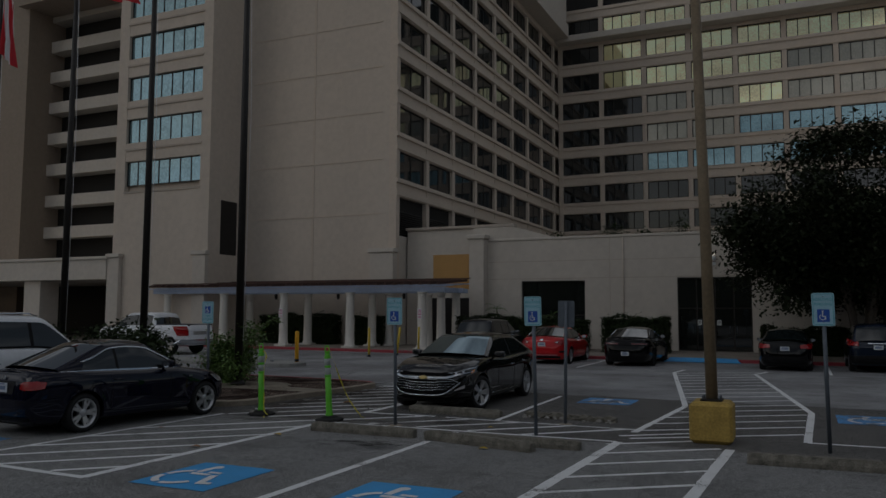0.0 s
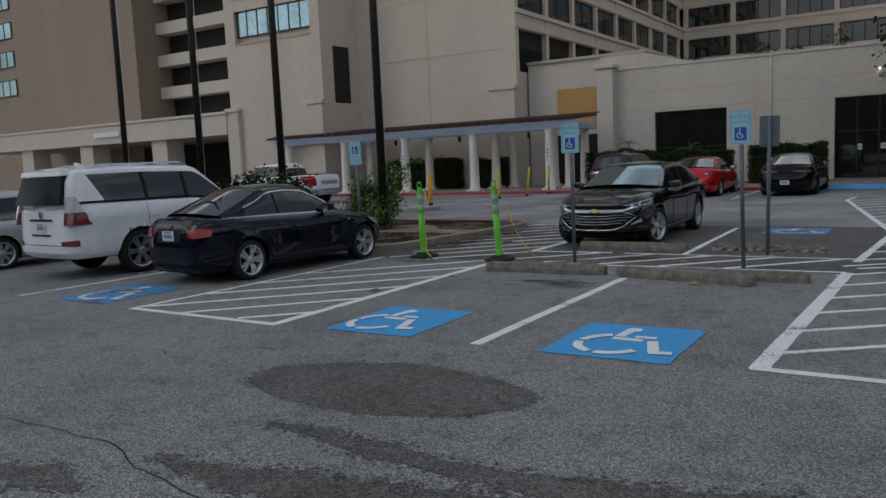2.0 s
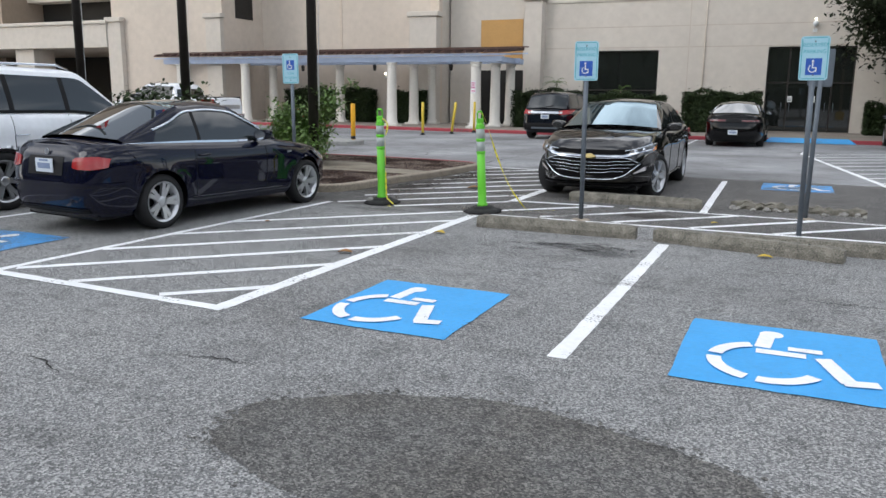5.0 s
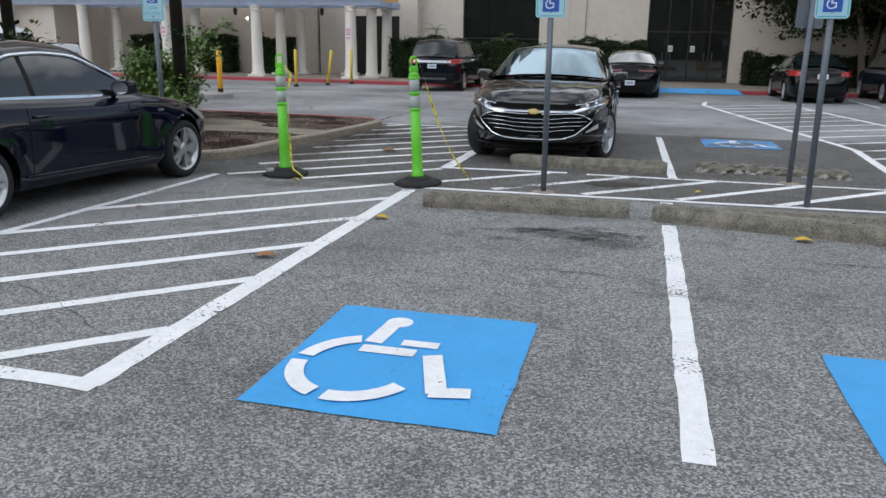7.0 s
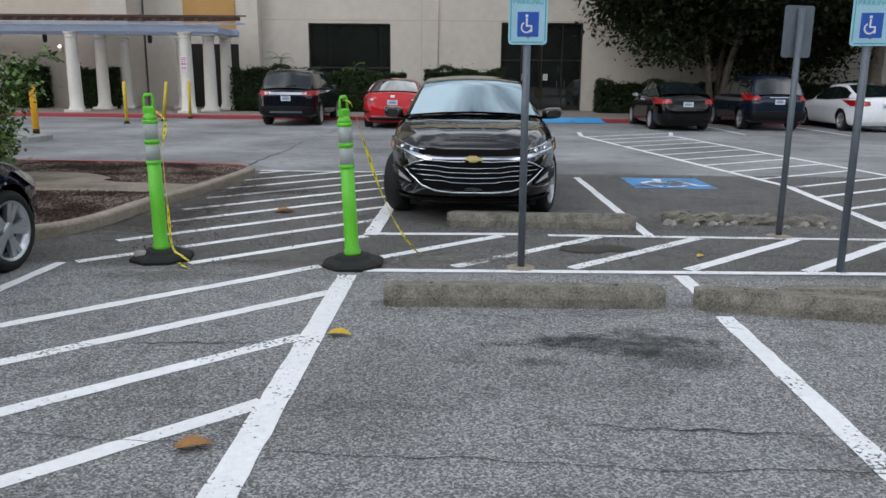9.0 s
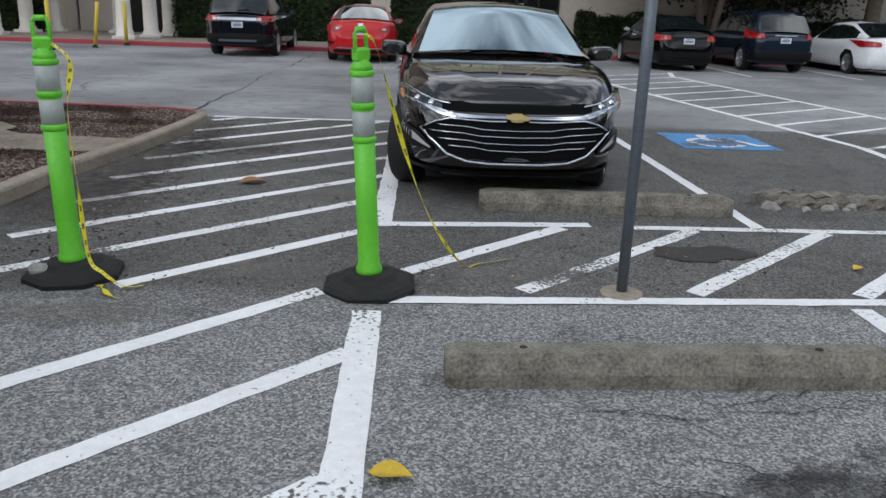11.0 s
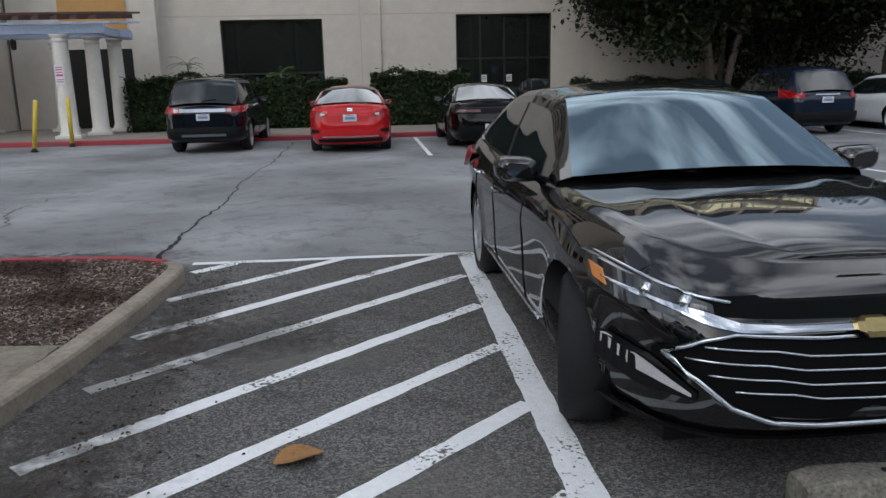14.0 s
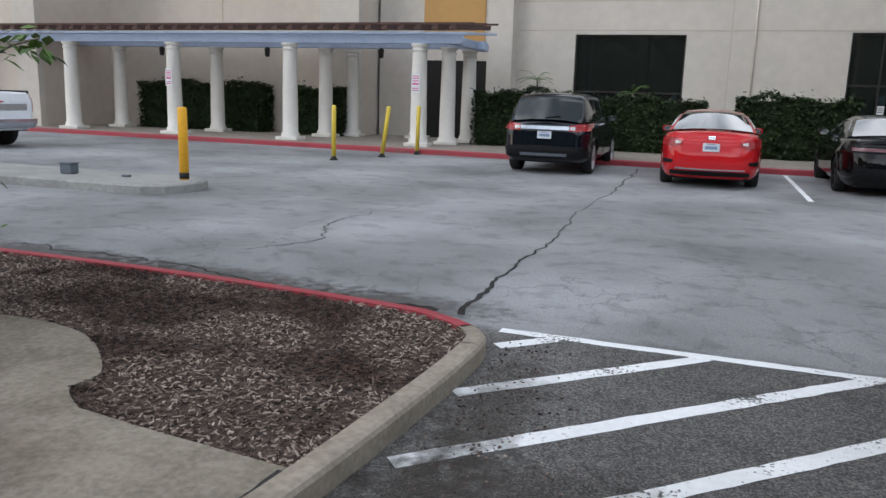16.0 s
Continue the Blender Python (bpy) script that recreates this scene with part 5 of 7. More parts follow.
def parking_sign(x, y, zc=2.1, turn=0, lean=0, back=False, van=False, concrete=False):
    m = pose(x, y, 0, lean, -lean * 0.6, turn)
    label = "grey sign back on steel post" if back else ("blue and white van accessible parking sign on steel post" if van else "blue and white reserved accessible parking sign on steel post")
    ob = thing("parking_sign", m, label, "sign", "parking signs")
    top = zc + 0.22
    g = Geo()
    g.tube((0, 0, 0), (0, 0, top), 0.031, n=14)
    part("post", g, M_STEEL, ob)
    w, h = 0.31, 0.5
    g = Geo()
    s = -1 if not back else 1
    yy = s * 0.036
    pts = []
    rc = 0.03
    for cx, cz, a0 in ((w / 2 - rc, h / 2 - rc, 0), (-w / 2 + rc, h / 2 - rc, 90), (-w / 2 + rc, -h / 2 + rc, 180), (w / 2 - rc, -h / 2 + rc, 270)):
        for k in range(4):
            a = radians(a0 + 30 * k)
            pts.append((cx + rc * math.cos(a), cz + rc * math.sin(a)))
    n = len(pts)
    v = [(px, yy - 0.0015, zc + pz) for px, pz in pts] + [(px, yy + 0.0015, zc + pz) for px, pz in pts]
    g.add(v, [tuple(range(n)), tuple(reversed(range(n, 2 * n)))] + [(i, n + i, n + (i + 1) % n, (i + 1) % n) for i in range(n)])
    pl = part("plate", g, M_STEEL if back else M_SIGNF, ob, "grey bare metal plate" if back else "pale blue sign plate")
    for z in (0.19, -0.19):
        part("bolt", Geo().tube((0, yy - 0.006, zc + z), (0, yy + 0.006, zc + z), 0.01, n=8), M_STEEL, ob)
    if not back:
        f = yy - 0.003
        if van:
            part("symbol_panel", Geo().box(-0.075, f - 0.001, zc - 0.02, 0.075, f, zc + 0.14), M_SIGNB, pl, "blue symbol panel")
            rows = ((T_VAN, -0.08), (T_ACC, -0.15))
            sym = 0.06
        else:
            part("symbol_panel", Geo().box(-0.085, f - 0.001, zc - 0.19, 0.085, f, zc + 0.0), M_SIGNB, pl, "blue symbol panel")
            rows = ((T_RES, 0.15), (T_PARK, 0.075))
            sym = -0.095
        for tm, z in rows:
            o = part("lettering", tm, None, pl, "teal lettering")
            o.matrix_basis = pose(0, f - 0.0005, zc + z, 90, 0, 0)
        s2 = Geo()
        c = (0.0, zc + sym)
        k = 12
        ring = []
        for i in range(k + 1):
            a = radians(120 + 210 * i / k)
            ring += [(c[0] - 0.012 + q * math.cos(a), f - 0.0025, c[1] - 0.022 + q * math.sin(a)) for q in (0.034, 0.046)]
        s2.add(ring, [(2 * i, 2 * i + 2, 2 * i + 3, 2 * i + 1) for i in range(k)])
        s2.box(-0.018, f - 0.003, c[1] - 0.01, -0.004, f - 0.002, c[1] + 0.05)
        s2.box(-0.018, f - 0.003, c[1] - 0.018, 0.032, f - 0.002, c[1] - 0.006)
        s2.box(0.022, f - 0.003, c[1] - 0.06, 0.034, f - 0.002, c[1] - 0.01)
        s2.box(-0.022, f - 0.003, c[1] + 0.055, 0.0, f - 0.002, c[1] + 0.075)
        part("wheelchair_symbol", s2, M_SIGNW, pl, "white wheelchair symbol")
        g = Geo()
        for z0, z1 in ((h / 2 - 0.022, h / 2 - 0.014), (-h / 2 + 0.014, -h / 2 + 0.022)):
            g.box(-w / 2 + 0.03, f - 0.001, zc + z0, w / 2 - 0.03, f, zc + z1)
        for x0 in (-w / 2 + 0.014, w / 2 - 0.022):
            g.box(x0, f - 0.001, zc - h / 2 + 0.03, x0 + 0.008, f, zc + h / 2 - 0.03)
        part("border", g, M_SIGNG, pl, "teal border line")
    if concrete:
        part("footing", Geo().lathe([(0.13, 0.001), (0.12, 0.012), (0.05, 0.02)], 11), M_KERB, ob)
    return ob


parking_sign(-5.68, 12.99, 2.1, 3, 0.5, concrete=True)
parking_sign(-2.98, 13.0, 2.11, -2, 1.0)
parking_sign(-2.9, 14.52, 2.06, 8, -1.2, back=True, concrete=True)
parking_sign(-11.08, 14.1, 2.06, 4, 0.5, van=True)
parking_sign(1.5, 13.35, 2.15, -4, 1.0)

# ---- lamp post on yellow base, flagpoles ----
lp = thing("lamp_post", pose(-0.2, 13.7, 0), "tall tan lamp post on square yellow concrete base", "lamp post")
part("base", Geo().box(-0.33, -0.33, 0, 0.33, 0.33, 0.66, 0.06), M_YBASE, lp, "faded yellow concrete base")
part("base_plate", Geo().box(-0.17, -0.17, 0.66, 0.17, 0.17, 0.69, 0.008), M_BRONZE, lp)
for sx in (-1, 1):
    for sy in (-1, 1):
        part("anchor_bolt", Geo().tube((sx * 0.13, sy * 0.13, 0.68), (sx * 0.13, sy * 0.13, 0.75), 0.014, n=8), M_STEEL, lp)
part("pole", Geo().path([(0, 0, 0.69), (-0.05, 0, 4), (-0.16, 0, 9.5)], [0.095, 0.09, 0.075], 16), M_TANPOLE, lp)
part("lamp_head", Geo().box(-0.5, -0.2, 9.45, 0.2, 0.2, 9.62, 0.03), M_TANPOLE, lp)


def flagpole(x, y, h, r, flag=None, seed=0):
    ob = thing("flagpole", pose(x, y, 0.1), "tall dark bronze tapered flagpole" + (" with hanging flag" if flag else ""), "flagpole", "flagpoles")
    part("shaft", Geo().path([(0, 0, 0), (0, 0, h * 0.5), (0, 0, h)], [r, r * 0.85, r * 0.5], 18), M_BRONZE, ob)
    part("collar", Geo().lathe([(r * 1.8, 0), (r * 1.7, 0.08), (r * 1.05, 0.16)], 18), M_BRONZE, ob)
    part("halyard", Geo().path([(r + 0.05, -0.02, 1.2), (r + 0.12, 0, h * 0.5), (r * 0.6, 0, h * 0.95)], 0.008, 5), M_FLAGW, ob)
    if flag:
        kinds, z0, z1, wid = flag
        n, mrow = 14, 12
        rr = random.Random(seed)
        for k, matl in enumerate(kinds):
            g = Geo()
            a, b = k / len(kinds), (k + 1) / len(kinds)
            v = []
            for j in range(mrow + 1):
                u = j / mrow
                for i in range(n + 1):
                    s = a + (b - a) * i / n
                    fold = 0.1 * math.sin(s * 17 + u * 3.0)
                    v.append((0.1 + s * wid * (0.75 + 0.25 * u), fold * (0.4 + u), z1 - (z1 - z0) * u - s * 0.9 * (1 - 0.3 * u)))
            g.add(v, [(j * (n + 1) + i, j * (n + 1) + i + 1, (j + 1) * (n + 1) + i + 1, (j + 1) * (n + 1) + i) for j in range(mrow) for i in range(n)], True)
            part("flag_panel", g, matl, ob)
    return ob


flagpole(-12.66, 17.08, 15.0, 0.11)
flagpole(-16.45, 17.4, 15.0, 0.11, ((M_FLAGB, M_FLAGW, M_FLAGW), 11.75, 13.5, 2.2), 1)
flagpole(-19.95, 17.5, 15.0, 0.11, ((M_FLAGB, M_FLAGR, M_FLAGR, M_FLAGR), 12.15, 13.9, 2.6), 2)
flagpole(-24.6, 18.2, 15.0, 0.11, ((M_FLAGB, M_FLAGR, M_FLAGW, M_FLAGR, M_FLAGW, M_FLAGR, M_FLAGW, M_FLAGR), 11.15, 13.7, 0.75), 3)

# ---- channelizer posts with tape ----
def channelizer(x, y, turn, lean, label, nod=1.5, grip=0):
    ob = thing("channelizer_post", pose(x, y, 0, nod, -lean, turn) @ Matrix.Diagonal((0.92, 0.92, 1.275, 1)), label, "traffic post", "lime channelizer posts")
    g = Geo()
    pts = [(0.3 * math.cos(a), 0.3 * math.sin(a)) for a in (math.pi / 8 + k * math.pi / 4 for k in range(8))]
    rings = [[(px * k, py * k, z) for px, py in pts] for k, z in ((1.0, 0.0), (1.0, 0.025), (0.9, 0.04), (0.62, 0.055), (0.5, 0.075), (0.4, 0.08))]
    part("base", g.loft(rings), M_RUBBER, ob, "black rubber octagonal base")
    part("body", Geo().lathe([(0.08, 0.07), (0.08, 0.1), (0.066, 0.115), (0.064, 0.3), (0.062, 0.66)], 24), M_GREEN, ob)
    for z in (0.66, 0.8, 0.93):
        part("ring", Geo().lathe([(0.063, z), (0.071, z + 0.008), (0.071, z + 0.02), (0.063, z + 0.028)], 24), M_GREEN, ob)
    for z in (0.69, 0.83):
        part("reflective_band", Geo().lathe([(0.064, z - 0.002), (0.064, z + 0.102)], 24), M_REFLECT, ob, "silver reflective band")
    part("neck", Geo().lathe([(0.063, 0.955), (0.062, 0.975), (0.045, 0.99), (0.04, 1.0)], 24), M_GREEN, ob)
    part("core", Geo().lathe([(0.0625, 0.66), (0.0625, 0.96)], 24), M_GREEN, ob)
    h = Geo()
    h.box(-0.05, -0.03, 0.99, 0.05, 0.03, 1.045, 0.01)
    h.path([(-0.042, 0, 1.03), (-0.042, 0, 1.1), (-0.03, 0, 1.118), (0.03, 0, 1.118), (0.042, 0, 1.1), (0.042, 0, 1.03)], 0.012, 8)
    part("handle", h, M_GREEN, ob).matrix_basis = pose(0, 0, 0, 0, 0, grip)
    return ob


channelizer(-8.83, 13.14, 10, 0.7, "lime green channelizer post with reflective bands on rubber base")
channelizer(-7.125, 13.02, 0, 2.1, "lime green channelizer post with reflective bands on rubber base", 1.9, 48)


def tape(pts, w, label, twist=3.0, seed=0):
    pts = smooth_line(pts, 12)
    rr = random.Random(seed)
    ob = thing("caution_tape", pose(0, 0, 0), label, "tape", "caution tapes")
    g, ink = Geo(), Geo()
    v = []
    for i, p in enumerate(pts):
        a = twist * math.sin(i * 0.13 + seed) * 0.5
        k = w / 2 * (0.68 + 0.18 * math.sin(i * 0.37 + seed))
        v += [(p[0] - k * math.cos(a), p[1] - k * math.sin(a), p[2]), (p[0] + k * math.cos(a), p[1] + k * math.sin(a), p[2] + 0.004)]
    g.add(v, [(2 * i, 2 * i + 1, 2 * i + 3, 2 * i + 2) for i in range(len(pts) - 1)])
    part("band", g, M_TAPE, ob)
    for i in range(2, len(pts) - 2, 3):
        a, b = Vector(v[2 * i]), Vector(v[2 * i + 1])
        c, d = Vector(v[2 * i + 2]), Vector(v[2 * i + 3])
        for lo, hi in ((0.3, 0.48), (0.55, 0.72)):
            q = [a.lerp(b, lo), a.lerp(b, hi), c.lerp(d, hi), c.lerp(d, lo)]
            n = (q[1] - q[0]).cross(q[3] - q[0]).normalized() * 0.0015
            n = -n if n.y > 0 else n
            part("print_bar", Geo().add([p + n for p in q], [(0, 1, 2, 3)]), M_TAPEINK, ob)
    return ob


tape([(-8.8, 13.1, 1.3), (-8.71, 13.1, 1.2), (-8.74, 13.08, 0.95), (-8.73, 13.08, 0.5), (-8.7, 13.05, 0.14), (-8.6, 12.98, 0.07), (-8.48, 12.92, 0.02), (-8.38, 12.95, 0.012)], 0.04, "yellow caution tape hanging from lime post", seed=1)
tape([(-7.18, 12.97, 1.4), (-7.12, 12.95, 1.38), (-7.07, 12.97, 1.26), (-6.93, 13.1, 0.75), (-6.78, 13.22, 0.35), (-6.58, 13.38, 0.03), (-6.46, 13.45, 0.014), (-6.22, 13.58, 0.012)], 0.03, "yellow caution tape trailing from lime post to asphalt", seed=2)
tape([(-8.62, 12.95, 0.012), (-8.55, 12.85, 0.013), (-8.45, 12.75, 0.012)], 0.075, "yellow caution tape scrap on asphalt", seed=3)
g = Geo().loft([[(0.07 * k * math.cos(a) * (1 + 0.2 * math.sin(3 * a)), 0.05 * k * math.sin(a), z) for a in (0, 0.8, 1.7, 2.6, 3.5, 4.4, 5.4)] for k, z in ((0.9, 0), (1, 0.03), (0.6, 0.055))])
o = solid("stone", g, M_ROCK, "pale broken stone on rubber base", "stone")
o.matrix_world = pose(-8.98, 13.04, 0.04)

# ---- bollard, flexible posts, median bits ----
b = thing("bollard", pose(-16.5, 25.2, 0.148), "thick yellow bollard on concrete median", "bollard")
part("post", Geo().lathe([(0.076, 0), (0.076, 1.15), (0.066, 1.175), (0.02, 1.18)], 20), M_YELLOW, b)
part("foot_strap", Geo().lathe([(0.0775, 0.02), (0.0775, 0.12)], 20), M_RUBBER, b)
for x, y, ly in ((-17.12, 31.8, 0), (-16.55, 33.45, 8), (-16.15, 35.0, 1)):
    f = thing("flexible_post", pose(x, y, 0.0, 0, ly, 0), "slim yellow flexible delineator post on asphalt", "traffic post", "yellow flexible posts")
    part("foot", Geo().lathe([(0.1, 0.0), (0.1, 0.03), (0.06, 0.06), (0.05, 0.14)], 14), M_RUBBER, f, "black rubber foot")
    part("tube", Geo().lathe([(0.056, 0.1), (0.056, 1.32), (0.03, 1.34)], 16), M_YFLEX, f)
o = thing("conduit_box", pose(-18.6, 24.9, 0.15), "small grey conduit box on concrete median", "utility box")
part("box", Geo().box(-0.12, -0.09, 0, 0.12, 0.09, 0.17, 0.015), M_STEEL, o)
part("lid", Geo().box(-0.13, -0.1, 0.17, 0.13, 0.1, 0.19, 0.005), M_STEEL, o)
o = solid("median_stub", Geo().box(-0.07, -0.04, 0, 0.07, 0.04, 0.04, 0.01), M_STEEL, "flat grey metal stub on concrete median", "fixture")
o.matrix_world = pose(-17.5, 25.0, 0.149)

# ---- planter shrubs ----
sh = shrub("flowering_shrub", -13.45, 17.8, 0.1, 0.92, 0.8, 1.12, 10000, 0.1, M_LEAF, "bushy green shrub with red flowers in planter", 61, 14)
rr = random.Random(9)
for _ in range(22):
    p = Vector((rr.gauss(0, 0.4), rr.gauss(0, 0.4), rr.uniform(0.3, 1.4)))
    g = Geo()
    for k in range(5):
        a = 6.283 * k / 5 + rr.uniform(-0.3, 0.3)
        d, w = Vector((math.cos(a), math.sin(a), 0.5)) * 0.03, Vector((-math.sin(a), math.cos(a), 0)) * 0.012
        g.add([p, p + d * 0.6 + w, p + d, p + d * 0.6 - w], [(0, 1, 2, 3)])
    part("flower", g, M_FLAGR, sh, "small red flower")
g = Geo()
leaf_pts = smooth_line([(0.3, 0, 0.9), (0.6, 0.2, 1.4), (0.9, 0.5, 1.72), (1.1, 0.6, 1.8)], 6)
g.path(leaf_pts, 0.008, 5)
part("long_shoot", g, M_BARK, sh)
g = Geo()
leaf_cloud(g, 110, lambda q: tuple(Vector(leaf_pts[q.randrange(len(leaf_pts))]) + Vector((q.gauss(0, 0.05), q.gauss(0, 0.05), q.gauss(0, 0.05)))), 0.11, random.Random(12))
part("shoot_leaves", g, M_LEAF, sh)
shrub("planter_shrub", -15.2, 16.4, 0.1, 0.7, 0.7, 1.3, 2600, 0.14, M_LEAFD, "loose dark green shrub in planter", 62, 10)
shrub("planter_shrub", -17.3, 17.0, 0.1, 1.3, 0.9, 1.25, 3600, 0.14, M_LEAFD, "loose dark green shrub in planter", 63, 10)
shrub("planter_shrub", -19.8, 17.0, 0.1, 1.3, 0.9, 1.2, 3000, 0.14, M_LEAFD, "loose dark green shrub in planter", 64, 10)
shrub("planter_shrub", -22.5, 17.0, 0.1, 1.1, 0.8, 1.2, 3000, 0.14, M_LEAFD, "loose dark green shrub in planter", 65, 10)

# ---- trees by the entrance ----
def tree(x, y, h, rad, seed, stems, n, label, lowest=2.2):
    r = random.Random(seed)
    ob = thing("tree", pose(x, y, 0.1), label, "tree", "trees by the wing")
    g = Geo()
    tips = []
    for k in range(stems):
        a = 6.283 * k / stems + r.uniform(-0.4, 0.4)
        lean = r.uniform(0.25, 0.6) if stems > 1 else 0.1
        p = [(0.12 * math.cos(a), 0.12 * math.sin(a), 0), (lean * math.cos(a), lean * math.sin(a), h * 0.2), (lean * 2.2 * math.cos(a), lean * 2.2 * math.sin(a), h * 0.42), (lean * 3.2 * math.cos(a + 0.3), lean * 3.2 * math.sin(a + 0.3), h * 0.65)]
        g.path(p, [0.13, 0.1, 0.07, 0.03] if stems > 1 else [0.32, 0.26, 0.18, 0.08], 9)
        for _ in range(7):
            b = r.uniform(0, 6.283)
            q0 = Vector(p[2]).lerp(Vector(p[3]), r.uniform(-0.6, 1))
            q1 = q0 + Vector((math.cos(b) * rad * r.uniform(0.4, 0.85), math.sin(b) * rad * r.uniform(0.4, 0.85), r.uniform(0.0, h * 0.28)))
            g.path([q0, q0.lerp(q1, 0.5) + Vector((0, 0, 0.3)), q1], [0.05, 0.03, 0.012], 6)
            tips += [q1, q0.lerp(q1, 0.65)]
    part("trunk", g, M_BARK, ob)
    clumps = [t + Vector((r.gauss(0, 0.5), r.gauss(0, 0.5), r.gauss(0, 0.4))) for t in tips for _ in range(3)]
    for _ in range(90):
        a, e = r.uniform(0, 6.283), r.uniform(-0.35, 1.4)
        k = rad * r.uniform(0.75, 1.0)
        clumps.append(Vector((k * math.cos(a) * math.cos(e), k * math.sin(a) * math.cos(e), h * 0.55 + (h * 0.45) * math.sin(e))))
    g = Geo()

    def place(q):
        c = clumps[q.randrange(len(clumps))]
        p = c + Vector((q.gauss(0, 0.5), q.gauss(0, 0.5), q.gauss(0, 0.42)))
        return None if p.z < lowest else p
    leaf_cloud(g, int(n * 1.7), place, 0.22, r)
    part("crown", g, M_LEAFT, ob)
    return ob


# crown edges brought low to darken the shaded wall behind the cars
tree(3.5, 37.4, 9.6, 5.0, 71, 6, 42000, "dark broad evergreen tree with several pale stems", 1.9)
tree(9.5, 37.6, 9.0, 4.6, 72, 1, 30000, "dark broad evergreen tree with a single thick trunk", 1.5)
# extra foliage, added in place of the shade on the wing wall
tree(6.6, 39.6, 7.2, 3.4, 73, 3, 26000, "small dense evergreen tree added to darken the shaded wing wall", 0.7)

# ---- unseen trees behind the walk, drawn close and round to darken glass and paint ----
r = random.Random(31)
g = Geo()
for i in range(120):
    a = radians(190 + 205 * i / 120)
    d = r.uniform(48, 62)
    cx, cy, hh, ww = d * math.cos(a), d * math.sin(a), r.uniform(9, 15), r.uniform(4, 6.5)
    rings = []
    for z, k in ((0, 0.6), (0.25, 1.0), (0.6, 0.9), (0.85, 0.55), (1.0, 0.1)):
        rings.append([(cx + ww * k * math.cos(t) * r.uniform(0.75, 1.2), cy + ww * k * math.sin(t) * r.uniform(0.75, 1.2), hh * z) for t in (2 * math.pi * q / 9 for q in range(9))])
    g.loft(rings)
solid("backdrop", g, M_FAR, "dark line of unseen trees, set round to darken reflections", "trees", kind="stuff")

# ---- leaves on the asphalt ----
def fallen_leaf(x, y, s, turn, material, label):
    g = Geo()
    v = []
    for i in range(9):
        u = i / 8
        w = 0.32 * math.sin(math.pi * u ** 0.8) * s
        cu = 0.1 * s * math.sin(u * 3)
        v += [(u * s - s / 2, -w, 0.012 + cu + 0.12 * w), (u * s - s / 2, 0, 0.008 + cu * 0.6), (u * s - s / 2, w, 0.012 + cu + 0.16 * w)]
    g.add(v, [(3 * i + j, 3 * i + 3 + j, 3 * i + 4 + j, 3 * i + 1 + j) for i in range(8) for j in (0, 1)])
    o = solid("fallen_leaf", g, material, label, "leaf", "fallen leaves")
    o.matrix_world = pose(x, y, 0.002, 0, 0, turn)


fallen_leaf(-8.3, 15.6, 0.24, 20, M_DEADLEAF, "curled brown dry leaf on asphalt")
fallen_leaf(-6.95, 11.15, 0.16, -10, M_YLEAF, "yellow fallen leaf on asphalt")
fallen_leaf(-7.35, 9.62, 0.17, 15, M_DEADLEAF, "curled brown dry leaf on asphalt")
fallen_leaf(-3.3, 11.38, 0.16, 0, M_YLEAF, "yellow fallen leaf beside wheel stop")
fallen_leaf(-4.0, 13.5, 0.1, 30, M_YLEAF, "small yellow leaf on asphalt")
fallen_leaf(-9.3, 10.9, 0.08, 60, M_DEADLEAF, "small brown leaf on asphalt")

# ---- cars ----
def car_paint(name, color, flake=0.0, ior=1.5):
    m = mat(name, color, 0.45, metal=flake, var=0.05, scale=1.5, spec=0.03, coat=1.0)
    m.node_tree.nodes["Principled BSDF"].inputs["Coat IOR"].default_value = ior
    return m


# one black twice: weak coat for tree shade, strong coat for bright sky
P_BLACK = car_paint("black_car_paint", (0.002, 0.002, 0.0025), 0.0, 1.4)
P_GLOSS = car_paint("sky_reflecting_black_paint", (0.003, 0.003, 0.0035), 0.0, 1.82)
P_NAVY = car_paint("navy_car_paint", (0.0012, 0.002, 0.012), 0.0, 1.42)
P_WHITE = car_paint("pearl_white_car_paint", (0.83, 0.85, 0.88), 0.0, 1.45)
P_RED = car_paint("red_car_paint", (0.5, 0.012, 0.016), 0.1)
P_SLATE = car_paint("dark_slate_car_paint", (0.004, 0.006, 0.011), 0.05)
M_CARGLASS = mat("tinted_car_glass", (0.012, 0.016, 0.017), 0.02, var=0.1, spec=0.9)
M_WSHIELD = mat("windscreen_glass", (0.012, 0.02, 0.024), 0.015, var=0.1, spec=1.0)
M_WSHIELD.node_tree.nodes["Principled BSDF"].inputs["IOR"].default_value = 2.2
# blue of the mirrored sky put into the reflection tint
M_WSHIELD.node_tree.nodes["Principled BSDF"].inputs["Specular Tint"].default_value = (0.66, 0.87, 1.0, 1)
M_REARGL = mat("rear_window_glass", (0.012, 0.018, 0.02), 0.015, var=0.1, spec=1.0, coat=0.4)
M_REARGL.node_tree.nodes["Principled BSDF"].inputs["IOR"].default_value = 1.85
M_CHROME = mat("chrome", (0.6, 0.63, 0.68), 0.12, metal=1.0, var=0.04)
M_ALLOY = mat("alloy_rim", (0.52, 0.53, 0.55), 0.3, metal=0.8, var=0.08)
M_TYRE = mat("tyre_rubber", (0.009, 0.009, 0.01), 0.8, var=0.3, scale=14, bump=0.4)
M_TRIMBLK = mat("black_plastic_trim", (0.006, 0.006, 0.007), 0.5, var=0.15, scale=10, spec=0.2)
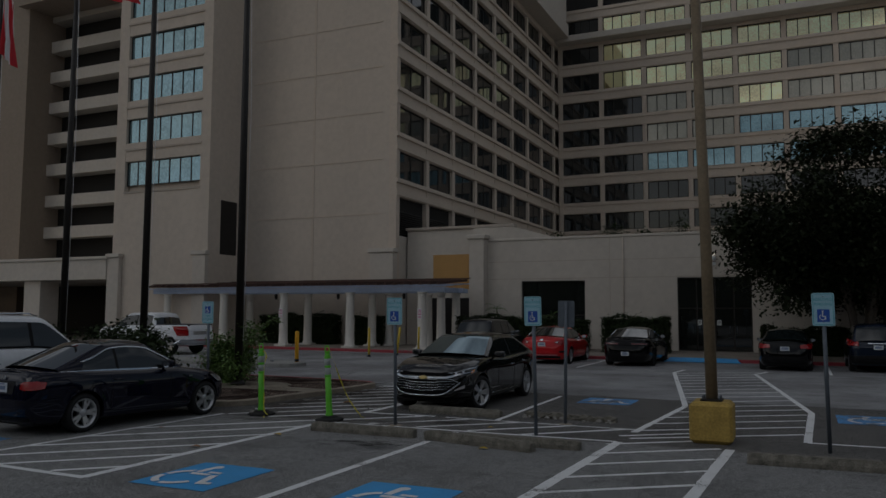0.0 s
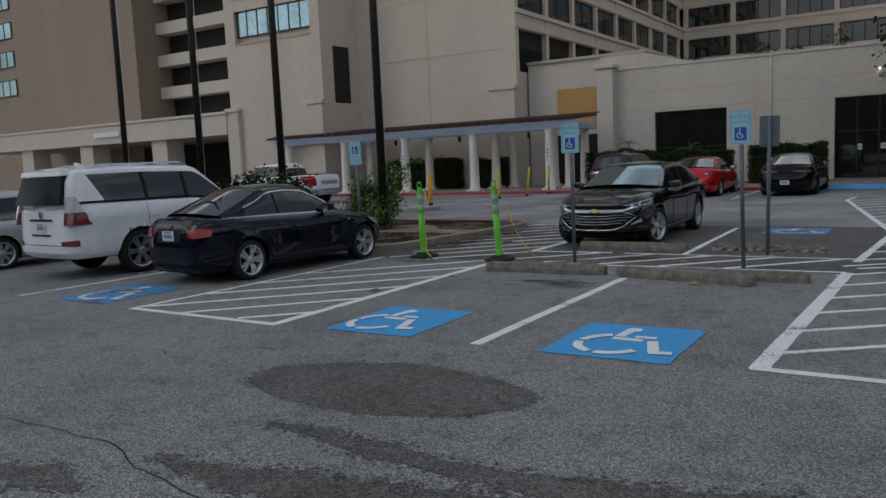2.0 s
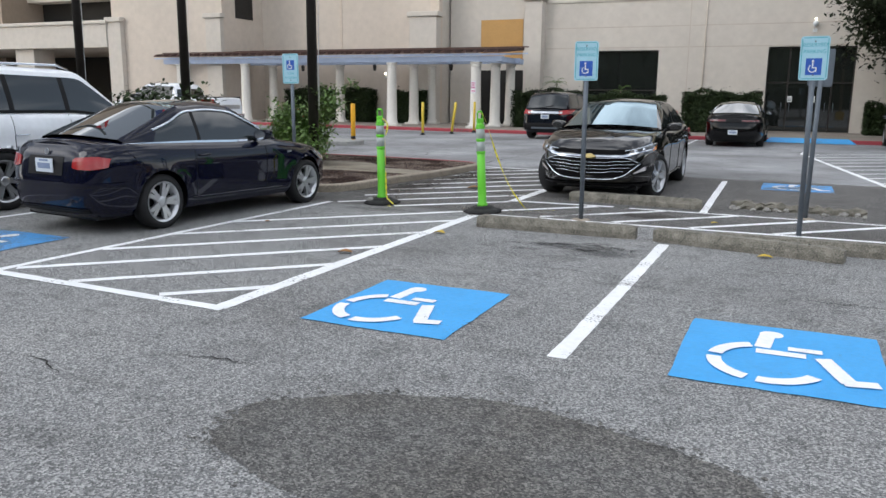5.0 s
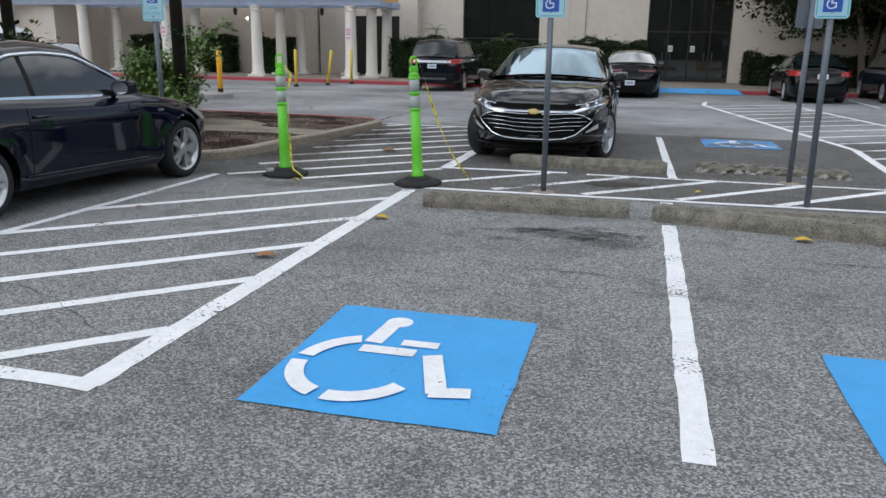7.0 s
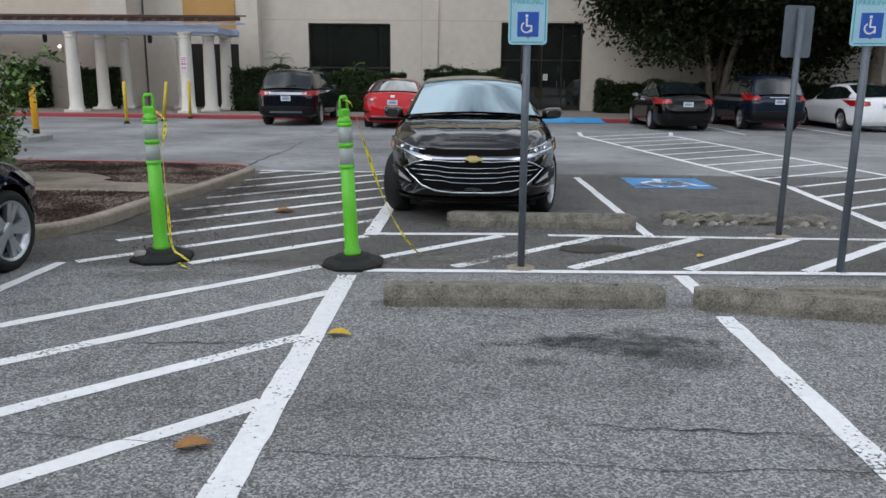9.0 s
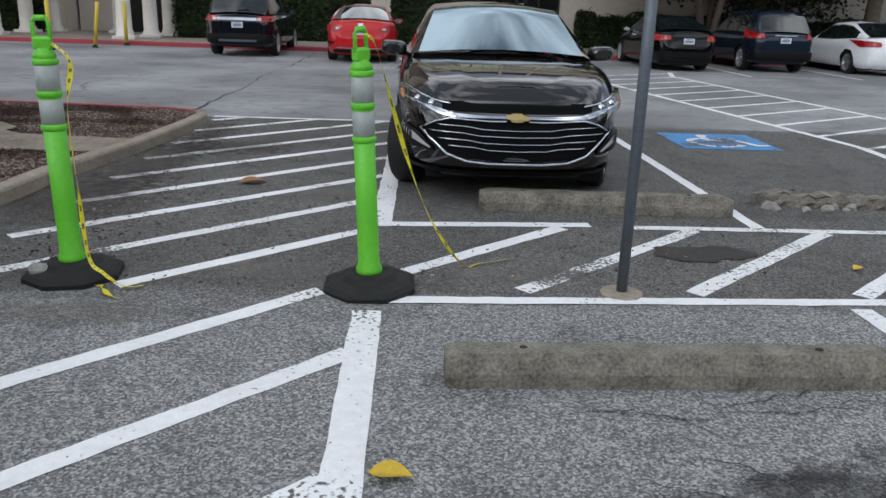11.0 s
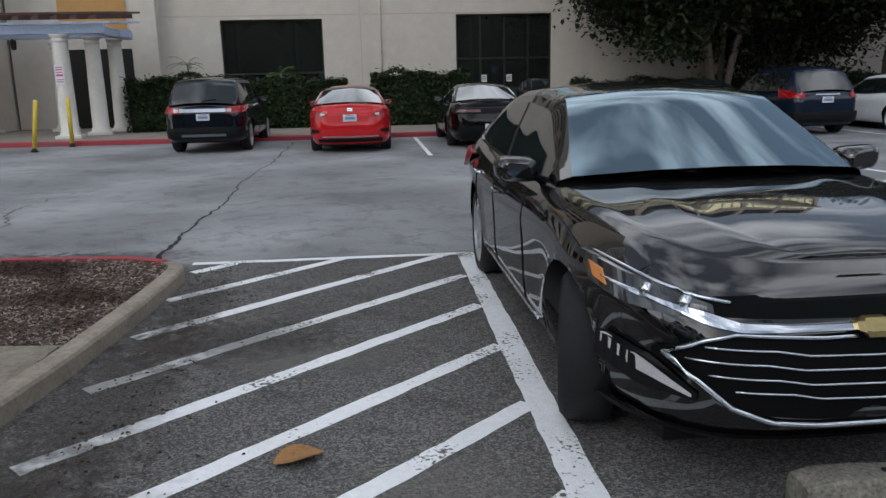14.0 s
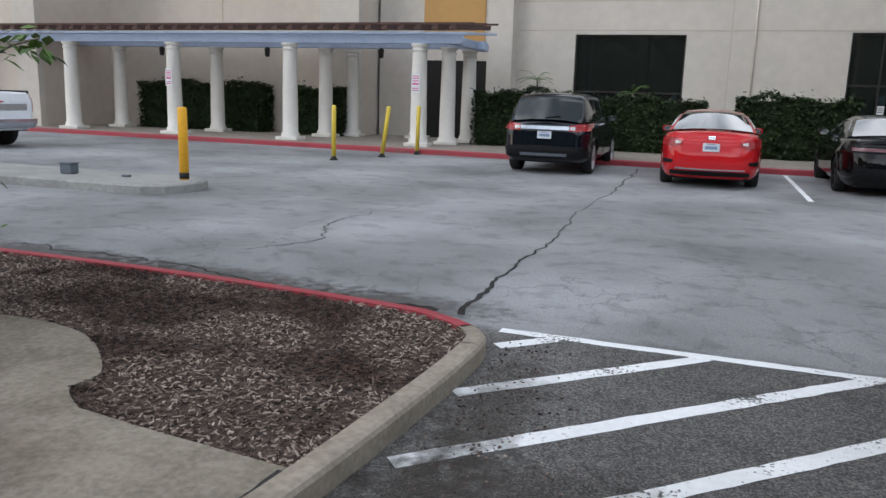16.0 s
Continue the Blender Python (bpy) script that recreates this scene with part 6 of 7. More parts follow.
M_TAIL = mat("red_tail_lens", (0.3, 0.006, 0.008), 0.2, var=0.15, scale=14, coat=0.3)
M_TAILC = mat("clear_tail_lens", (0.52, 0.5, 0.51), 0.15, var=0.15, scale=14, coat=1.0)
M_HEAD = mat("headlamp_lens", (0.16, 0.17, 0.18), 0.08, var=0.5, scale=18, coat=1.0)
M_AMBER = mat("amber_lens", (0.6, 0.2, 0.03), 0.2, var=0.1, coat=1.0)
M_PLATE = mat("licence_plate", (0.62, 0.66, 0.7), 0.4, var=0.06, scale=20)
M_PLATEINK = mat("plate_print", (0.2, 0.25, 0.38), 0.5)
M_GOLD = mat("gold_badge", (0.46, 0.36, 0.16), 0.3, metal=0.9)
M_TAUPE = mat("taupe_lower_paint", (0.1, 0.085, 0.07), 0.4, metal=0.2, var=0.05, coat=0.6)
WHEELS = {}


def interp(pts, x):
    """Smooth interpolation through (x, value) pairs in falling or rising order."""
    pts = sorted(pts)
    if x <= pts[0][0]:
        return pts[0][1]
    for (a, va), (b, vb) in zip(pts, pts[1:]):
        if x <= b:
            t = (x - a) / (b - a)
            return va + (vb - va) * t
    return pts[-1][1]


def soft(pts, x, r=0.09):
    return sum(interp(pts, x + r * d) * w for d, w in ((-1, 0.12), (-0.5, 0.22), (0, 0.32), (0.5, 0.22), (1, 0.12)))


def wheel_meshes(R0, width, spokes, rim, dark):
    key = (R0, width, spokes, rim, dark)
    if key in WHEELS:
        return WHEELS[key]
    t, d = Geo(), Geo()
    w = width / 2

    def disc(prof, g, n=36, smooth=True):
        g.loft([[(x, r * math.cos(a), r * math.sin(a)) for a in (2 * math.pi * k / n for k in range(n))] for x, r in prof], False, smooth)
    disc([(-w, rim), (-w, R0 - 0.03), (-w + 0.03, R0), (w - 0.03, R0), (w, R0 - 0.03), (w + 0.004, rim + 0.02), (w - 0.01, rim)], t)
    disc([(w - 0.005, rim), (w - 0.012, rim - 0.02), (w - 0.07, rim - 0.03), (w - 0.1, rim - 0.05)], d)
    disc([(w - 0.02, 0.001), (w - 0.02, 0.05), (w - 0.035, 0.07), (w - 0.1, 0.075)], d, 20)
    sp = Geo()
    hw0, hw1 = 0.024, 0.018 * 5 / max(5, spokes) + 0.006
    v = []
    for r, h, x in ((0.05, hw0, w - 0.03), (rim - 0.02, hw1, w - 0.018)):
        for dx in (0, -0.04):
            v += [(x + dx, r, h), (x + dx, r, -h)]
    sp.add(v, [(0, 1, 5, 4), (2, 6, 7, 3), (0, 4, 6, 2), (1, 3, 7, 5)])
    turns = [math.degrees(2 * math.pi * k / spokes + off * (5 / spokes)) for k in range(spokes) for off in (-0.17, 0.17)]
    b = Geo()
    disc([(w - 0.11, 0.001), (w - 0.11, rim)], b, 24)
    WHEELS[key] = (d.mesh("wheel", dark), t.mesh("tyre", M_TYRE), b.mesh("hub_backing", M_TRIMBLK), sp.mesh("spoke", dark), turns)
    return WHEELS[key]


class Car:
    """A car body built from smooth cross-sections. Local axes: y ahead, x to the right, z up."""

    def __init__(self, name, x, y, turn, L, W, zt, green, yf, yr, R0, paint_m, label, zb=0.2, spokes=5, rim=None, dark=None, wr=0.66, wb=0.9, pillars=(), chrome_line=True, group="parked cars", crown=0.045, lower=None, rail=0.86, glassm=None, size=1.0, tall=1.0, nose=None, tail=None, nf=5.0, nr=6.0, ridge=0.0, shear=0.0, rearm=None):
        self.ob = thing(name, pose(x, y, 0, 0, 0, turn) @ Matrix.Diagonal((size, size, size * tall, 1)), label, "car" if name != "pickup_truck" else "truck", group)
        self.L, self.W0, self.zt_pts, self.zb0 = L, W / 2, zt, zb
        boxy = green[5]
        self.nose = nose or [(0, 0.17), (0.12, 0.05), (0.3, 0.0), (0.6, 0.01), (0.8, 0.05), (0.92, 0.12), (1, 0.24)]
        self.tail = tail or ([(0, 0.1), (0.12, 0.02), (0.3, 0.0), (0.9, 0.03), (1, 0.06)] if boxy else [(0, 0.14), (0.12, 0.04), (0.35, 0.0), (0.6, 0.01), (0.85, 0.05), (0.95, 0.09), (1, 0.15)])
        self.nf, self.nr, self.ridge, self.shear, self.rearm = nf, nr + 3 * boxy, ridge, shear, rearm
        self.yf, self.yr, self.R0, self.paint = yf, yr, R0, paint_m
        self.crown = crown
        self.body(paint_m, lower)
        self.cabin(green, wr, wb, pillars, paint_m, chrome_line, rail, glassm or M_CARGLASS)
        rim = rim or R0 * 0.73
        meshes = wheel_meshes(R0, 0.23, spokes, rim, dark or M_ALLOY)
        for s in (-1, 1):
            for yw in (yf, yr):
                wh = part("wheel", meshes[0], None, self.ob)
                wh.matrix_basis = pose(s * (self.W0 - 0.135), yw, R0, 0, 0, 0 if s > 0 else 180)
                part("tyre", meshes[1], None, wh)
                part("hub_backing", meshes[2], None, wh)
                for a in meshes[4]:
                    part("spoke", meshes[3], None, wh).matrix_basis = pose(0, 0, 0, a, 0, 0)
        g = Geo()
        g.box(-self.W0 + 0.255, -L / 2 + 0.2, zb - 0.03, self.W0 - 0.255, L / 2 - 0.28, 0.62)
        part("underbody", g, M_TRIMBLK, self.ob)

    def zt(self, y):
        return soft(self.zt_pts, y)

    F = [(0.0, 0.9), (0.05, 0.94), (0.13, 0.965), (0.28, 0.982), (0.45, 0.986), (0.6, 0.992), (0.7, 1.0), (0.76, 0.996), (0.86, 0.975), (0.93, 0.945), (0.975, 0.905), (1.0, 0.86)]
    LEVELS = (0.0, 0.04, 0.1, 0.19, 0.3, 0.42, 0.54, 0.64, 0.7, 0.76, 0.83, 0.89, 0.94, 0.97, 0.99, 1.0)

    def outline(self, f, sign):
        """Half-width, reach and roundness of the plan outline at a height fraction."""
        prof, n = (self.nose, self.nf) if sign > 0 else (self.tail, self.nr)
        return self.W0 * interp(self.F, f), self.L / 2 - interp(prof, f), n

    def width(self, y, f):
        w, r, n = self.outline(f, 1 if y >= 0 else -1)
        return w * (1 - min(1.0, abs(y) / r) ** n) ** (1 / n)

    def hw(self, y):
        return max(0.2, self.width(y, 0.8))

    def bowed(self, x, y):
        return y

    def arch(self, y):
        z = 0.0
        for yw in (self.yf, self.yr):
            ra, d = self.R0 + 0.05, abs(y - yw)
            if d < ra:
                z = max(z, self.R0 + math.sqrt(ra * ra - d * d))
        return z

    def bottom(self, y):
        return max(self.zb0, self.arch(y))

    def flare(self, y, z):
        """Wings swell a little round the wheel openings."""
        out = 0.0
        for yw in (self.yf, self.yr):
            d = math.hypot(y - yw, z - self.R0) - self.R0 - 0.05
            out = max(out, 0.016 * max(0.0, 1 - max(0.0, d) / 0.16) ** 2)
        return out

    def part_of(self, z, y):
        return max(0.0, min(1.0, (z - self.zb0) / max(0.05, self.zt(y) - self.zb0)))

    def half(self, z, y):
        """Half-width of the side at a height."""
        return self.width(y, self.part_of(z, y)) + self.flare(y, z)

    def body(self, paint_m, lower):
        L, Q = self.L, 0.8
        ss = {i / 100 for i in range(101)}
        w, rf, nf = self.outline(0.2, 1)
        rr, nr = self.outline(0.2, -1)[1:]
        ya, yb = -rr * (1 - Q ** nr) ** (1 / nr), rf * (1 - Q ** nf) ** (1 / nf)
        for yw in (self.yf, self.yr):
            ra = self.R0 + 0.05
            ss |= {(yw + ra * math.cos(math.pi * k / 16) - ya) / (yb - ya) for k in range(17)}
        qs = [Q * k / 9 for k in range(9)]
        cols = [("R", q) for q in qs] + [("S", v) for v in sorted(ss) if 0 <= v <= 1] + [("F", q) for q in reversed(qs)]
        inner = (0.95, 0.87, 0.76, 0.66, 0.6, 0.54, 0.42, 0.28, 0.14, 0.0)
        rings = []
        for kind, v in cols:
            col = []
            for f in self.LEVELS:
                (w, rr, nr), (w, rf, nf) = self.outline(f, -1), self.outline(f, 1)
                if kind == "S":
                    y0, y1 = -rr * (1 - Q ** nr) ** (1 / nr), rf * (1 - Q ** nf) ** (1 / nf)
                    y = y0 + (y1 - y0) * v
                    z = max(self.zb0 + f * (self.zt(y) - self.zb0), self.arch(y))
                    x = self.half(z, y)
                else:
                    x = w * v
                    y = -rr * (1 - v ** nr) ** (1 / nr) if kind == "R" else rf * (1 - v ** nf) ** (1 / nf)
                    z = self.zb0 + f * (self.zt(y) - self.zb0)
                col.append((x, y, z))
            xt, y, zt = col[-1]
            fade = min(1.0, xt / (0.5 * self.W0))
            for q in inner:
                rise = self.crown * (1 - q * q) + self.ridge * math.exp(-((q - 0.62) / 0.09) ** 2) * min(1.0, max(0.0, (y - 0.4) / 0.5))
                col.append((xt * q, y, zt + rise * fade))
            rings.append(col)
        g = Geo()
        g.loft(rings, False, True, closed=False)
        g.loft([[(-x, y, z) for x, y, z in reversed(c)] for c in rings], False, True, closed=False)
        me = g.mesh("body", paint_m)
        bm = bmesh.new()
        bm.from_mesh(me)
        bmesh.ops.remove_doubles(bm, verts=bm.verts, dist=0.0008)
        bmesh.ops.recalc_face_normals(bm, faces=bm.faces)
        bm.to_mesh(me)
        bm.free()
        part("body", me, None, self.ob)
        if lower:
            for s in (-1, 1):
                q, v = Geo(), []
                yy = [-L / 2 + 0.3 + (L - 0.6) * i / 90 for i in range(91)]
                for y in yy:
                    lo = self.bottom(y)
                    for z in (lo, max(lo, lower[0])):
                        v.append((s * (self.half(z, y) + 0.006), y, z))
                q.add(v, [((2 * i, 2 * i + 1, 2 * i + 3, 2 * i + 2) if s < 0 else (2 * i, 2 * i + 2, 2 * i + 3, 2 * i + 1)) for i in range(len(yy) - 1)], True)
                part("lower_cladding", q, lower[1], self.ob)

    def cabin(self, green, wr, wb, pillars, paint_m, chrome_line, rail, glassm):
        yA, yB, yC, yD, zr, rear_hold = green
        self.green = green
        n = 44
        roof = [(yD, self.zt(yD) + 0.02), (yC, zr - 0.03), ((yC + yB) / 2, zr), (yB, zr - 0.035), (yA, self.zt(yA) + 0.02)]
        if rear_hold:
            roof[0] = (yD, self.zt(yD) + 0.02)
        ys = sorted({*(yD + (yA - yD) * i / n for i in range(n + 1)), *(yD + (yC - yD) * (i + 0.5) / 9 for i in range(9))})
        n = len(ys) - 1
        rows = []
        for y in ys:
            z0 = self.zt(y) - 0.01
            zr_y = max(z0 + 0.02, soft(roof, y, 0.12) if yD + 0.15 < y < yA - 0.15 else interp(roof, y))
            hb = self.hw(y) * wb
            f = (zr_y - z0) / (zr - self.zt((yB + yC) / 2))
            ht = hb + (self.W0 * wr - hb) * min(1, f)
            def at(k, dx=0.0):
                e = k ** 1.25
                return (hb + (ht - hb) * e + dx, z0 + (zr_y - z0) * k)
            pts = [at(0), at(0.06), at(0.45), at(rail), at(0.96, -0.01), (ht * 0.92, zr_y + 0.018), (ht * 0.45, zr_y + 0.05), (0, zr_y + 0.06)]
            ahead, behind = min(1.0, max(0.0, (y - yB + 0.45) / 0.45)), min(1.0, max(0.0, (yC + 0.45 - y) / 0.45))
            bulge = 0.17 * ahead * ahead - (0.05 if rear_hold else 0.14) * behind * behind
            lean = self.shear * math.exp(-((y - pillars[0]) / 0.4) ** 2)
            rows.append([(x, y + (bulge * (1 - (x / max(ht, 0.1)) ** 2) if k >= 4 else lean * (z - z0)), z) for k, (x, z) in enumerate(pts)])
        groups = {}
        for i in range(n):
            ym = (ys[i] + ys[i + 1]) / 2
            for j in range(7):
                if j >= 4:
                    kind = "windscreen" if ym > yB - 0.02 else ("rear_window" if ym < yC + (-0.08 if rear_hold else 0.02) else "roof")
                    if kind != "roof" and j == 4:
                        kind = "pillar"
                elif j == 0:
                    kind = "window_trim"
                elif j == 3:
                    kind = "pillar"
                else:
                    kind = None
                    lo, hi = pillars[0], pillars[-1]
                    if ym < lo or ym > hi:
                        kind = "pillar"
                    else:
                        for num, (p, q) in enumerate(zip(pillars[1:-1:2], pillars[2:-1:2])):
                            if p <= ym <= q:
                                kind = "door_pillar%d" % num
                    if kind is None:
                        kind = "side_window%d" % sum(1 for p in pillars[1:-1:2] if ym > p)
                for s in (1, -1):
                    key = kind + (("R" if s > 0 else "L") if kind.startswith(("side", "door", "window_t")) else "")
                    q = [rows[i][j], rows[i + 1][j], rows[i + 1][j + 1], rows[i][j + 1]]
                    if s < 0:
                        q = [(-x, y, z) for x, y, z in reversed(q)]
                    groups.setdefault(key, Geo()).add(q, [(0, 1, 2, 3)], True)
        for key, gg in groups.items():
            nm = next((q for q in ("side_window", "door_pillar", "window_trim") if key.startswith(q)), key)
            m = {"side_window": glassm, "windscreen": M_WSHIELD, "rear_window": self.rearm or (glassm if rear_hold else M_REARGL), "roof": paint_m, "pillar": paint_m, "window_trim": M_CHROME if chrome_line else M_TRIMBLK, "door_pillar": M_TRIMBLK}[nm]
            me = gg.mesh(nm, m)
            bm = bmesh.new()
            bm.from_mesh(me)
            bmesh.ops.remove_doubles(bm, verts=bm.verts, dist=0.0005)
            bmesh.ops.recalc_face_normals(bm, faces=bm.faces)
            bm.to_mesh(me)
            bm.free()
            part(nm, me, None, self.ob)
        self.rows, self.ys = rows, ys
        # bright line over the side windows
        if chrome_line:
            for s in (-1, 1):
                pts = [(s * (rows[i][3][0] + 0.004), rows[i][3][1], rows[i][3][2]) for i in range(2, n - 1) if pillars[0] - 0.1 <= ys[i] <= pillars[-1] + 0.05]
                part("window_moulding", Geo().path(pts, 0.019, 6), M_CHROME, self.ob)

    def end(self, x, z, sign, off=0.0):
        """The point on the front (sign 1) or rear (-1) face at x, z, moved off outwards."""
        y = self.L / 2 - 0.1
        for _ in range(5):
            w, r, n = self.outline(self.part_of(z, sign * y), sign)
            q = min(0.995, abs(x) / w)
            y = r * (1 - q ** n) ** (1 / n)
        nx, ny = q ** (n - 1) / w, (y / r) ** (n - 1) / r
        k = off / math.hypot(nx, ny)
        return (x + math.copysign(nx * k, x), sign * (y + ny * k), z)

    def patch(self, name, poly, material, sign, off=0.012, label="", n=10, parent=None):
        """A panel on the end face: poly gives (x, z low, z high) from one side to the other."""
        g = Geo()
        n *= 2
        xs = [poly[0][0] + (poly[-1][0] - poly[0][0]) * i / n for i in range(n + 1)]
        lo, hi = [(p[0], p[1]) for p in poly], [(p[0], p[2]) for p in poly]
        v = []
        m = 3
        for x in xs:
            a, b = interp(lo, x), interp(hi, x)
            for k in range(m + 1):
                v.append(self.end(x, a + (b - a) * k / m, sign, off))
            v.append(self.end(x, b, sign, -0.05))
            v.append(self.end(x, a, sign, -0.05))
        w = m + 3
        f = []
        for i in range(n):
            for k in range(w):
                f.append((i * w + k, (i + 1) * w + k, (i + 1) * w + (k + 1) % w, i * w + (k + 1) % w))
        f += [tuple(range(w)), tuple(n * w + k for k in reversed(range(w)))]
        g.add(v, f, False)
        me = g.mesh(name, material)
        bm = bmesh.new()
        bm.from_mesh(me)
        bmesh.ops.recalc_face_normals(bm, faces=bm.faces)
        bm.to_mesh(me)
        bm.free()
        return part(name, me, None, parent or self.ob, label)

    def steer(self, a):
        for w in self.ob.children:
            if w.name.startswith("wheel") and w.matrix_basis.translation.y > 0:
                w.matrix_basis = w.matrix_basis @ pose(0, 0, 0, 0, 0, a)

    def pair(self, name, poly, material, sign, off=0.012, label="", n=10):
        for s in (1, -1):
            self.patch(name, [(s * x, a, b) for x, a, b in (poly if s > 0 else reversed(poly))], material, sign, off, label, n)

    def wire(self, name, pts, r, material, sign, off=0.015):
        q = []
        for a, b in zip(pts, pts[1:]):
            for k in range(6):
                t = k / 6
                q.append(self.end(a[0] + (b[0] - a[0]) * t, a[1] + (b[1] - a[1]) * t, sign, off))
        q.append(self.end(*pts[-1], sign, off))
        return part(name, Geo().path(q, r, 6), material, self.ob)

    def plate(self, z, sign, w=0.3, h=0.15):
        x, y, z = self.end(0, z, sign, 0.02)
        p = part("licence_plate", Geo().box(-w / 2, -0.006, -h / 2, w / 2, 0.006, h / 2, 0.003), M_PLATE, self.ob, "pale licence plate")
        p.matrix_basis = pose(0, y, z)
        for zz, hh, ww in ((-0.035, 0.06, 0.22), (0.045, 0.02, 0.16)):
            part("print_bar", Geo().box(-ww / 2, sign * 0.0065, zz, ww / 2, sign * 0.0085, zz + hh), M_PLATEINK, p)

    def seam(self, y, z0, z1):
        """Shut lines of a door on both sides."""
        for s in (-1, 1):
            pts = [(s * (self.half(z0 + (z1 - z0) * k / 8, y) + 0.0015), self.bowed(0, y), z0 + (z1 - z0) * k / 8) for k in range(9)]
            part("door_seam", Geo().path(pts, 0.0045, 4), M_TRIMBLK, self.ob)

    def handle(self, y, z, material=None):
        for s in (-1, 1):
            x = self.half(z, y)
            part("door_handle", Geo().path([(s * x, y - 0.1, z), (s * (x + 0.03), y - 0.08, z), (s * (x + 0.03), y + 0.07, z), (s * x, y + 0.1, z)], 0.011, 7), material or self.paint, self.ob)

    def mirrors(self, y, z, material=None, size=1.0):
        for s in (-1, 1):
            x = self.half(z - 0.08, y) * 0.97
            g = Geo()
            cx, cz = x + 0.13 * size, z + 0.02
            rings = []
            for k, dy in ((0.55, 0.1), (0.95, 0.05), (1.0, -0.02), (0.92, -0.07)):
                rings.append([(s * (cx + 0.12 * size * k * math.copysign(abs(math.cos(a)) ** 0.55, math.cos(a))), y + dy * size, cz + 0.066 * size * k * math.copysign(abs(math.sin(a)) ** 0.6, math.sin(a)) + 0.012 * math.cos(a)) for a in (2 * math.pi * q / 20 for q in range(20))])
            g.loft(rings, True, True)
            mi = part("wing_mirror", g, material or self.paint, self.ob)
            part("mirror_glass", Geo().loft([[(s * (cx + 0.095 * size * math.cos(a)), y - 0.073 * size, cz + 0.058 * size * math.sin(a)) for a in (2 * math.pi * q / 14 for q in range(14))], [(s * cx, y - 0.0735 * size, cz)] * 14], False), M_CHROME, mi)
            part("mirror_stalk", Geo().tube((s * (x - 0.03), y, z - 0.05), (s * (x + 0.06), y, z - 0.01), 0.022, n=8), M_TRIMBLK, mi)

    def side_line(self, z0, y0, z1, y1, r, material, name="side_moulding", off=0.002):
        for s in (-1, 1):
            pts = []
            for k in range(13):
                y, z = y0 + (y1 - y0) * k / 12, z0 + (z1 - z0) * k / 12
                pts.append((s * (self.half(z, y) + off), self.bowed(self.half(z, y), y), z))
            part(name, Geo().path(pts, r, 6), material, self.ob)


def sedan_zt(L, nose, cowl_y, cowl_z, belt, deck_y, deck, tail):
    h = L / 2
    return [(h, nose - 0.14), (h - 0.06, nose - 0.04), (h - 0.16, nose + 0.02), (h - 0.5, nose + 0.1), (cowl_y, cowl_z), (0, belt), (deck_y, deck), (-h + 0.3, deck - 0.0), (-h + 0.06, deck - 0.03), (-h, tail)]


# black saloon facing the walker
c = Car("black_sedan", -6.07, 17.52, 180, 4.92, 1.85, [(2.46, 0.68), (2.4, 0.78), (2.3, 0.83), (2.12, 0.885), (1.9, 0.93), (1.6, 0.968), (0.95, 0.995), (0, 0.96), (-1.75, 1.03), (-2.16, 1.03), (-2.4, 1.0), (-2.46, 0.9)], (1.02, 0.28, -0.95, -1.85, 1.41, False), 1.53, -1.3, 0.335, P_GLOSS, "glossy black mid-size sedan parked nose out in bay", size=1.06, tall=1.035, spokes=5, rim=0.245, wr=0.68, pillars=(-1.5, -0.42, -0.34, 0.82), ridge=0.005, crown=0.032, shear=0.5, nf=4.6, chrome_line=False)
c.seam(0.62, 0.3, 0.92)
c.seam(-0.38, 0.3, 0.92)
c.seam(-1.15, 0.55, 0.94)
c.handle(-0.2, 0.8, M_CHROME)
c.handle(-1.05, 0.83, M_CHROME)
c.mirrors(0.72, 1.02)
c.side_line(0.28, 0.95, 0.3, -0.75, 0.012, M_CHROME)
# grille: dark hexagon, chrome surround, waved bars, swept chrome wing over it
M_MESHBLK = mat("black_mesh_grille", (0.003, 0.003, 0.0035), 0.75, spec=0.1)
c.patch("grille", [(-0.71, 0.545, 0.57), (-0.5, 0.375, 0.635), (0, 0.335, 0.64), (0.5, 0.375, 0.635), (0.71, 0.545, 0.57)], M_MESHBLK, 1, 0.006, "black waved grille", 20)
c.patch("upper_grille", [(-0.6, 0.70, 0.755), (-0.3, 0.69, 0.765), (0, 0.685, 0.77), (0.3, 0.69, 0.765), (0.6, 0.70, 0.755)], M_MESHBLK, 1, 0.006, "black upper intake slot", 14)
for z, w in ((0.585, 0.6), (0.54, 0.655), (0.49, 0.59), (0.44, 0.51)):
    c.wire("grille_bar", [(-w, z + 0.014), (-w * 0.62, z + 0.006), (-w * 0.42, z - 0.012), (0, z - 0.018), (w * 0.42, z - 0.012), (w * 0.62, z + 0.006), (w, z + 0.014)], 0.0045, M_CHROME, 1, 0.014)
c.wire("grille_surround", [(-0.71, 0.56), (-0.52, 0.395), (-0.38, 0.345), (-0.2, 0.328), (0.2, 0.328), (0.38, 0.345), (0.52, 0.395), (0.71, 0.56)], 0.011, M_CHROME, 1, 0.016)
for s in (-1, 1):
    c.wire("grille_surround", [(s * 0.71, 0.56), (s * 0.6, 0.62), (s * 0.5, 0.645), (s * 0.2, 0.63), (s * 0.08, 0.632)], 0.008, M_CHROME, 1, 0.016)
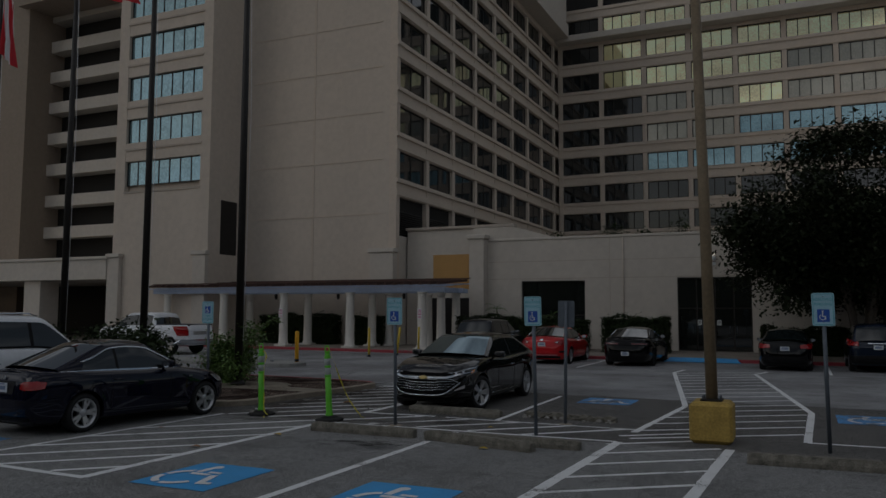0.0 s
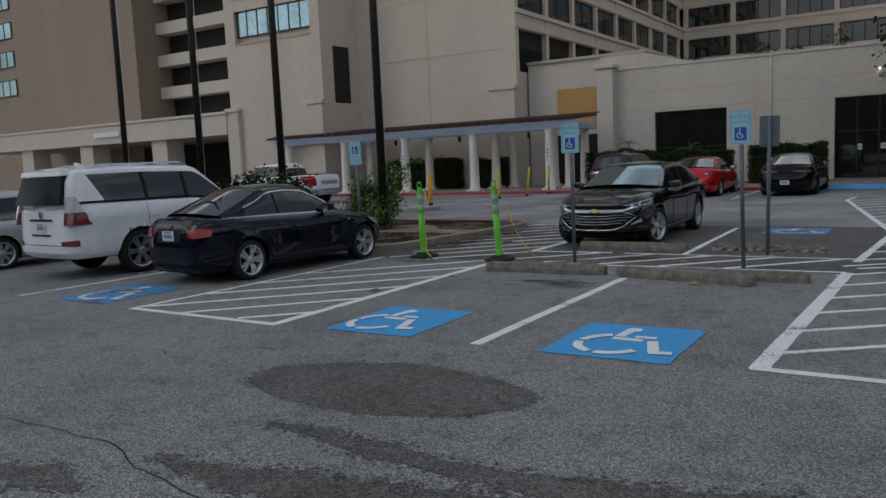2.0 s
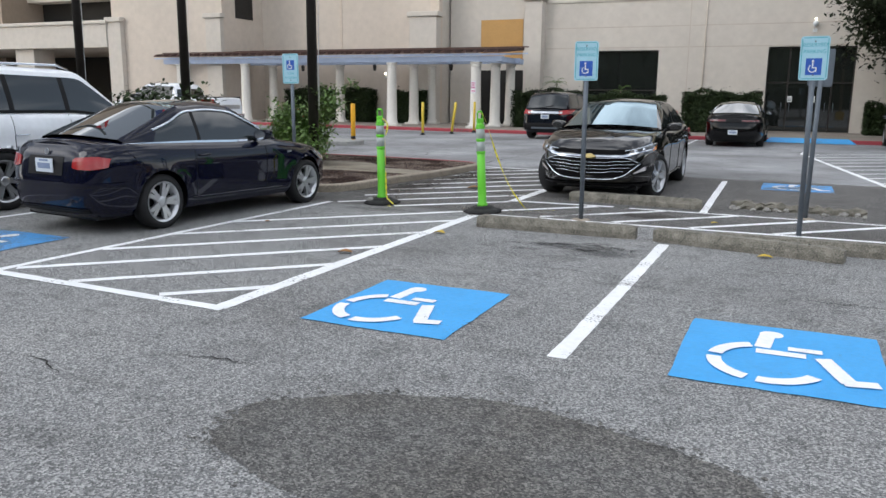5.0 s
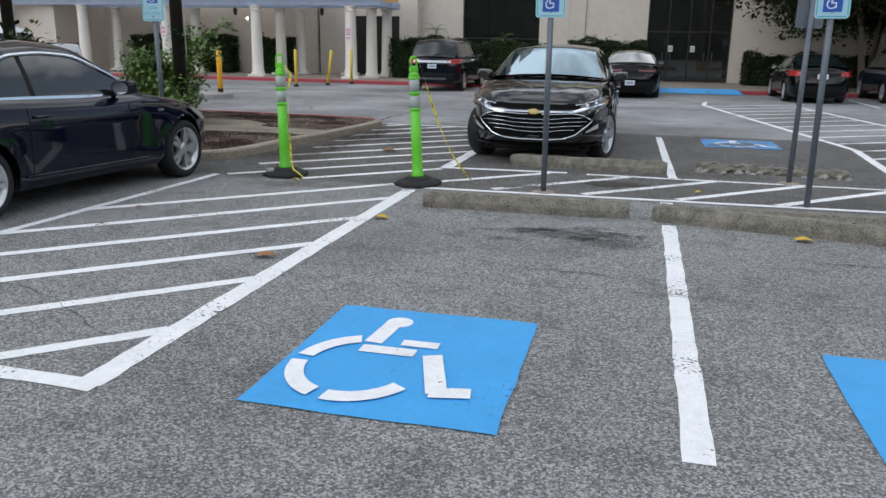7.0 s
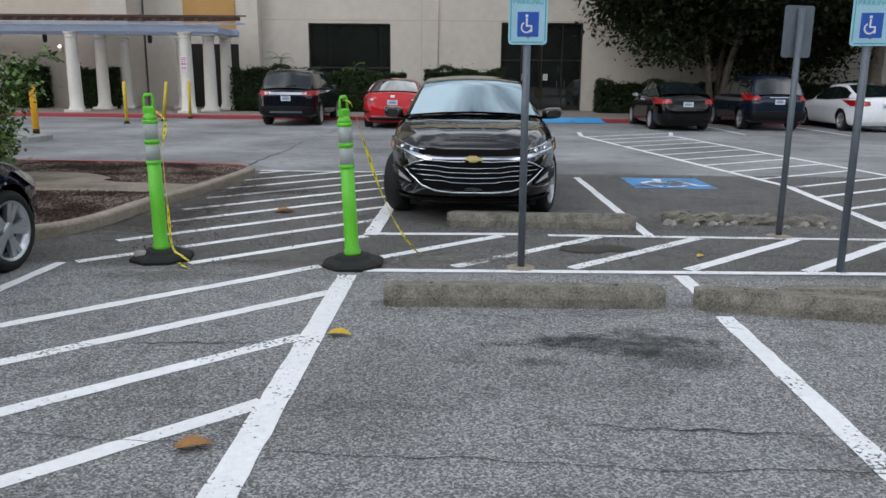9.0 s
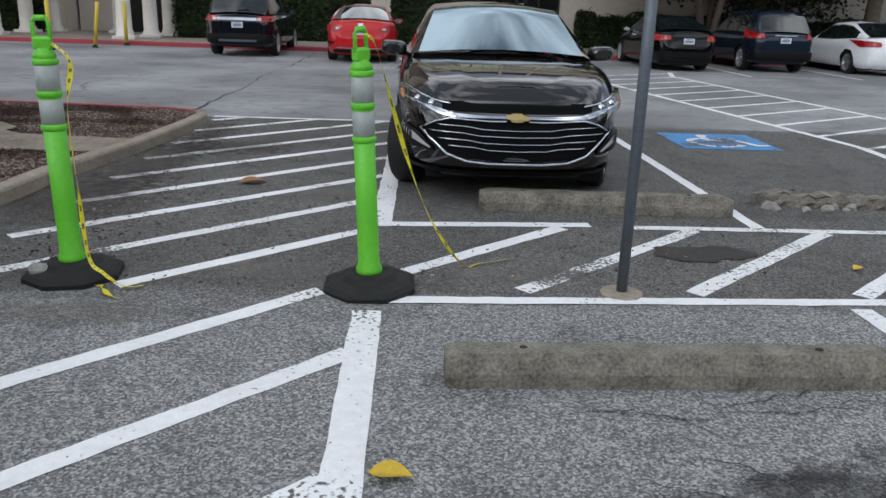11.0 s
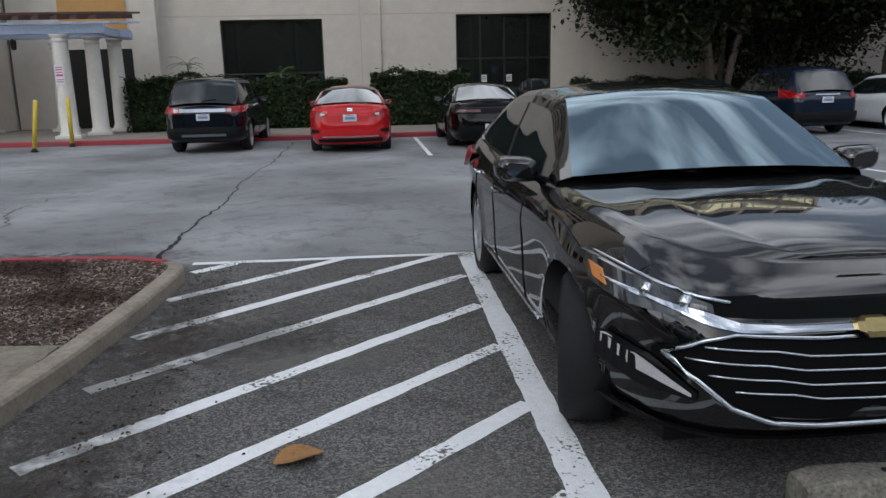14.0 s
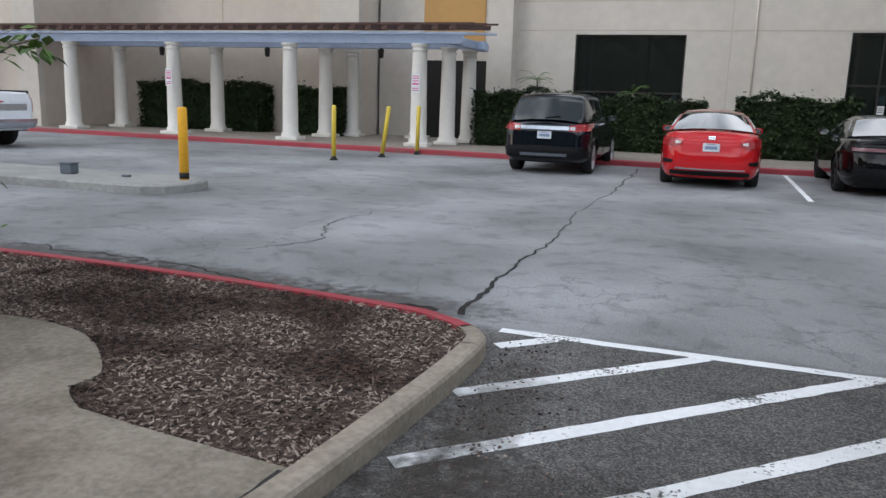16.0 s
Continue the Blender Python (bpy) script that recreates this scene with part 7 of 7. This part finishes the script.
c.pair("chrome_wing", [(0.07, 0.653, 0.672), (0.3, 0.653, 0.672), (0.48, 0.653, 0.682), (0.58, 0.672, 0.712), (0.66, 0.705, 0.726), (0.74, 0.735, 0.744), (0.82, 0.765, 0.77)], M_CHROME, 1, 0.02, "bright chrome wing", 18)
c.patch("badge", [(-0.085, 0.648, 0.668), (-0.04, 0.64, 0.676), (-0.03, 0.63, 0.69), (0.05, 0.63, 0.69), (0.055, 0.645, 0.68), (0.085, 0.655, 0.68)], M_GOLD, 1, 0.036, "small gold badge", 9)
M_LAMPCASE = mat("dark_headlamp_casing", (0.012, 0.013, 0.015), 0.12, var=0.6, scale=16, coat=1.0)
c.pair("headlight", [(0.56, 0.705, 0.735), (0.68, 0.69, 0.772), (0.78, 0.7, 0.808), (0.845, 0.735, 0.835)], M_LAMPCASE, 1, 0.012, "clear swept headlight with dark casing", 14)
c.pair("turn_lamp", [(0.812, 0.738, 0.79), (0.836, 0.755, 0.805)], M_AMBER, 1, 0.016, "small amber corner lens", 3)
for s in (-1, 1):
    c.wire("headlight_trim", [(s * 0.5, 0.742), (s * 0.6, 0.757), (s * 0.7, 0.785), (s * 0.78, 0.815), (s * 0.845, 0.838), (s * 0.84, 0.75)], 0.007, M_CHROME, 1, 0.014)
    for x in (0.64, 0.74):
        p = c.end(s * x, 0.733 + (x - 0.64) * 0.2, 1, 0.006)
        part("headlight_bulb", Geo().lathe([(0.0, 0.02), (0.024, 0.014), (0.032, 0.0)], 14), M_CHROME, c.ob).matrix_basis = pose(*p, -90, 0, 0)
c.steer(-17)
c.pair("fog_recess", [(0.62, 0.40, 0.43), (0.74, 0.41, 0.53), (0.83, 0.45, 0.55)], M_TRIMBLK, 1, 0.008, "", 6)
c.pair("fog_lamp", [(0.63, 0.42, 0.432), (0.74, 0.46, 0.51), (0.82, 0.51, 0.55)], M_TAILC, 1, 0.03, "pale slanted fog lamp", 5)
c.patch("lower_lip", [(-0.8, 0.235, 0.27), (0, 0.225, 0.26), (0.8, 0.235, 0.27)], M_TRIMBLK, 1, 0.02, "", 12)
c.pair("tail_light", [(0.5, 0.82, 0.92), (0.88, 0.78, 0.94)], M_TAIL, -1, 0.012, "red tail light", 8)
for s in (-1, 1):
    part("wiper", Geo().path([(s * 0.5, 1.07, 1.0), (s * 0.1, 0.92, 1.055), (-s * 0.02 + s * 0.05, 0.86, 1.085)], 0.01, 5), M_TRIMBLK, c.ob)

# navy coupe nose in
c = Car("navy_coupe", -10.86, 11.27, -5.0, 4.36, 1.75, sedan_zt(4.36, 0.72, 0.75, 0.95, 0.95, -1.5, 1.0, 0.82), (0.86, 0.12, -0.72, -1.68, 1.41, False), 1.42, -1.24, 0.315, P_NAVY, "dark navy two-door coupe parked nose in", size=1.03, tall=1.03, rim=0.235, spokes=5, wr=0.64, wb=0.89, pillars=(-1.28, -0.56, -0.52, 0.6), shear=0.7)
c.seam(0.55, 0.3, 0.92)
c.seam(-0.72, 0.3, 0.94)
c.handle(-0.58, 0.82)
c.mirrors(0.45, 1.0)
c.side_line(0.3, 0.95, 0.32, -0.8, 0.012, P_NAVY, "sill_moulding")
c.pair("tail_light", [(0.46, 0.75, 0.84), (0.52, 0.735, 0.86), (0.68, 0.73, 0.87), (0.76, 0.755, 0.85)], M_TAIL, -1, 0.012, "red tail light", 10)
c.plate(0.76, -1)
c.patch("plate_recess", [(-0.3, 0.66, 0.86), (0.3, 0.66, 0.86)], M_TRIMBLK, -1, 0.006, "", 6)
c.patch("bumper_crease", [(-0.82, 0.56, 0.585), (0, 0.56, 0.585), (0.82, 0.56, 0.585)], P_NAVY, -1, 0.03, "", 14)
c.patch("lower_bumper", [(-0.6, 0.25, 0.3), (0, 0.24, 0.31), (0.6, 0.25, 0.3)], M_TRIMBLK, -1, 0.012, "", 12)
part("badge", Geo().lathe([(0.035, 0), (0.035, 0.01)], 16), M_CHROME, c.ob, "small round badge").matrix_basis = pose(0, c.end(0, 0.9, -1, 0.012)[1], 0.91, 90, 0, 0)
c.pair("headlight", [(0.4, 0.6, 0.7), (0.8, 0.62, 0.76)], M_HEAD, 1, 0.012, "clear headlight", 8)
part("spoiler_lip", Geo().path([(-0.56, -1.96, 0.99), (0, -2.03, 1.035), (0.56, -1.96, 0.99)], 0.012, 6), P_NAVY, c.ob)
for s in (-1, 1):
    part("side_repeater", Geo().box(s * 0.868 - 0.004, 0.98, 0.76, s * 0.868 + 0.006, 1.06, 0.785), M_HEAD, c.ob)


def suv_zt(L, nose, cowl_y, cowl_z, belt, tail):
    h = L / 2
    return [(h, nose - 0.2), (h - 0.06, nose - 0.06), (h - 0.2, nose), (cowl_y, cowl_z), (0, belt), (-h + 0.3, belt + 0.02), (-h + 0.05, belt), (-h, tail)]


# white off-road SUV
c = Car("white_suv", -14.0, 11.3, -3.0, 4.8, 1.89, suv_zt(4.8, 1.05, 0.95, 1.18, 1.27, 1.15), (0.95, 0.25, -2.2, -2.385, 1.85, True), 1.5, -1.12, 0.385, P_WHITE, "pearl white large SUV parked nose in", size=1.06, zb=0.36, spokes=6, wr=0.72, wb=0.93, pillars=(-1.72, -0.98, -0.9, -0.12, -0.02, 0.75), chrome_line=False, shear=-0.5, rearm=P_WHITE)
c.seam(0.62, 0.42, 1.2)
c.seam(-0.08, 0.42, 1.23)
c.seam(-0.95, 0.7, 1.23)
c.handle(0.05, 0.98, M_CHROME)
c.handle(-0.85, 0.98, M_CHROME)
c.mirrors(0.72, 1.2, None, 1.2)
c.side_line(0.5, 0.95, 0.5, -0.8, 0.02, P_WHITE)
M_TAILD = mat("smoked_tail_lens", (0.16, 0.03, 0.035), 0.15, var=0.5, scale=30, coat=1.0)
for q in (-1, 1):
    for nm, m, lv, lb in (("tail_light", M_TAILD, ((0.93, 0.915, 0.84, 0.5), (1.03, 0.91, 0.835, 0.36), (1.14, 0.9, 0.83, 0.27)), "smoked red tail light"), ("tail_lens", M_TAILC, ((1.142, 0.9, 0.83, 0.265), (1.26, 0.87, 0.8, 0.21), (1.4, 0.83, 0.76, 0.17)), "clear upper tail lens")):
        part(nm, Geo().loft([[(q * (xo - 0.15), -2.425 + (z - 0.93) * 0.17, z), (q * xi, -2.41 + (z - 0.93) * 0.17, z), (q * (xo - 0.012), -2.34 + (z - 0.93) * 0.15, z), (q * (xo + 0.002), -2.28 + (z - 0.93) * 0.1, z), (q * xo, -2.38 + dp, z), (q * (xo - 0.16), -2.38 + dp, z)][::q] for z, xo, xi, dp in lv]), m, c.ob, lb)
g = Geo()
rows = []
for k in range(6):
    u = k / 5
    hwid, yy, zz = 0.73 - 0.1 * u, -2.45 + 0.13 * u, 1.27 + 0.47 * u
    rows.append([(hwid * q, yy + 0.015 * q * q, zz) for q in (-1, -0.7, -0.35, 0, 0.35, 0.7, 1)] + [(hwid * q, yy + 0.16, zz) for q in (1, 0, -1)])
g.loft(rows)
part("rear_glass", g, mat("privacy_glass", (0.006, 0.008, 0.014), 0.12, spec=0.08), c.ob, "dark privacy rear glass")
c.pair("rear_reflector", [(0.62, 0.59, 0.66), (0.84, 0.58, 0.68)], M_TAILD, -1, 0.02, "red bumper reflector", 5)
c.patch("rear_bumper", [(-0.86, 0.42, 0.56), (0, 0.4, 0.58), (0.86, 0.42, 0.56)], P_WHITE, -1, 0.03, "", 14)
c.patch("tailgate_trim", [(-0.36, 1.0, 1.035), (0.36, 1.0, 1.035)], M_CHROME, -1, 0.02, "chrome tailgate trim", 6)
c.patch("tailgate_foot_trim", [(-0.3, 0.75, 0.78), (0.3, 0.75, 0.78)], M_CHROME, -1, 0.02, "", 6)
c.patch("tailgate_seam", [(-0.75, 0.585, 0.597), (0.75, 0.585, 0.597)], M_TRIMBLK, -1, 0.004, "", 8)
c.plate(0.89, -1)
part("roof_spoiler", Geo().loft([[(-0.66, -2.33, 1.75), (0.66, -2.33, 1.75), (0.62, -1.9, 1.8), (-0.62, -1.9, 1.8)], [(-0.62, -2.31, 1.83), (0.62, -2.31, 1.83), (0.58, -1.9, 1.89), (-0.58, -1.9, 1.89)]]), P_WHITE, c.ob)
part("badge", Geo().lathe([(0.06, 0), (0.06, 0.01)], 18), M_CHROME, c.ob, "round chrome badge").matrix_basis = pose(0, c.end(0, 1.1, -1, 0.012)[1], 1.1, 90, 0, 0)
for s in (-1, 1):
    part("roof_rail", Geo().path([(s * 0.56, -1.8, 1.86), (s * 0.57, -1.6, 1.915), (s * 0.57, 0.0, 1.915), (s * 0.56, 0.2, 1.86)], 0.016, 8), M_CHROME, c.ob)
part("roof_fin", Geo().loft([[(-0.02, -1.7, 1.9), (0.02, -1.7, 1.9), (0.02, -1.5, 1.9), (-0.02, -1.5, 1.9)], [(-0.004, -1.72, 1.97), (0.004, -1.72, 1.97), (0.004, -1.66, 1.97), (-0.004, -1.66, 1.97)]]), P_WHITE, c.ob)

# silver hatch beyond it
c = Car("silver_hatchback", -17.5, 10.7, -3, 4.5, 1.82, suv_zt(4.5, 0.85, 0.9, 1.0, 1.0, 0.85), (0.9, 0.15, -1.5, -2.05, 1.55, True), 1.42, -1.25, 0.33, car_paint("silver_car_paint", (0.45, 0.47, 0.5), 0.5), "silver hatchback parked nose in", spokes=7, wr=0.64, pillars=(-1.5, -0.5, -0.42, 0.7))
c.pair("tail_light", [(0.6, 0.75, 0.95), (0.86, 0.78, 0.98)], M_TAIL, -1, 0.016, "red tail light", 6)
c.plate(0.72, -1)
c.seam(-0.46, 0.3, 0.98)

# black compact SUV by the pergola
c = Car("black_suv", -11.75, 33.72, -1.0, 4.7, 1.87, suv_zt(4.7, 0.95, 0.95, 1.1, 1.1, 0.95), (0.95, 0.2, -1.75, -2.25, 1.68, True), 1.45, -1.4, 0.36, P_SLATE, "black compact SUV parked nose in at red kerb", size=1.03, zb=0.28, spokes=5, wr=0.74, wb=0.92, pillars=(-1.7, -0.9, -0.82, -0.05, 0.03, 0.75), chrome_line=False)
c.pair("tail_light", [(0.52, 0.93, 1.05), (0.7, 0.92, 1.08), (0.88, 0.95, 1.1)], M_TAIL, -1, 0.02, "red tail light", 8)
c.pair("reverse_lamp", [(0.54, 0.96, 1.02), (0.64, 0.95, 1.03)], M_TAILC, -1, 0.026, "clear reversing lamp", 3)
c.patch("tailgate_chrome", [(-0.52, 0.955, 1.03), (0.52, 0.955, 1.03)], M_CHROME, -1, 0.026, "broad chrome tailgate bar", 8)
c.plate(0.84, -1)
c.patch("rear_bumper", [(-0.86, 0.36, 0.6), (0, 0.34, 0.62), (0.86, 0.36, 0.6)], M_TRIMBLK, -1, 0.03, "", 14)
c.patch("bumper_trim", [(-0.5, 0.4, 0.46), (0.5, 0.4, 0.46)], M_STEEL, -1, 0.04, "dull silver bumper strip", 8)
c.seam(-0.05, 0.4, 1.08)
c.seam(-0.86, 0.5, 1.08)
c.mirrors(0.72, 1.15)
part("rear_wiper", Geo().path([(0.0, -2.28, 1.2), (0.3, -2.24, 1.24)], 0.01, 5), M_TRIMBLK, c.ob)
for s in (-1, 1):
    part("roof_rail", Geo().path([(s * 0.6, -1.6, 1.72), (s * 0.61, -1.4, 1.77), (s * 0.61, 0.0, 1.77), (s * 0.6, 0.15, 1.73)], 0.014, 8), M_TRIMBLK, c.ob)

# red saloon
c = Car("red_sedan", -8.36, 32.75, 0.5, 4.62, 1.88, sedan_zt(4.62, 0.7, 1.05, 0.93, 0.94, -1.65, 1.04, 0.88), (1.05, 0.2, -0.85, -1.72, 1.42, False), 1.4, -1.3, 0.325, P_RED, "bright red compact sedan parked nose in at red kerb", size=1.03, spokes=5, wr=0.62, pillars=(-1.4, -0.5, -0.42, 0.82))
c.pair("tail_light", [(0.5, 0.83, 0.88), (0.66, 0.77, 0.95), (0.84, 0.8, 0.95)], M_TAIL, -1, 0.014, "red tail light", 8)
c.pair("reverse_lamp", [(0.55, 0.845, 0.875), (0.64, 0.83, 0.89)], M_TAILC, -1, 0.02, "clear lamp", 4)
c.plate(0.78, -1)
c.patch("lower_chrome", [(-0.62, 0.36, 0.385), (0, 0.35, 0.375), (0.62, 0.36, 0.385)], M_CHROME, -1, 0.02, "thin chrome strip", 10)
c.pair("bumper_vent", [(0.68, 0.47, 0.53), (0.82, 0.46, 0.54)], M_TRIMBLK, -1, 0.008, "", 5)
c.patch("lower_bumper", [(-0.7, 0.25, 0.33), (0, 0.24, 0.33), (0.7, 0.25, 0.33)], M_TRIMBLK, -1, 0.014, "", 10)
c.patch("badge", [(-0.06, 0.93, 0.99), (0.06, 0.93, 0.99)], M_CHROME, -1, 0.03, "small chrome badge", 4)
c.seam(-0.46, 0.3, 0.92)
c.mirrors(0.8, 1.0)

# black muscle coupe
c = Car("black_coupe", -5.05, 33.1, 0.0, 5.02, 1.92, sedan_zt(5.02, 0.82, 0.85, 1.02, 1.02, -1.7, 1.06, 0.9), (0.85, 0.1, -0.9, -1.75, 1.45, False), 1.55, -1.4, 0.355, P_BLACK, "black muscle coupe parked nose in", spokes=5, wr=0.62, dark=M_TRIMBLK, pillars=(-1.3, -0.7, -0.62, 0.65))
c.patch("tail_light", [(-0.82, 0.82, 0.94), (0, 0.82, 0.94), (0.82, 0.82, 0.94)], M_TRIMBLK, -1, 0.02, "dark full-width tail light panel", 10)
c.pair("tail_lens", [(0.25, 0.85, 0.91), (0.78, 0.85, 0.91)], mat("smoked_red_lens", (0.1, 0.01, 0.012), 0.2, coat=1.0), -1, 0.03, "smoked red lens", 8)
c.plate(0.5, -1)
part("spoiler_lip", Geo().path([(-0.7, -2.42, 1.08), (0, -2.46, 1.11), (0.7, -2.42, 1.08)], 0.02, 6), P_BLACK, c.ob)
c.mirrors(0.55, 1.08)

# cars under the trees
c = Car("black_sedan", 0.62, 33.0, 0.0, 4.85, 1.83, sedan_zt(4.85, 0.74, 0.95, 0.97, 0.97, -1.7, 1.06, 0.92), (0.98, 0.25, -0.9, -1.85, 1.44, False), 1.5, -1.3, 0.335, P_BLACK, "black sedan parked nose in under trees", spokes=5, wr=0.64, pillars=(-1.5, -0.45, -0.37, 0.8))
c.pair("tail_light", [(0.5, 0.84, 0.96), (0.86, 0.82, 1.0)], M_TAIL, -1, 0.02, "red tail light", 8)
c.plate(0.82, -1)
c.mirrors(0.75, 1.02)
c.patch("lower_bumper", [(-0.7, 0.25, 0.36), (0, 0.24, 0.36), (0.7, 0.25, 0.36)], M_TRIMBLK, -1, 0.014, "", 10)
c = Car("slate_suv", 3.6, 33.5, 0.0, 4.6, 1.83, suv_zt(4.6, 0.95, 0.95, 1.08, 1.08, 0.92), (0.95, 0.2, -1.75, -2.2, 1.68, True), 1.42, -1.35, 0.35, car_paint("slate_blue_car_paint", (0.01, 0.016, 0.032), 0.05), "dark slate blue SUV parked nose in under trees", zb=0.27, spokes=5, wr=0.72, wb=0.92, pillars=(-1.65, -0.85, -0.77, 0.0, 0.06, 0.75), chrome_line=False)
c.pair("tail_light", [(0.6, 0.95, 1.08), (0.9, 0.95, 1.18)], M_TAIL, -1, 0.025, "red tail light", 6)
c.patch("tailgate_chrome", [(-0.32, 1.02, 1.06), (0.32, 1.02, 1.06)], M_CHROME, -1, 0.03, "chrome tailgate strip", 6)
c.plate(0.9, -1)
c.patch("rear_bumper", [(-0.86, 0.34, 0.6), (0, 0.32, 0.62), (0.86, 0.34, 0.6)], M_TRIMBLK, -1, 0.05, "", 14)
c = Car("white_sedan", 6.75, 33.3, 0.0, 4.75, 1.82, sedan_zt(4.75, 0.74, 0.95, 0.95, 0.95, -1.7, 1.04, 0.9), (0.98, 0.25, -0.9, -1.95, 1.44, False), 1.45, -1.3, 0.33, P_WHITE, "white sedan parked nose in under trees", spokes=5, wr=0.64, pillars=(-1.5, -0.45, -0.37, 0.8))
c.pair("tail_light", [(0.5, 0.82, 0.94), (0.86, 0.8, 0.98)], M_TAIL, -1, 0.02, "red tail light", 8)
c.plate(0.8, -1)

# white pickup on the drive
TRK_X, TRK_Y, TRK_T = -28.3, 29.7, 90.0
zt = [(3.1, 0.95), (3.05, 1.15), (2.9, 1.24), (1.55, 1.33), (1.4, 1.33), (-0.9, 1.33), (-1.0, 1.4), (-2.95, 1.42), (-3.08, 1.38), (-3.1, 1.2)]
c = Car("pickup_truck", TRK_X, TRK_Y, TRK_T, 6.2, 2.02, zt, (1.62, 0.85, -0.78, -0.98, 1.98, True), 1.95, -1.95, 0.42, P_WHITE, "white crew-cab pickup truck with taupe lower body on the drive", zb=0.45, spokes=8, wr=0.76, wb=0.93, pillars=(-0.72, 0.2, 0.28, 1.35), lower=(0.72, M_TAUPE), group="moving vehicles", crown=0.02)
c.patch("tailgate", [(-0.82, 0.82, 1.36), (0.82, 0.82, 1.36)], P_WHITE, -1, 0.015, "white tailgate", 8)
c.patch("tailgate_panel", [(-0.6, 0.95, 1.12), (0.6, 0.95, 1.12)], M_ALLOY, -1, 0.022, "grey tailgate panel", 6)
c.pair("tail_light", [(0.84, 0.9, 1.36), (0.98, 0.9, 1.36)], M_TAIL, -1, 0.025, "tall red tail light", 4)
c.patch("rear_bumper", [(-0.95, 0.5, 0.74), (0, 0.5, 0.74), (0.95, 0.5, 0.74)], M_CHROME, -1, 0.12, "chrome step bumper", 10)
c.plate(0.62, -1)
c.pair("headlight", [(0.62, 0.85, 1.12), (0.92, 0.85, 1.14)], M_HEAD, 1, 0.015, "clear headlight", 5)
c.patch("grille", [(-0.6, 0.78, 1.14), (0.6, 0.78, 1.14)], M_CHROME, 1, 0.02, "chrome grille", 8)
c.patch("front_bumper", [(-0.95, 0.5, 0.72), (0, 0.5, 0.72), (0.95, 0.5, 0.72)], M_CHROME, 1, 0.08, "chrome front bumper", 10)
c.seam(1.3, 0.6, 1.3)
c.seam(0.24, 0.6, 1.3)
c.seam(-0.82, 0.6, 1.3)
c.handle(0.42, 1.12, M_CHROME)
c.handle(-0.6, 1.12, M_CHROME)
c.mirrors(1.25, 1.42, M_TRIMBLK, 1.5)
part("bed_recess", Geo().box(-0.8, -2.98, 1.2, 0.8, -1.08, 1.452, 0.01), M_TRIMBLK, c.ob)
for s in (-1, 1):
    part("step_bar", Geo().path([(s * 0.98, 1.35, 0.42), (s * 1.0, 1.2, 0.4), (s * 1.0, -0.8, 0.4), (s * 0.98, -0.95, 0.42)], 0.035, 8), M_TRIMBLK, c.ob)
